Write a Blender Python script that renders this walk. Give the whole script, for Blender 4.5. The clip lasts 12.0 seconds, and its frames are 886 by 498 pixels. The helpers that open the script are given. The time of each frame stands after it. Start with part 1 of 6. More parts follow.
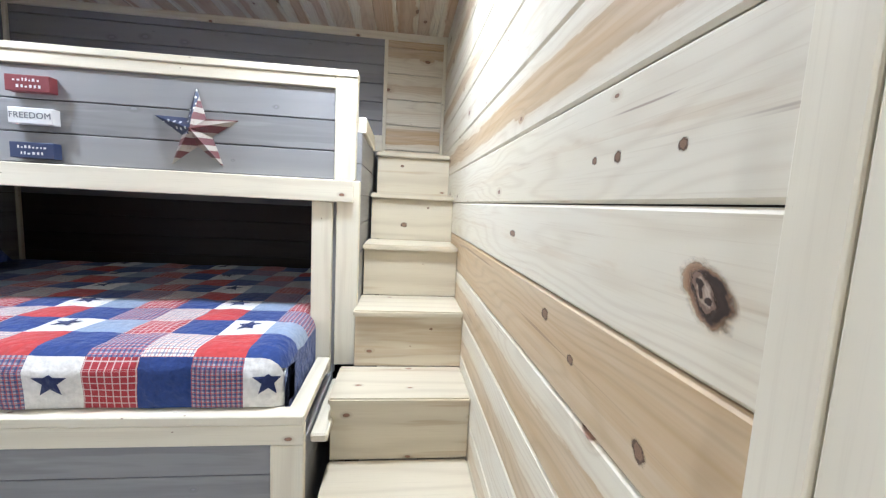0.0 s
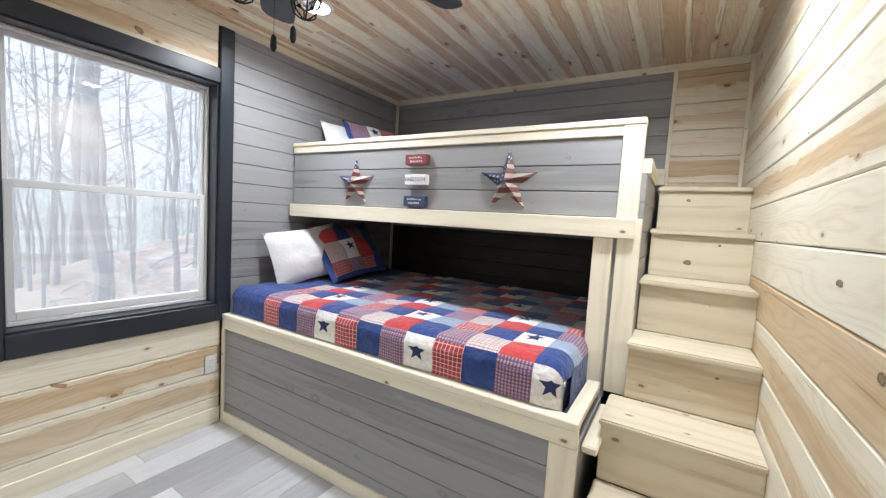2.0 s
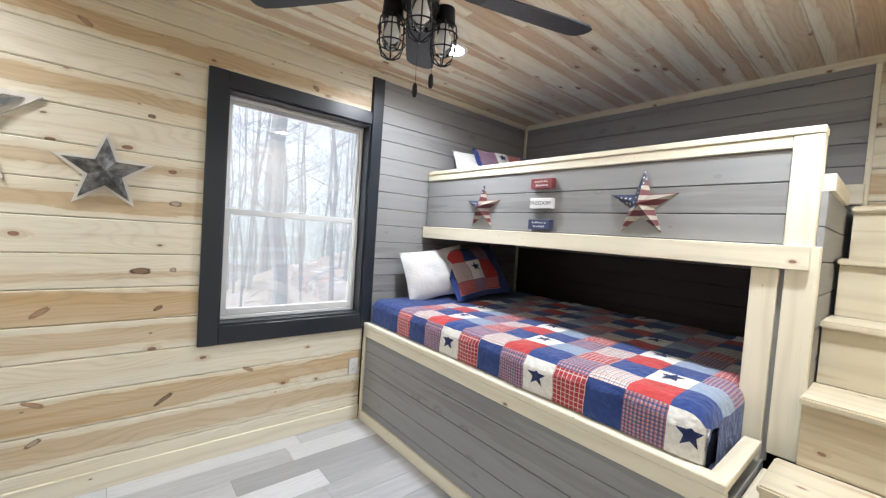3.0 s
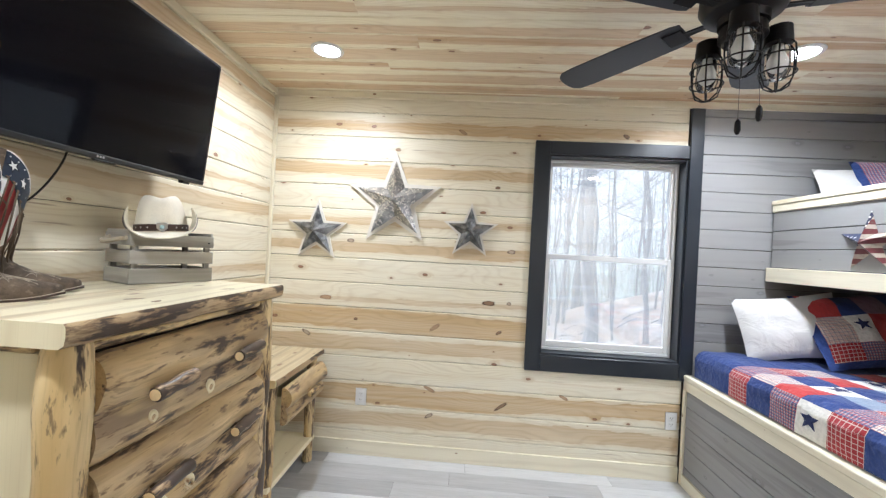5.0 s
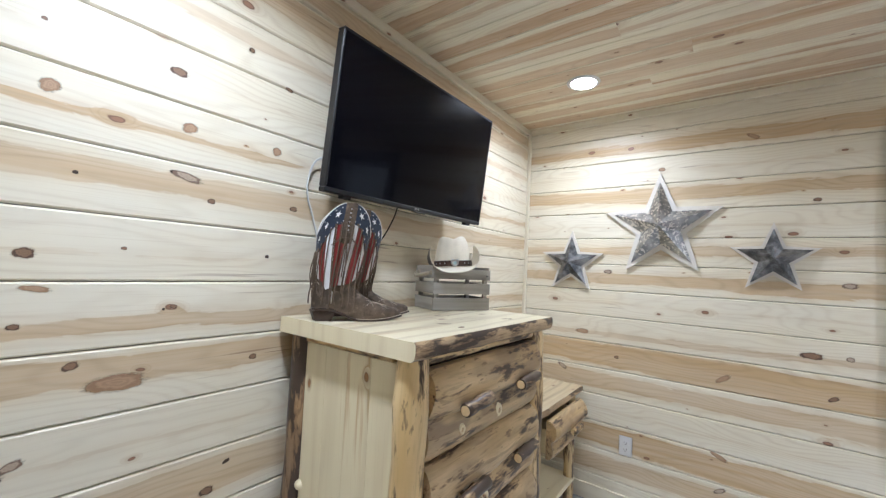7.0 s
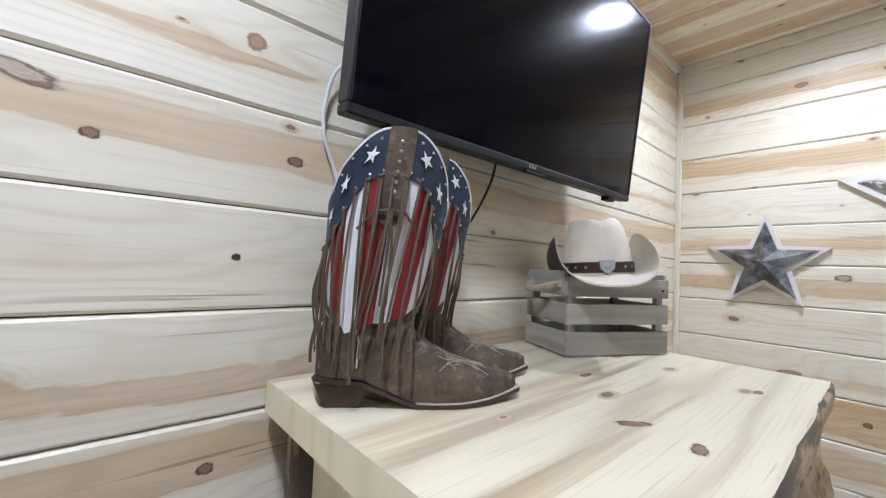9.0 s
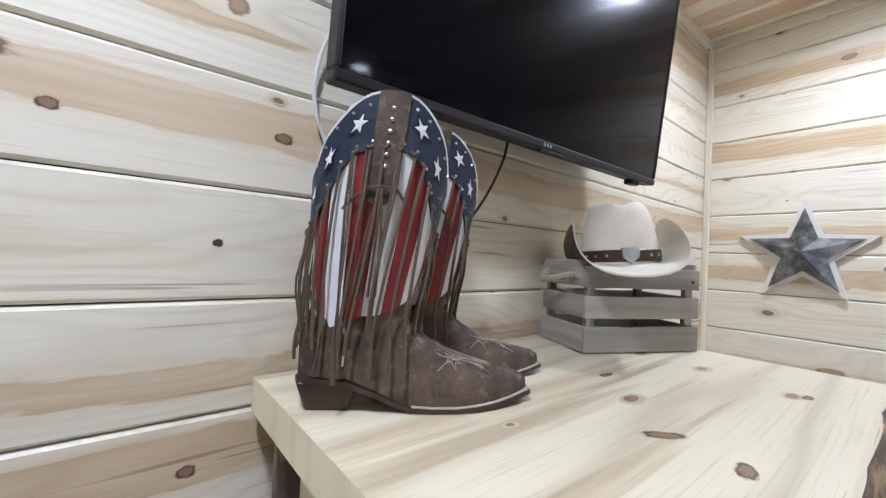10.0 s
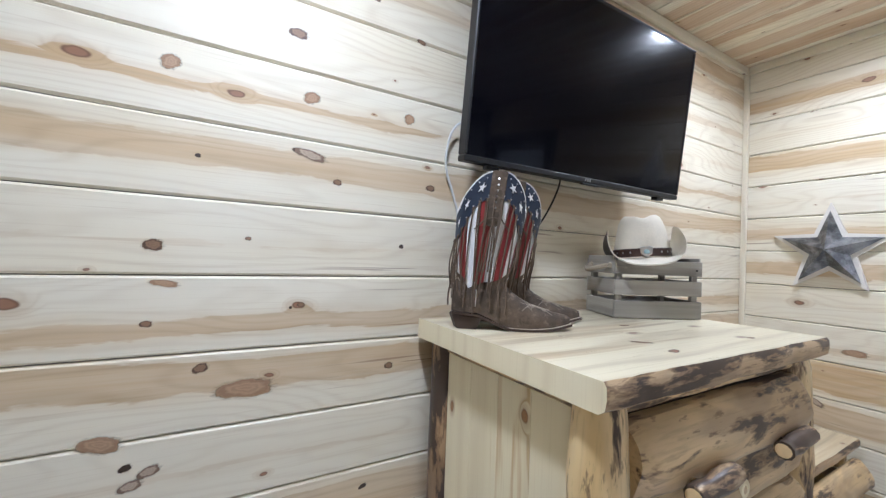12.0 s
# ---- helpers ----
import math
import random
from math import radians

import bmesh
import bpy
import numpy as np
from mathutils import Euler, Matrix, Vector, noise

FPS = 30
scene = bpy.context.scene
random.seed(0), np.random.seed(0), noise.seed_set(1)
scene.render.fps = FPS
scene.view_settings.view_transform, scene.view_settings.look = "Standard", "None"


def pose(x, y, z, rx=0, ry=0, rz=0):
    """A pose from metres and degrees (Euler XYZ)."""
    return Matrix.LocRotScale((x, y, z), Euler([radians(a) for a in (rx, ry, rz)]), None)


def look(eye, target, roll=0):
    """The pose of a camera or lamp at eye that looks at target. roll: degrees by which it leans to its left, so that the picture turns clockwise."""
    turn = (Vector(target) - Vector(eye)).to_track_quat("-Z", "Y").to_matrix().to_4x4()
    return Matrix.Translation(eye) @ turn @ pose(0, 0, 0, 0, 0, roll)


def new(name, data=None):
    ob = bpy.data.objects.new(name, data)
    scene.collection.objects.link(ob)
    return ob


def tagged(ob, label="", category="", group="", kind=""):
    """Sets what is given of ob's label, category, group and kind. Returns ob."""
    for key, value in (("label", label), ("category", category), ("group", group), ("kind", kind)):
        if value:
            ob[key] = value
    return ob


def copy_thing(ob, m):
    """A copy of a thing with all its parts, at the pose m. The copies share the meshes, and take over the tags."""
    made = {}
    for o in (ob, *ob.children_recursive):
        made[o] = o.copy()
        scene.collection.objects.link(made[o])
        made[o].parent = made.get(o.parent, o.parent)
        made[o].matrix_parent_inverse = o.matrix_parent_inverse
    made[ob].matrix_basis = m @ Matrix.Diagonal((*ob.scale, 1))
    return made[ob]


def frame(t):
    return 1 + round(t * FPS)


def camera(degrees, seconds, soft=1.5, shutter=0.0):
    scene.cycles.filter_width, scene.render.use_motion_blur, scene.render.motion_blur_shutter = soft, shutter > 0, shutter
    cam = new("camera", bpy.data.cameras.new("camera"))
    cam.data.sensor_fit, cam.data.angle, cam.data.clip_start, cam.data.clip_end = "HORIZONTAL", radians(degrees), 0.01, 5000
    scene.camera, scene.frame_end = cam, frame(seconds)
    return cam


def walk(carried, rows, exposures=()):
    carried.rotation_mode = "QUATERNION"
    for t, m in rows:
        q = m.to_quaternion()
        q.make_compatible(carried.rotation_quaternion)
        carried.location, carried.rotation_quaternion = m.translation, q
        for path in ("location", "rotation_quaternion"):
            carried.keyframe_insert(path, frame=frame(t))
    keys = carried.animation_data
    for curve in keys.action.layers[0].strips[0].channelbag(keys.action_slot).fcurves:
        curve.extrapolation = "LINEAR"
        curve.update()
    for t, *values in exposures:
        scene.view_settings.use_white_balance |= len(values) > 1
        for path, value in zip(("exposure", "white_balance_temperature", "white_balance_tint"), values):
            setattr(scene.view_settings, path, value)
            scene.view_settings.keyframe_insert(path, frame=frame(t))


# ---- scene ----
cam = camera(97.4, 12.0, 1.3)
PATH = [
    (0, (0.162, 0.07, 1.327), (0.381, 2.045, 1.1), 2.9),
    (0.5, (0.169, 0.029, 1.332), (0.041, 2.013, 1.12), 3.0),
    (1, (0.162, -0.038, 1.344), (-0.298, 1.898, 1.148), 3.1),
    (1.5, (0.152, -0.098, 1.35), (-0.616, 1.74, 1.179), 3.3),
    (2, (0.13, -0.154, 1.352), (-0.898, 1.555, 1.201), 3.4),
    (2.5, (0.123, -0.183, 1.374), (-1.158, 1.348, 1.244), 3.4),
    (2.7, (0.138, -0.182, 1.359), (-1.241, 1.263, 1.253), 3.7),
    (4.3, (0.324, -0.228, 1.379), (-1.634, 0.179, 1.33), 3.3),
    (4.5, (0.327, -0.254, 1.39), (-1.654, 0.013, 1.354), 3.3),
    (5, (0.335, -0.241, 1.401), (-1.661, -0.362, 1.408), 3.1),
    (5.5, (0.371, -0.221, 1.411), (-1.573, -0.691, 1.445), 3.1),
    (6, (0.407, -0.243, 1.404), (-1.431, -1.029, 1.473), 3.0),
    (6.5, (0.413, -0.288, 1.398), (-1.305, -1.308, 1.491), 2.9),
    (7, (0.362, -0.382, 1.403), (-1.236, -1.581, 1.504), 2.8),
    (7.5, (0.254, -0.554, 1.415), (-1.254, -1.864, 1.523), 2.7),
    (7.7, (0.203, -0.618, 1.414), (-1.276, -1.96, 1.525), 2.6),
    (9.3, (-0.188, -0.956, 1.417), (-1.49, -2.472, 1.483), 2.6),
    (9.5, (-0.2, -0.961, 1.414), (-1.492, -2.487, 1.466), 2.6),
    (10, (-0.209, -0.965, 1.409), (-1.467, -2.519, 1.448), 2.6),
    (10.5, (-0.183, -0.942, 1.401), (-1.412, -2.52, 1.424), 2.6),
    (11, (-0.107, -0.843, 1.401), (-1.302, -2.447, 1.427), 2.5),
    (11.5, (0.015, -0.724, 1.407), (-1.115, -2.374, 1.445), 2.3),
    (12, (0.127, -0.635, 1.392), (-0.887, -2.359, 1.43), 2.2),
]
EXPOSURES = [(0.0, 0.44, 5290, 11), (0.5, 0.38, 5240, 11), (1.0, 0.38, 5190, 11), (1.5, 0.38, 5620, 10), (2.0, 0.36, 5730, 10), (2.7, 0.38, 5830, 9), (4.5, 0.48, 5650, 9), (5.5, 0.46, 5600, 9), (6.5, 0.28, 5390, 10), (7.7, 0.09, 5210, 12), (9.5, 0.05, 5190, 15), (12.0, 0.09, 5170, 13)]
walk(cam, [(t, look(eye, target, roll)) for t, eye, target, roll in PATH], EXPOSURES)

# ---- world, sun, lamps ----
world = bpy.data.worlds.new("overcast_sky")
scene.world = world
world.use_nodes = True
wn = world.node_tree
sky = wn.nodes.new("ShaderNodeTexSky")
sky.sky_type = "NISHITA"
sky.sun_disc = False
sky.sun_elevation, sky.sun_rotation = radians(68), radians(218)
sky.air_density, sky.dust_density, sky.ozone_density = 1.0, 4.0, 1.0
wn.links.new(sky.outputs[0], wn.nodes["Background"].inputs[0])
wn.nodes["Background"].inputs[1].default_value = 0.15

sun_data = bpy.data.lights.new("sun", "SUN")
sun_data.energy, sun_data.angle, sun_data.color = 3.0, radians(40), (1.0, 0.96, 0.9)
sun = new("sun", sun_data)
sun.matrix_world = look((-8.0, -6.0, 20.0), (-3.0, 0.5, 0.0))

# room extents
W, E, S, N, H = -2.26, 0.428, -1.60, 2.83, 2.44
FAR, CORNER = 1.70, 0.235
LAMPS = [(-1.70, -1.04, 7.8), (-1.62, 1.31, 13.0), (0.03, 1.34, 13.2), (0.03, -1.00, 10.5)]
for lx, ly, watts in LAMPS:
    d = bpy.data.lights.new("downlight_lamp", "AREA")
    d.shape, d.size, d.energy, d.color = "DISK", 0.13, watts, (1.0, 0.985, 0.955)
    d.spread = radians(155)
    lamp = new("downlight_lamp", d)
    lamp.matrix_world = pose(lx, ly, H - 0.0082)

# ---- materials ----
def mat_new(name, colour=(0.5, 0.5, 0.5), rough=0.5, metal=0.0):
    m = bpy.data.materials.new(name)
    m.use_nodes = True
    b = m.node_tree.nodes["Principled BSDF"]
    b.inputs["Base Color"].default_value = (*colour, 1)
    b.inputs["Roughness"].default_value = rough
    b.inputs["Metallic"].default_value = metal
    return m, m.node_tree, b


def put_in(nt, socket, v):
    if isinstance(v, (int, float)):
        socket.default_value = v
    elif isinstance(v, tuple):
        socket.default_value = (*v, 1) if len(v) == 3 and len(socket.default_value) == 4 else v
    else:
        nt.links.new(v, socket)


def calc(nt, op, a, b=0.0, c=0.0, clamp=False):
    n = nt.nodes.new("ShaderNodeMath")
    n.operation, n.use_clamp = op, clamp
    for i, v in enumerate((a, b, c)):
        put_in(nt, n.inputs[i], v)
    return n.outputs[0]


def blend(nt, fac, a, b, how="MIX"):
    n = nt.nodes.new("ShaderNodeMix")
    n.data_type, n.blend_type = "RGBA", how
    put_in(nt, n.inputs[0], fac)
    put_in(nt, n.inputs[6], a)
    put_in(nt, n.inputs[7], b)
    return n.outputs[2]


def span(nt, v, a, b, c=0.0, d=1.0):
    n = nt.nodes.new("ShaderNodeMapRange")
    n.interpolation_type = "SMOOTHSTEP"
    put_in(nt, n.inputs[0], v)
    for i, k in enumerate((a, b, c, d)):
        put_in(nt, n.inputs[i + 1], k)
    return n.outputs[0]


def noise_of(nt, vec, scale=1.0, detail=3.0, rough=0.5, distort=0.0):
    n = nt.nodes.new("ShaderNodeTexNoise")
    if vec is not None:
        nt.links.new(vec, n.inputs["Vector"])
    n.inputs["Scale"].default_value, n.inputs["Detail"].default_value = scale, detail
    n.inputs["Roughness"].default_value, n.inputs["Distortion"].default_value = rough, distort
    return n.outputs[0]


def xyz(nt, x, y, z):
    n = nt.nodes.new("ShaderNodeCombineXYZ")
    for i, v in enumerate((x, y, z)):
        put_in(nt, n.inputs[i], v)
    return n.outputs[0]


def coords(nt, island=False):
    """Object coordinates, split, and a random number for each piece."""
    tc = nt.nodes.new("ShaderNodeTexCoord")
    sp = nt.nodes.new("ShaderNodeSeparateXYZ")
    nt.links.new(tc.outputs["Object"], sp.inputs[0])
    if island:
        rnd = nt.nodes.new("ShaderNodeNewGeometry").outputs["Random Per Island"]
    else:
        rnd = nt.nodes.new("ShaderNodeObjectInfo").outputs["Random"]
    return tc.outputs["Object"], sp.outputs, rnd


def bump(nt, b, height, strength=0.2, dist=0.002):
    n = nt.nodes.new("ShaderNodeBump")
    n.inputs["Strength"].default_value, n.inputs["Distance"].default_value = strength, dist
    nt.links.new(height, n.inputs["Height"])
    nt.links.new(n.outputs[0], b.inputs["Normal"])


def wood(name, axis, pale, tan, dark, rough=0.45, heart=0.5, knots=1.0, island=False, board=0.17, grain=1.0):
    """Boards with the grain along one axis: sapwood, heartwood streaks, growth rings and knots."""
    m, nt, b = mat_new(name, pale, rough)
    _, o, rnd = coords(nt, island)
    along = o[axis]
    if axis == 2:
        across = calc(nt, "ADD", o[0], o[1])
    elif axis == 1:
        across = calc(nt, "ADD", o[0], o[2])
    else:
        across = calc(nt, "ADD", o[1], o[2])
    u = calc(nt, "MULTIPLY_ADD", rnd, 83.0, along)
    v = calc(nt, "MULTIPLY_ADD", rnd, 47.0, across)
    # knots
    vo = nt.nodes.new("ShaderNodeTexVoronoi")
    vo.voronoi_dimensions, vo.feature = "2D", "F1"
    vo.inputs["Scale"].default_value = 1.0
    vo.inputs["Randomness"].default_value = 1.0
    wob = noise_of(nt, xyz(nt, calc(nt, "MULTIPLY", u, 25.0), calc(nt, "MULTIPLY", v, 25.0), rnd), 1.0, 2.0)
    wob = calc(nt, "MULTIPLY", calc(nt, "SUBTRACT", wob, 0.5), 0.06)
    nt.links.new(xyz(nt, calc(nt, "MULTIPLY_ADD", u, 4.2, wob), calc(nt, "MULTIPLY_ADD", v, 7.5, wob), 0.0), vo.inputs["Vector"])
    hue = nt.nodes.new("ShaderNodeSeparateXYZ")
    nt.links.new(vo.outputs["Color"], hue.inputs[0])
    size = calc(nt, "MULTIPLY", calc(nt, "GREATER_THAN", hue.outputs[0], 0.58), span(nt, calc(nt, "POWER", hue.outputs[1], 1.6), 0.0, 1.0, 0.025 * knots, 0.125 * knots))
    ratio = calc(nt, "DIVIDE", vo.outputs["Distance"], calc(nt, "ADD", size, 0.0005))
    core = span(nt, ratio, 1.1, 0.7)
    halo = span(nt, ratio, 2.3, 0.95)
    rim = calc(nt, "MULTIPLY", core, span(nt, ratio, 0.55, 0.95))
    # rings bend round the knots
    vv = calc(nt, "MULTIPLY_ADD", halo, 0.035, v)
    slow = noise_of(nt, xyz(nt, calc(nt, "MULTIPLY", u, 0.9), calc(nt, "MULTIPLY", v, 5.0), rnd), 1.0, 2.0, 0.5)
    ring_at = calc(nt, "MULTIPLY_ADD", slow, 16.0, calc(nt, "MULTIPLY", vv, 75.0))
    ring = calc(nt, "POWER", calc(nt, "MULTIPLY_ADD", calc(nt, "SINE", ring_at), 0.5, 0.5), 4.0)
    fine = noise_of(nt, xyz(nt, calc(nt, "MULTIPLY", u, 5.0), calc(nt, "MULTIPLY", vv, 260.0), rnd), 1.0, 3.0, 0.6)
    streak = noise_of(nt, xyz(nt, calc(nt, "MULTIPLY", u, 0.62), calc(nt, "MULTIPLY", vv, 9.5), rnd), 1.0, 4.0, 0.54, 0.35)
    level = calc(nt, "MULTIPLY_ADD", calc(nt, "SUBTRACT", rnd, 0.5), 0.30, heart - 0.03)
    band = span(nt, calc(nt, "ADD", streak, calc(nt, "SUBTRACT", level, 0.5)), 0.52, 0.565)
    depth = noise_of(nt, xyz(nt, calc(nt, "MULTIPLY", u, 1.8), calc(nt, "MULTIPLY", vv, 34.0), calc(nt, "ADD", rnd, 5.0)), 1.0, 4.0, 0.6, 0.5)
    band = calc(nt, "MULTIPLY", band, span(nt, depth, 0.30, 0.66, 0.30, 1.0))
    col = blend(nt, calc(nt, "MULTIPLY", band, 0.92), pale, tan)
    shade = tuple(c * 0.74 for c in tan)
    col = blend(nt, calc(nt, "MULTIPLY", calc(nt, "MULTIPLY", ring, calc(nt, "MULTIPLY_ADD", band, 0.5, 0.5)), 0.52 * grain), col, shade)
    col = blend(nt, calc(nt, "MULTIPLY", span(nt, fine, 0.5, 0.8), 0.26 * grain), col, shade)
    col = blend(nt, calc(nt, "MULTIPLY", halo, 0.45), col, tuple(c * 0.72 for c in tan))
    knot_in = noise_of(nt, xyz(nt, calc(nt, "MULTIPLY", u, 160.0), calc(nt, "MULTIPLY", v, 160.0), 0.0), 1.0, 2.0)
    col = blend(nt, core, col, blend(nt, rim, blend(nt, knot_in, tuple(c * 1.6 for c in dark), tuple(min(1, c * 3.0) for c in dark)), dark))
    nt.links.new(col, b.inputs["Base Color"])
    rg = calc(nt, "MULTIPLY_ADD", fine, 0.18, rough - 0.08)
    nt.links.new(rg, b.inputs["Roughness"])
    bump(nt, b, calc(nt, "SUBTRACT", fine, calc(nt, "MULTIPLY", core, 1.5)), 0.12, 0.001)
    return m


def board_wood(name, axis, pale, tan, dark, half, rough=0.45, knots=0.6, grain=1.0, pitch=0.0, phase=0.0):
    """Knotty pine boards: a pale field, one ragged heartwood band, growth rings and small knots.
    The object's colour holds the band's middle, width and depth; with a pitch, each loose piece of one mesh draws its own."""
    m, nt, b = mat_new(name, pale, rough)
    _, o, rnd = coords(nt, pitch > 0)
    along = o[axis]
    if pitch:
        v0 = calc(nt, "MULTIPLY", calc(nt, "SUBTRACT", calc(nt, "FRACT", calc(nt, "DIVIDE", calc(nt, "SUBTRACT", o[0], phase), pitch)), 0.5), pitch)
        wn_ = nt.nodes.new("ShaderNodeTexWhiteNoise")
        wn_.noise_dimensions = "1D"
        nt.links.new(rnd, wn_.inputs["W"])
        sp = nt.nodes.new("ShaderNodeSeparateColor")
        nt.links.new(wn_.outputs["Color"], sp.inputs[0])
        mid = calc(nt, "MULTIPLY_ADD", sp.outputs[0], 1.3, -0.65)
        wide = calc(nt, "MULTIPLY_ADD", calc(nt, "POWER", sp.outputs[1], 0.8), 0.75, 0.10)
        deep = calc(nt, "MULTIPLY_ADD", sp.outputs[2], 0.4, 0.62)
    else:
        v0 = o[2]
        sp = nt.nodes.new("ShaderNodeSeparateColor")
        nt.links.new(nt.nodes.new("ShaderNodeObjectInfo").outputs["Color"], sp.inputs[0])
        mid = calc(nt, "MULTIPLY_ADD", sp.outputs[0], 2.0, -1.0)
        wide, deep = sp.outputs[1], sp.outputs[2]
    u = calc(nt, "MULTIPLY_ADD", rnd, 83.0, along)
    v = calc(nt, "MULTIPLY_ADD", rnd, 47.0, v0)

    def field(fu, fv, detail=3.0, rgh=0.5, distort=0.0, lift=0.0):
        return noise_of(nt, xyz(nt, calc(nt, "MULTIPLY", u, fu), calc(nt, "MULTIPLY", v, fv), calc(nt, "ADD", rnd, lift)), 1.0, detail, rgh, distort)

    def centred(x, k):
        return calc(nt, "MULTIPLY", calc(nt, "SUBTRACT", x, 0.5), k)

    # knots, few and small
    vo = nt.nodes.new("ShaderNodeTexVoronoi")
    vo.voronoi_dimensions, vo.feature = "2D", "F1"
    vo.inputs["Scale"].default_value = 1.0
    wob = centred(field(25.0, 25.0, 2.0), 0.07)
    nt.links.new(xyz(nt, calc(nt, "MULTIPLY_ADD", u, 3.6, wob), calc(nt, "MULTIPLY_ADD", v, 7.0, wob), 0.0), vo.inputs["Vector"])
    hue = nt.nodes.new("ShaderNodeSeparateXYZ")
    nt.links.new(vo.outputs["Color"], hue.inputs[0])
    size = calc(nt, "MULTIPLY", calc(nt, "GREATER_THAN", hue.outputs[0], 0.60), span(nt, calc(nt, "POWER", hue.outputs[1], 2.2), 0.0, 1.0, 0.025 * knots, 0.13 * knots))
    ratio = calc(nt, "DIVIDE", vo.outputs["Distance"], calc(nt, "ADD", size, 0.0005))
    core = span(nt, ratio, 1.1, 0.75)
    rim = calc(nt, "MULTIPLY", core, span(nt, ratio, 0.5, 0.95))
    halo = span(nt, ratio, 3.2, 0.9)
    # the heartwood band, with a wandering middle and ragged edges drawn out at the knots
    wander = centred(field(0.75, 1.5, 2.0, 0.5), 0.9)
    ragged = calc(nt, "ADD", centred(field(5.0, 22.0, 4.0, 0.62, 0.6, 2.0), 0.55), centred(field(1.6, 60.0, 2.0, 0.5, 0.0, 3.0), 0.25))
    swell = calc(nt, "MULTIPLY_ADD", field(0.9, 0.5, 2.0, 0.5, 0.0, 7.0), 1.3, 0.35)
    off = calc(nt, "ABSOLUTE", calc(nt, "ADD", calc(nt, "SUBTRACT", calc(nt, "DIVIDE", v0, half), mid), wander))
    d = calc(nt, "ADD", calc(nt, "SUBTRACT", off, calc(nt, "MULTIPLY", wide, swell)), ragged)
    d = calc(nt, "SUBTRACT", d, calc(nt, "MULTIPLY", halo, 0.25))
    band = span(nt, d, 0.045, -0.045)
    soft_band = calc(nt, "MULTIPLY", span(nt, d, 0.38, -0.05), 0.28)
    inside = span(nt, field(0.9, 26.0, 4.0, 0.6, 0.5, 5.0), 0.30, 0.70, 0.66, 1.0)
    band = calc(nt, "MULTIPLY", calc(nt, "MULTIPLY", calc(nt, "MAXIMUM", band, soft_band), inside), deep)
    # rings: long cathedral arches that bend round the knots
    slow = field(1.5, 7.0, 2.0, 0.35, 0.0, 11.0)
    ring_at = calc(nt, "ADD", calc(nt, "MULTIPLY_ADD", slow, 85.0, calc(nt, "MULTIPLY", v, 230.0)), calc(nt, "MULTIPLY", halo, 12.0))
    ring = calc(nt, "POWER", calc(nt, "MULTIPLY_ADD", calc(nt, "SINE", ring_at), 0.5, 0.5), 3.0)
    fine = field(4.0, 240.0, 3.0, 0.6)
    blotch = field(1.3, 5.0, 3.0, 0.55, 0.4, 17.0)
    col = blend(nt, calc(nt, "MULTIPLY", span(nt, blotch, 0.40, 0.68), 0.42), pale, (pale[0] * 0.97, pale[1] * 0.93, pale[2] * 0.83))
    col = blend(nt, calc(nt, "MULTIPLY", band, 0.95), col, tan)
    shade = tuple(c * 0.70 for c in tan)
    edge = calc(nt, "MULTIPLY", calc(nt, "MULTIPLY", span(nt, d, -0.22, -0.02), band), span(nt, field(2.4, 12.0, 3.0, 0.6, 0.4, 31.0), 0.44, 0.66))
    col = blend(nt, calc(nt, "MULTIPLY", edge, 0.6), col, shade)
    col = blend(nt, calc(nt, "MULTIPLY", calc(nt, "MULTIPLY", ring, calc(nt, "MULTIPLY_ADD", blotch, 0.9, calc(nt, "MULTIPLY", band, 0.45))), 0.21 * grain), col, shade)
    col = blend(nt, calc(nt, "MULTIPLY", span(nt, fine, 0.52, 0.8), 0.17 * grain), col, shade)
    thin = calc(nt, "MULTIPLY", span(nt, field(1.7, 75.0, 2.0, 0.5, 0.3, 23.0), 0.66, 0.72), span(nt, field(2.2, 3.0, 1.0, 0.5, 0.0, 29.0), 0.52, 0.62))
    col = blend(nt, calc(nt, "MULTIPLY", thin, 0.55), col, tuple(c * 1.6 for c in dark))
    col = blend(nt, calc(nt, "MULTIPLY", halo, 0.30), col, tuple(c * 0.8 for c in tan))
    col = blend(nt, core, col, blend(nt, rim, tuple(min(1, c * 2.3) for c in dark), dark))
    nt.links.new(col, b.inputs["Base Color"])
    nt.links.new(calc(nt, "MULTIPLY_ADD", fine, 0.18, rough - 0.08), b.inputs["Roughness"])
    bump(nt, b, calc(nt, "SUBTRACT", calc(nt, "ADD", fine, calc(nt, "MULTIPLY", ring, 0.5)), calc(nt, "MULTIPLY", core, 1.5)), 0.12, 0.001)
    return m


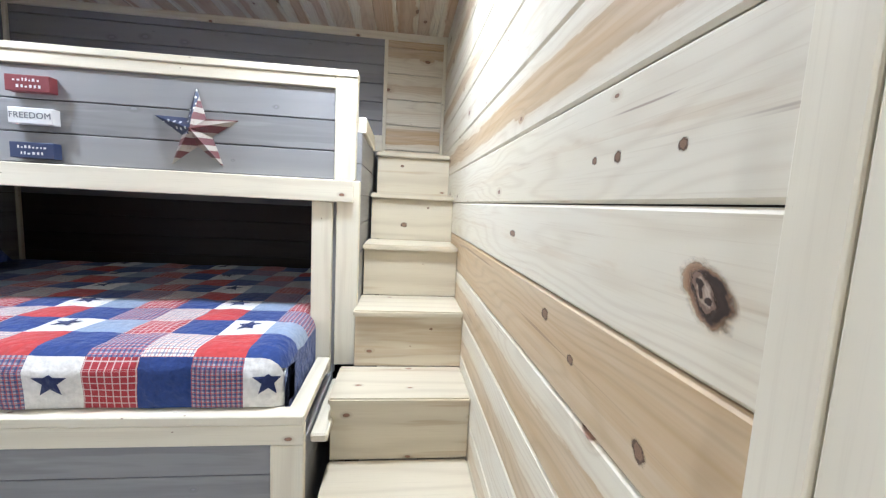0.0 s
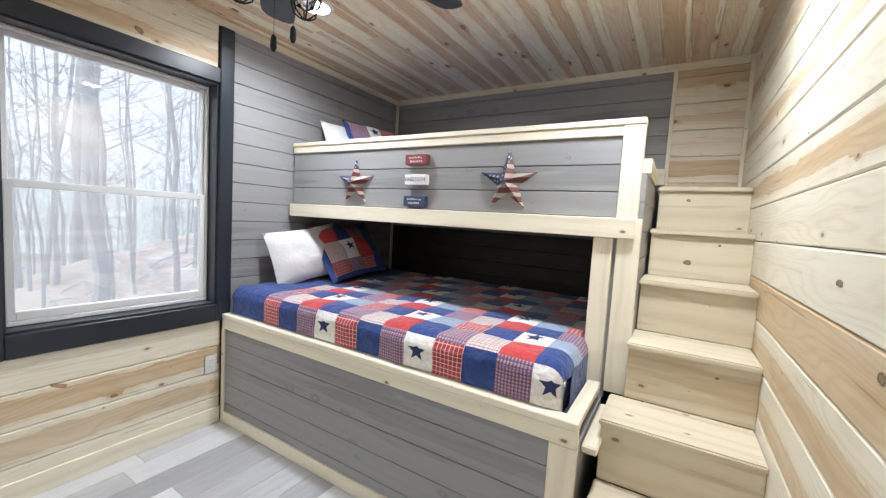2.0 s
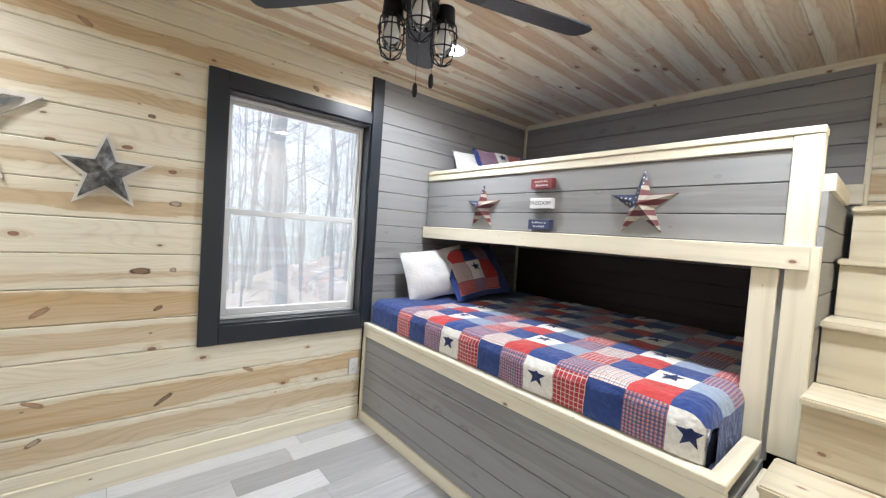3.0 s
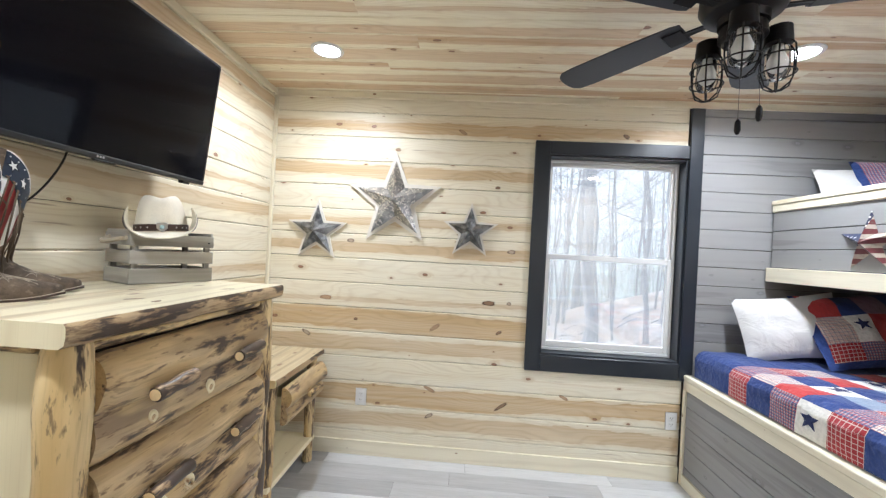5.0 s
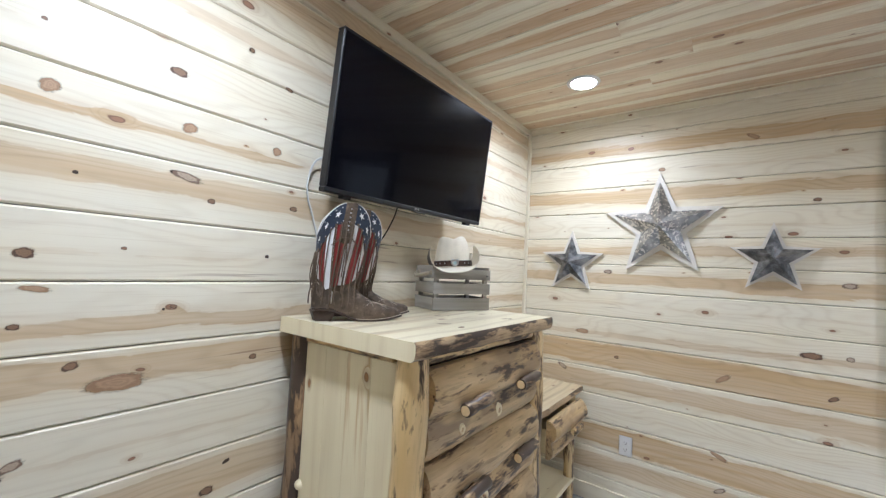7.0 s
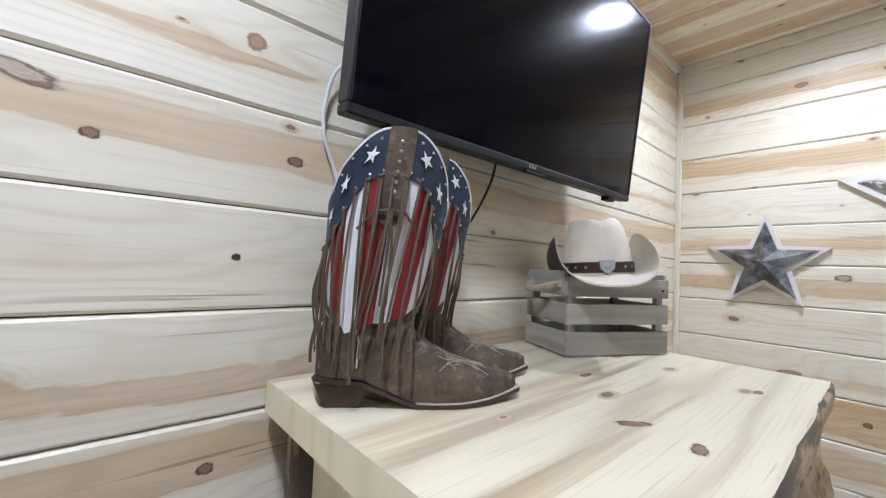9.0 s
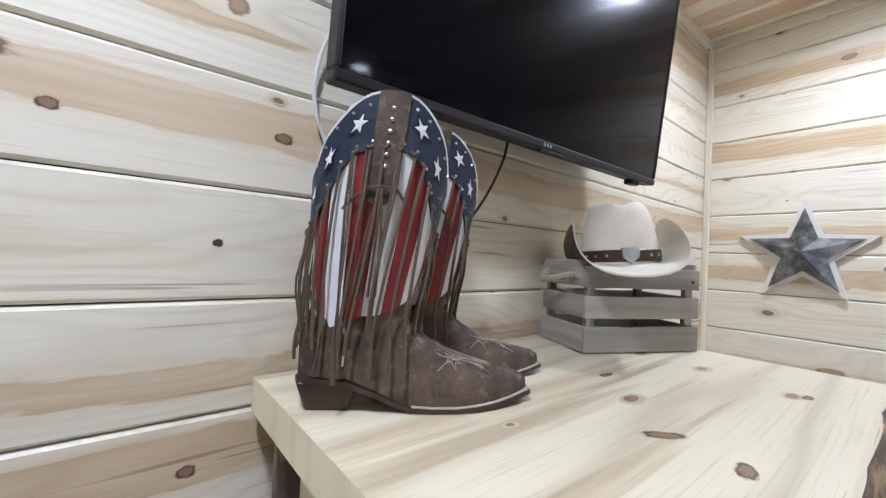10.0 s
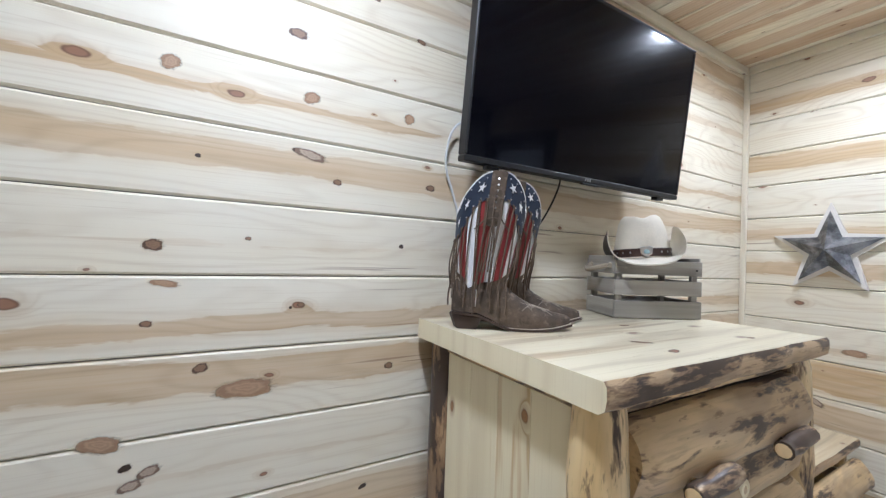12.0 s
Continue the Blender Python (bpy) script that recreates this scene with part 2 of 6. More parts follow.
PALE, TAN, KNOT = (0.80, 0.75, 0.615), (0.55, 0.385, 0.20), (0.13, 0.07, 0.042)
wall_pine = [board_wood("wall_pine_" + "xy"[i], i, PALE, TAN, KNOT, 0.081, grain=1.45) for i in range(2)]
CEIL_PITCH, CEIL_PHASE = 0.135, -2.21
trim_pine = [wood("trim_pine_" + "xyz"[i], i, (0.82, 0.765, 0.61), (0.72, 0.615, 0.44), KNOT, heart=0.36, knots=0.4) for i in range(3)]
step_pine = wood("step_pine", 0, (0.64, 0.575, 0.43), (0.53, 0.425, 0.28), KNOT, heart=0.42, knots=0.45)
ceil_pine = board_wood("ceiling_pine", 1, (0.88, 0.83, 0.67), (0.58, 0.375, 0.20), KNOT, 0.0675, knots=0.8, grain=1.4, pitch=CEIL_PITCH, phase=CEIL_PHASE)
gray_pine = [wood("gray_stained_" + "xyz"[i], i, (0.295, 0.293, 0.295), (0.225, 0.223, 0.226), (0.12, 0.12, 0.125), rough=0.5, heart=0.46, knots=0.8, grain=0.4) for i in range(3)]
aspen = [wood("aspen_log_" + "xyz"[i], i, (0.87, 0.79, 0.56), (0.60, 0.42, 0.19), (0.16, 0.08, 0.03), rough=0.35, heart=0.40, knots=0.6, grain=0.6) for i in range(3)]
slab_pine = wood("slab_top_pine", 0, (0.74, 0.675, 0.49), (0.53, 0.42, 0.26), KNOT, rough=0.3, heart=0.585, knots=0.9, grain=1.7)
crate_wood = [wood("crate_gray_" + "xyz"[i], i, (0.40, 0.375, 0.325), (0.27, 0.25, 0.215), (0.1, 0.09, 0.08), rough=0.7, heart=0.5, knots=0.5) for i in range(3)]


def plain(name, colour, rough=0.5, metal=0.0, vary=0.12, scale=30.0, relief=0.08):
    m, nt, b = mat_new(name, colour, rough, metal)
    vec, _, rnd = coords(nt)
    n = noise_of(nt, vec, scale, 4.0, 0.6)
    big = noise_of(nt, vec, scale * 0.12, 2.0)
    k = calc(nt, "ADD", calc(nt, "MULTIPLY", calc(nt, "SUBTRACT", n, 0.5), vary), calc(nt, "MULTIPLY", calc(nt, "SUBTRACT", big, 0.5), vary))
    col = blend(nt, calc(nt, "ADD", k, 0.5), tuple(c * 0.60 for c in colour), tuple(min(1.0, c * 1.40) for c in colour))
    nt.links.new(col, b.inputs["Base Color"])
    nt.links.new(calc(nt, "MULTIPLY_ADD", n, 0.2, rough - 0.1), b.inputs["Roughness"])
    bump(nt, b, n, relief, 0.001)
    return m


def bark_wood(name, axis, shift=0.0, pale=(0.66, 0.50, 0.27), gold=(0.47, 0.33, 0.165), gray=0.45):
    """Peeled log: smooth sapwood in broad golden and gray-brown patches, with inner bark left on in dark flakes."""
    m, nt, b = mat_new(name, pale, 0.36)
    _, o, rnd = coords(nt)
    others = [o[i] for i in range(3) if i != axis]
    u = calc(nt, "MULTIPLY_ADD", rnd, 31.0, o[axis])
    v = calc(nt, "MULTIPLY_ADD", rnd, 17.0, others[0])

    def field(along, across, detail=3.0, rough=0.55, distort=0.0):
        return noise_of(nt, xyz(nt, calc(nt, "MULTIPLY", u, along), calc(nt, "MULTIPLY", v, across), calc(nt, "MULTIPLY", others[1], across)), 1.0, detail, rough, distort)

    a = calc(nt, "ADD", calc(nt, "MULTIPLY", field(3.5, 18.0, 4.0, 0.6, 0.25), 0.68), calc(nt, "MULTIPLY", field(16.0, 70.0, 4.0, 0.65, 0.3), 0.32))
    f = field(6.0, 130.0)
    col = blend(nt, span(nt, field(1.8, 7.0, 2.0, 0.5, 0.6), 0.38, 0.62), pale, gold)
    col = blend(nt, calc(nt, "MULTIPLY", span(nt, f, 0.45, 0.75), 0.4), col, tuple(c * 0.6 for c in gold))
    col = blend(nt, calc(nt, "MULTIPLY", span(nt, field(2.6, 9.0, 3.0, 0.55, 0.5), 0.46, 0.60), gray), col, (0.255, 0.185, 0.125))
    col = blend(nt, calc(nt, "MULTIPLY", span(nt, field(3.0, 38.0, 3.0, 0.6, 0.4), 0.60, 0.68), 0.3 + 0.3 * gray), col, (0.17, 0.105, 0.055))
    col = blend(nt, calc(nt, "MULTIPLY", span(nt, a, 0.515 - shift, 0.555 - shift), 0.75), col, (0.20, 0.125, 0.07))
    col = blend(nt, calc(nt, "MULTIPLY", span(nt, a, 0.555 - shift, 0.59 - shift), 0.92), col, (0.055, 0.038, 0.030))
    nt.links.new(col, b.inputs["Base Color"])
    bump(nt, b, calc(nt, "MULTIPLY_ADD", f, 0.15, a), 0.35, 0.004)
    return m


bark = [bark_wood("barked_log_" + "xyz"[i], i, 0.02, (0.84, 0.66, 0.36), (0.64, 0.45, 0.20), 0.25) for i in range(3)]
dark_log = bark_wood("dark_barked_log", 2, 0.08, (0.44, 0.29, 0.15), (0.29, 0.19, 0.10), 0.6)
peeled_log = bark_wood("peeled_log", 0, -0.01, (0.74, 0.56, 0.31), (0.52, 0.37, 0.185), 0.5)
bark_seam = bark_wood("bark_seam", 0, 0.035, gray=0.7)
handle_log = bark_wood("handle_log", 0, 0.09, (0.72, 0.56, 0.34), (0.50, 0.35, 0.19), 0.45)
end_grain = plain("sawn_end_grain", (0.72, 0.53, 0.28), 0.6, vary=0.5, scale=45)
bark_edge = bark_wood("bark_edge", 0, 0.045, (0.58, 0.43, 0.25), (0.36, 0.25, 0.14), 0.6)


def knot_mat(name, heart, rim, halo, reach=0.5):
    """A knot on a disc of unit size: heart, thin dark rim, and a stain that fades into the board."""
    m, nt, b = mat_new(name, heart, 0.5)
    vec, o, rnd = coords(nt)
    n = noise_of(nt, vec, 2.2, 3.0, 0.6)
    r = calc(nt, "SQRT", calc(nt, "ADD", calc(nt, "MULTIPLY", o[0], o[0]), calc(nt, "MULTIPLY", o[2], o[2])))
    r = calc(nt, "ADD", r, calc(nt, "MULTIPLY", calc(nt, "SUBTRACT", n, 0.5), 0.75))
    rings = calc(nt, "MULTIPLY_ADD", calc(nt, "SINE", calc(nt, "MULTIPLY", r, 26.0)), 0.5, 0.5)
    col = blend(nt, calc(nt, "MULTIPLY", rings, 0.45), heart, tuple(c * 0.6 for c in heart))
    col = blend(nt, calc(nt, "MULTIPLY", span(nt, r, 0.50, 0.62), 0.85), col, rim)
    col = blend(nt, span(nt, r, 0.66, 0.78), col, halo)
    nt.links.new(col, b.inputs["Base Color"])
    fade = span(nt, r, 0.62, 1.0, 1.0, 0.0)
    solid_part = span(nt, r, 0.70, 0.78, 1.0, 0.0)
    nt.links.new(calc(nt, "MAXIMUM", solid_part, calc(nt, "MULTIPLY", fade, reach)), b.inputs["Alpha"])
    return m


knot_wood = knot_mat("knot_wood", (0.27, 0.165, 0.10), (0.075, 0.045, 0.03), (0.48, 0.335, 0.195), 0.4)
knot_dark = knot_mat("knot_bark", (0.055, 0.036, 0.026), (0.03, 0.02, 0.015), (0.30, 0.19, 0.12), 0.7)
knot_pale = knot_mat("knot_heart", (0.50, 0.40, 0.30), (0.16, 0.10, 0.07), (0.2, 0.13, 0.09), 0.6)
knot_stain = knot_mat("knot_stain", (0.45, 0.30, 0.185), (0.30, 0.185, 0.11), (0.52, 0.37, 0.225), 0.7)
dark_pine = wood("dark_brown_pine", 0, (0.035, 0.028, 0.025), (0.024, 0.019, 0.017), (0.012, 0.01, 0.01), rough=0.5, heart=0.48, knots=0.6, grain=0.6)
black_paint = plain("black_painted_wood", (0.020, 0.025, 0.034), 0.34)
black_metal = plain("black_metal", (0.012, 0.012, 0.014), 0.38, 0.6)
blade_paint = plain("fan_blade", (0.03, 0.033, 0.042), 0.4)
white_vinyl = plain("white_vinyl", (0.78, 0.80, 0.82), 0.35, vary=0.04)
white_plate = plain("white_plastic", (0.82, 0.82, 0.80), 0.35, vary=0.04)
white_paint = plain("white_paint", (0.78, 0.76, 0.72), 0.55)
red_paint = plain("red_paint", (0.20, 0.042, 0.048), 0.5)
blue_paint = plain("navy_paint", (0.035, 0.05, 0.115), 0.5)
letter_gray = plain("letter_gray", (0.12, 0.13, 0.15), 0.5)
steel = plain("brushed_steel", (0.55, 0.55, 0.56), 0.3, 1.0)
tv_plastic = plain("tv_plastic", (0.006, 0.006, 0.007), 0.5, vary=0.05)
tv_glass, _, _b = mat_new("tv_screen", (0.002, 0.002, 0.004), 0.2)
_b.inputs["Specular IOR Level"].default_value = 0.06
_b.inputs["Coat Weight"].default_value = 0.24
_b.inputs["Coat Roughness"].default_value = 0.065
rubber_black = plain("black_cable", (0.012, 0.012, 0.012), 0.5)
cable_white = plain("white_cable", (0.7, 0.7, 0.68), 0.5)
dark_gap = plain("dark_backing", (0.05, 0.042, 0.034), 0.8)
gray_gap = plain("dark_gray_backing", (0.03, 0.03, 0.032), 0.8)
trim_ring = plain("lamp_trim_white", (0.85, 0.85, 0.84), 0.4, vary=0.03)

lamp_glow, _nt, _b = mat_new("lamp_diffuser", (0.9, 0.9, 0.88), 0.5)
_b.inputs["Emission Color"].default_value = (1.0, 0.95, 0.88, 1)
_b.inputs["Emission Strength"].default_value = 90.0

pane, _nt, _b = mat_new("window_pane", (1, 1, 1), 0.0)
_b.inputs["Transmission Weight"].default_value = 1.0
_b.inputs["IOR"].default_value = 1.45
_mixn = _nt.nodes.new("ShaderNodeMixShader")
_tr = _nt.nodes.new("ShaderNodeBsdfTransparent")
_gl = _nt.nodes.new("ShaderNodeBsdfGlossy")
_gl.inputs["Roughness"].default_value = 0.02
_mixn.inputs[0].default_value = 0.07
_nt.links.new(_tr.outputs[0], _mixn.inputs[1])
_nt.links.new(_gl.outputs[0], _mixn.inputs[2])
_nt.links.new(_mixn.outputs[0], _nt.nodes["Material Output"].inputs[0])


def vinyl_floor():
    m, nt, b = mat_new("gray_vinyl_plank", (0.3, 0.3, 0.3), 0.32)
    _, o, rnd = coords(nt)
    u = calc(nt, "MULTIPLY_ADD", rnd, 61.0, o[1])
    v = calc(nt, "MULTIPLY_ADD", rnd, 29.0, o[0])
    a = noise_of(nt, xyz(nt, calc(nt, "MULTIPLY", u, 2.5), calc(nt, "MULTIPLY", v, 26.0), 0.0), 1.0, 4.0, 0.6)
    f = noise_of(nt, xyz(nt, calc(nt, "MULTIPLY", u, 8.0), calc(nt, "MULTIPLY", v, 240.0), 0.0), 1.0, 2.0)
    tone = calc(nt, "ADD", calc(nt, "MULTIPLY", rnd, 0.75), calc(nt, "MULTIPLY", a, 0.5))
    col = blend(nt, span(nt, tone, 0.15, 1.05), (0.33, 0.33, 0.34), (0.67, 0.675, 0.69))
    col = blend(nt, calc(nt, "MULTIPLY", span(nt, f, 0.5, 0.75), 0.3), col, (0.19, 0.185, 0.18))
    nt.links.new(col, b.inputs["Base Color"])
    bump(nt, b, f, 0.1, 0.0006)
    return m


floor_vinyl = vinyl_floor()


def cloth(name, base, lines=(), pitch=0.016, weave=1.0):
    """Cotton, with woven lines of other colours where it is a plaid."""
    m, nt, b = mat_new(name, base, 0.9)
    b.inputs["Sheen Weight"].default_value = 0.15
    uv = nt.nodes.new("ShaderNodeUVMap")
    sp = nt.nodes.new("ShaderNodeSeparateXYZ")
    nt.links.new(uv.outputs[0], sp.inputs[0])
    tc = nt.nodes.new("ShaderNodeTexCoord")
    n = noise_of(nt, tc.outputs["Object"], 55.0, 4.0, 0.6)
    col = blend(nt, n, tuple(c * 0.72 for c in base), tuple(min(1, c * 1.3) for c in base))
    for axis, colour, width, shift in lines:
        w = calc(nt, "FRACT", calc(nt, "ADD", calc(nt, "DIVIDE", sp.outputs[axis], pitch), shift))
        on = calc(nt, "LESS_THAN", w, width)
        col = blend(nt, calc(nt, "MULTIPLY", on, 0.72), col, colour)
    nt.links.new(col, b.inputs["Base Color"])
    pucker = noise_of(nt, tc.outputs["Object"], 28.0, 2.0)
    bump(nt, b, calc(nt, "ADD", pucker, calc(nt, "MULTIPLY", n, 0.3)), 0.6, 0.02)
    return m


white_cotton, _nt, _b = mat_new("white_cotton", (0.70, 0.70, 0.69), 0.9)
_tc = _nt.nodes.new("ShaderNodeTexCoord").outputs["Object"]
_crease = noise_of(_nt, _tc, 9.0, 3.0, 0.5, 1.2)
_nt.links.new(blend(_nt, noise_of(_nt, _tc, 5.0, 3.0), (0.66, 0.66, 0.66), (0.74, 0.735, 0.72)), _b.inputs["Base Color"])
bump(_nt, _b, _crease, 0.35, 0.03)
NAVY, RED, CREAM = (0.022, 0.045, 0.17), (0.42, 0.035, 0.04), (0.76, 0.74, 0.70)
q_blue = cloth("quilt_blue", (0.022, 0.05, 0.20))
q_red = cloth("quilt_red", (0.46, 0.045, 0.045))
q_white = cloth("quilt_white", CREAM)
q_sky = cloth("quilt_pale_blue", (0.26, 0.32, 0.43))
q_redplaid = cloth("quilt_red_plaid", (0.36, 0.03, 0.04), [(0, (0.7, 0.6, 0.56), 0.16, 0.0), (1, (0.7, 0.6, 0.56), 0.16, 0.3)], 0.02)
q_navyplaid = cloth("quilt_navy_plaid", (0.42, 0.38, 0.42), [(0, NAVY, 0.4, 0.0), (1, NAVY, 0.4, 0.2), (0, RED, 0.16, 0.6), (1, RED, 0.16, 0.7)], 0.014)
q_beige = cloth("quilt_beige_plaid", (0.66, 0.62, 0.56), [(0, (0.16, 0.15, 0.24), 0.22, 0.0), (1, (0.16, 0.15, 0.24), 0.22, 0.4), (0, (0.42, 0.1, 0.1), 0.12, 0.5), (1, (0.42, 0.1, 0.1), 0.12, 0.8)], 0.02)
q_star = cloth("quilt_star_navy", (0.015, 0.025, 0.10))
QUILT = {"S": q_white, "R": q_redplaid, "B": q_blue, "N": q_navyplaid, "G": q_beige, "D": q_red, "L": q_sky}

# translucent white veil, added so that the view outside looks hazy
haze_veil, _nt, _b = mat_new("insect_screen", (0.75, 0.78, 0.80), 0.8)
_mix = _nt.nodes.new("ShaderNodeMixShader")
_tr = _nt.nodes.new("ShaderNodeBsdfTransparent")
_tl = _nt.nodes.new("ShaderNodeBsdfTranslucent")
_tl.inputs["Color"].default_value = (0.85, 0.9, 0.92, 1)
_mix.inputs[0].default_value = 0.22
_nt.links.new(_tr.outputs[0], _mix.inputs[1])
_nt.links.new(_tl.outputs[0], _mix.inputs[2])
_nt.links.new(_mix.outputs[0], _nt.nodes["Material Output"].inputs[0])


# ---- building helpers ----
def add_box(bm, x0, y0, z0, x1, y1, z1):
    vs = [bm.verts.new((x, y, z)) for x in (x0, x1) for y in (y0, y1) for z in (z0, z1)]
    fs = [(0, 1, 3, 2), (4, 6, 7, 5), (0, 4, 5, 1), (2, 3, 7, 6), (0, 2, 6, 4), (1, 5, 7, 3)]
    return [bm.faces.new([vs[i] for i in f]) for f in fs]


def box(x0, y0, z0, x1, y1, z1, bevel=0.0, seg=1):
    bm = bmesh.new()
    add_box(bm, x0, y0, z0, x1, y1, z1)
    if bevel:
        bmesh.ops.bevel(bm, geom=list(bm.edges), offset=bevel, segments=seg, affect="EDGES", clamp_overlap=True)
    return bm


def boxes(*rows):
    bm = bmesh.new()
    for r in rows:
        add_box(bm, *r)
    return bm


def to_mesh(name, bm, material, smooth=False):
    me = bpy.data.meshes.new(name)
    bmesh.ops.recalc_face_normals(bm, faces=list(bm.faces))
    bm.to_mesh(me)
    bm.free()
    for m in (material if isinstance(material, (list, tuple)) else [material]):
        me.materials.append(m)
    if smooth:
        me.polygons.foreach_set("use_smooth", [True] * len(me.polygons))
        me.set_sharp_from_angle(angle=radians(40))
    return me


def part(name, bm, material, parent, label="", smooth=False):
    ob = new(name, to_mesh(name, bm, material, smooth))
    ob.parent = parent
    return tagged(ob, label)


def thing(name, m, label, category, group="", kind=""):
    ob = new(name)
    ob.empty_display_size = 0.1
    ob.matrix_world = m
    return tagged(ob, label, category, group, kind)


def solid(name, bm, material, label, category, kind="", smooth=False, group=""):
    return tagged(new(name, to_mesh(name, bm, material, smooth)), label, category, group, kind)


def tube(points, radius, sides=8, taper=None):
    """A round bar along a line of points."""
    bm = bmesh.new()
    pts = [Vector(p) for p in points]
    rings = []
    up = Vector((0.13, 0.21, 0.97)).normalized()
    for i, p in enumerate(pts):
        way = (pts[min(i + 1, len(pts) - 1)] - pts[max(i - 1, 0)]).normalized()
        side = way.cross(up)
        if side.length < 0.15:
            side = way.cross(Vector((1, 0.1, 0)))
        side.normalize()
        other = way.cross(side)
        r = radius if taper is None else radius * taper[i]
        rings.append([bm.verts.new(p + (side * math.cos(a) + other * math.sin(a)) * r) for a in [2 * math.pi * k / sides for k in range(sides)]])
    for a, b in zip(rings, rings[1:]):
        for k in range(sides):
            bm.faces.new((a[k], a[(k + 1) % sides], b[(k + 1) % sides], b[k]))
    bm.faces.new(rings[0])
    bm.faces.new(rings[-1])
    return bm


def lathe(profile, sides=24, centre=(0, 0)):
    """A turned shape from (radius, height) pairs."""
    bm = bmesh.new()
    rings = []
    for r, z in profile:
        rings.append([bm.verts.new((centre[0] + r * math.cos(a), centre[1] + r * math.sin(a), z)) for a in [2 * math.pi * k / sides for k in range(sides)]])
    for a, b in zip(rings, rings[1:]):
        for k in range(sides):
            bm.faces.new((a[k], a[(k + 1) % sides], b[(k + 1) % sides], b[k]))
    bm.faces.new(rings[0])
    bm.faces.new(rings[-1])
    return bm


def merge(*bms):
    out = bmesh.new()
    for b in bms:
        me = bpy.data.meshes.new("tmp")
        b.to_mesh(me)
        b.free()
        out.from_mesh(me)
        bpy.data.meshes.remove(me)
    return out


def log(p, q, r, seed=0, sides=12, n=9, rough=0.10):
    """A hand-peeled log from p to q, uneven along its length, with rounded ends."""
    p, q = Vector(p), Vector(q)
    rnd = random.Random(seed)
    stations = [0, 0.006, 0.02] + [i / n for i in range(1, n)] + [0.98, 0.994, 1.0]
    side = (q - p).orthogonal().normalized()
    pts, tp = [], []
    for i, s in enumerate(stations):
        wob = side * (rnd.uniform(-1, 1) * r * 0.06) if 2 < i < len(stations) - 3 else Vector()
        pts.append(p.lerp(q, s) + wob)
        end = 0.80 if i in (0, len(stations) - 1) else 0.94 if i in (1, len(stations) - 2) else 1.0
        tp.append(end * (1 + rnd.uniform(-rough, rough)))
    bm = tube(pts, r, sides, tp)
    for v in bm.verts:
        v.co += Vector((noise.noise(v.co * 9 + Vector((seed, 5, 0))), noise.noise(v.co * 9 + Vector((seed, 0, 7))), 0)) * r * 0.10
    return bm


def grid_rows(a, b, step, phase):
    """Board edges between a and b, on a pitch, with a joint at phase."""
    k = math.ceil((a - phase) / step - 1e-6)
    edges = [a]
    while phase + k * step < b - 0.004:
        z = phase + k * step
        if z > a + 0.004:
            edges.append(z)
        k += 1
    return edges + [b]


PLANK_MESH = {}


def plank(parent, axis, at, face, a, b, z0, z1, material, name="plank", thick=0.015, gap=0.002, bev=0.0052, heart=(0.0, 0.2, 0.5)):
    """One horizontal board on a wall. axis: the way it runs; at: its outer face; face: the side that it looks to."""
    key = (axis, face, round(b - a, 3), round(z1 - z0, 3), material.name)
    if key not in PLANK_MESH:
        ln, hh = (b - a) / 2 - 0.0005, (z1 - z0) / 2 - gap / 2
        if axis == 0:
            bm = box(-ln, -thick if face > 0 else 0, -hh, ln, 0 if face > 0 else thick, hh, bev)
        else:
            bm = box(-thick if face > 0 else 0, -ln, -hh, 0 if face > 0 else thick, ln, hh, bev)
        PLANK_MESH[key] = to_mesh(name, bm, material)
    ob = new(name, PLANK_MESH[key])
    mid = (a + b) / 2
    ob.location = (mid, at, (z0 + z1) / 2) if axis == 0 else (at, mid, (z0 + z1) / 2)
    ob.parent = parent
    ob.color = (heart[0] * 0.5 + 0.5, heart[1], heart[2], 1.0)
    return ob


# ---- the room's shell ----
B = 0.015
WIN = dict(y0=0.27, y1=1.155, z0=0.755, z1=2.07)
wall_west = solid("wall_west", boxes(
    (W - 0.16, S - 0.15, -0.1, W - B, WIN["y0"], H + 0.1), (W - 0.16, WIN["y1"], -0.1, W - B, N + 0.15, H + 0.1),
    (W - 0.16, WIN["y0"], -0.1, W - B, WIN["y1"], WIN["z0"]), (W - 0.16, WIN["y0"], WIN["z1"], W - B, WIN["y1"], H + 0.1)),
    dark_gap, "pine plank wall with a window and a gray-stained end", "wall", "structure")
wall_south = solid("wall_south", boxes((W - 0.01, S - 0.15, -0.1, FAR + 0.12, S - B, H + 0.1)), dark_gap, "knotty pale pine plank wall behind the dresser", "wall", "structure")
wall_north = solid("wall_north", boxes((W - 0.01, N + B, -0.1, E + 0.12, N + 0.15, H + 0.1)), gray_gap, "gray-stained plank wall behind the bunk bed", "wall", "structure")
wall_east = solid("wall_east", boxes(
    (E + B, CORNER + B, -0.1, FAR + 0.12, N + 0.15, H + 0.1)),
    dark_gap, "knotty pale pine plank wall beside the stairs", "wall", "structure")
wall_far = solid("wall_far", boxes((FAR + B, S - 0.01, -0.1, FAR + 0.12, CORNER + B, H + 0.1)), dark_gap, "pine plank wall at the back of the room", "wall", "structure")
floor = solid("floor", boxes((W - 0.15, S - 0.15, -0.12, FAR + 0.12, N + 0.15, -0.004)), gray_gap, "gray wood-look vinyl plank floor", "floor", "structure")

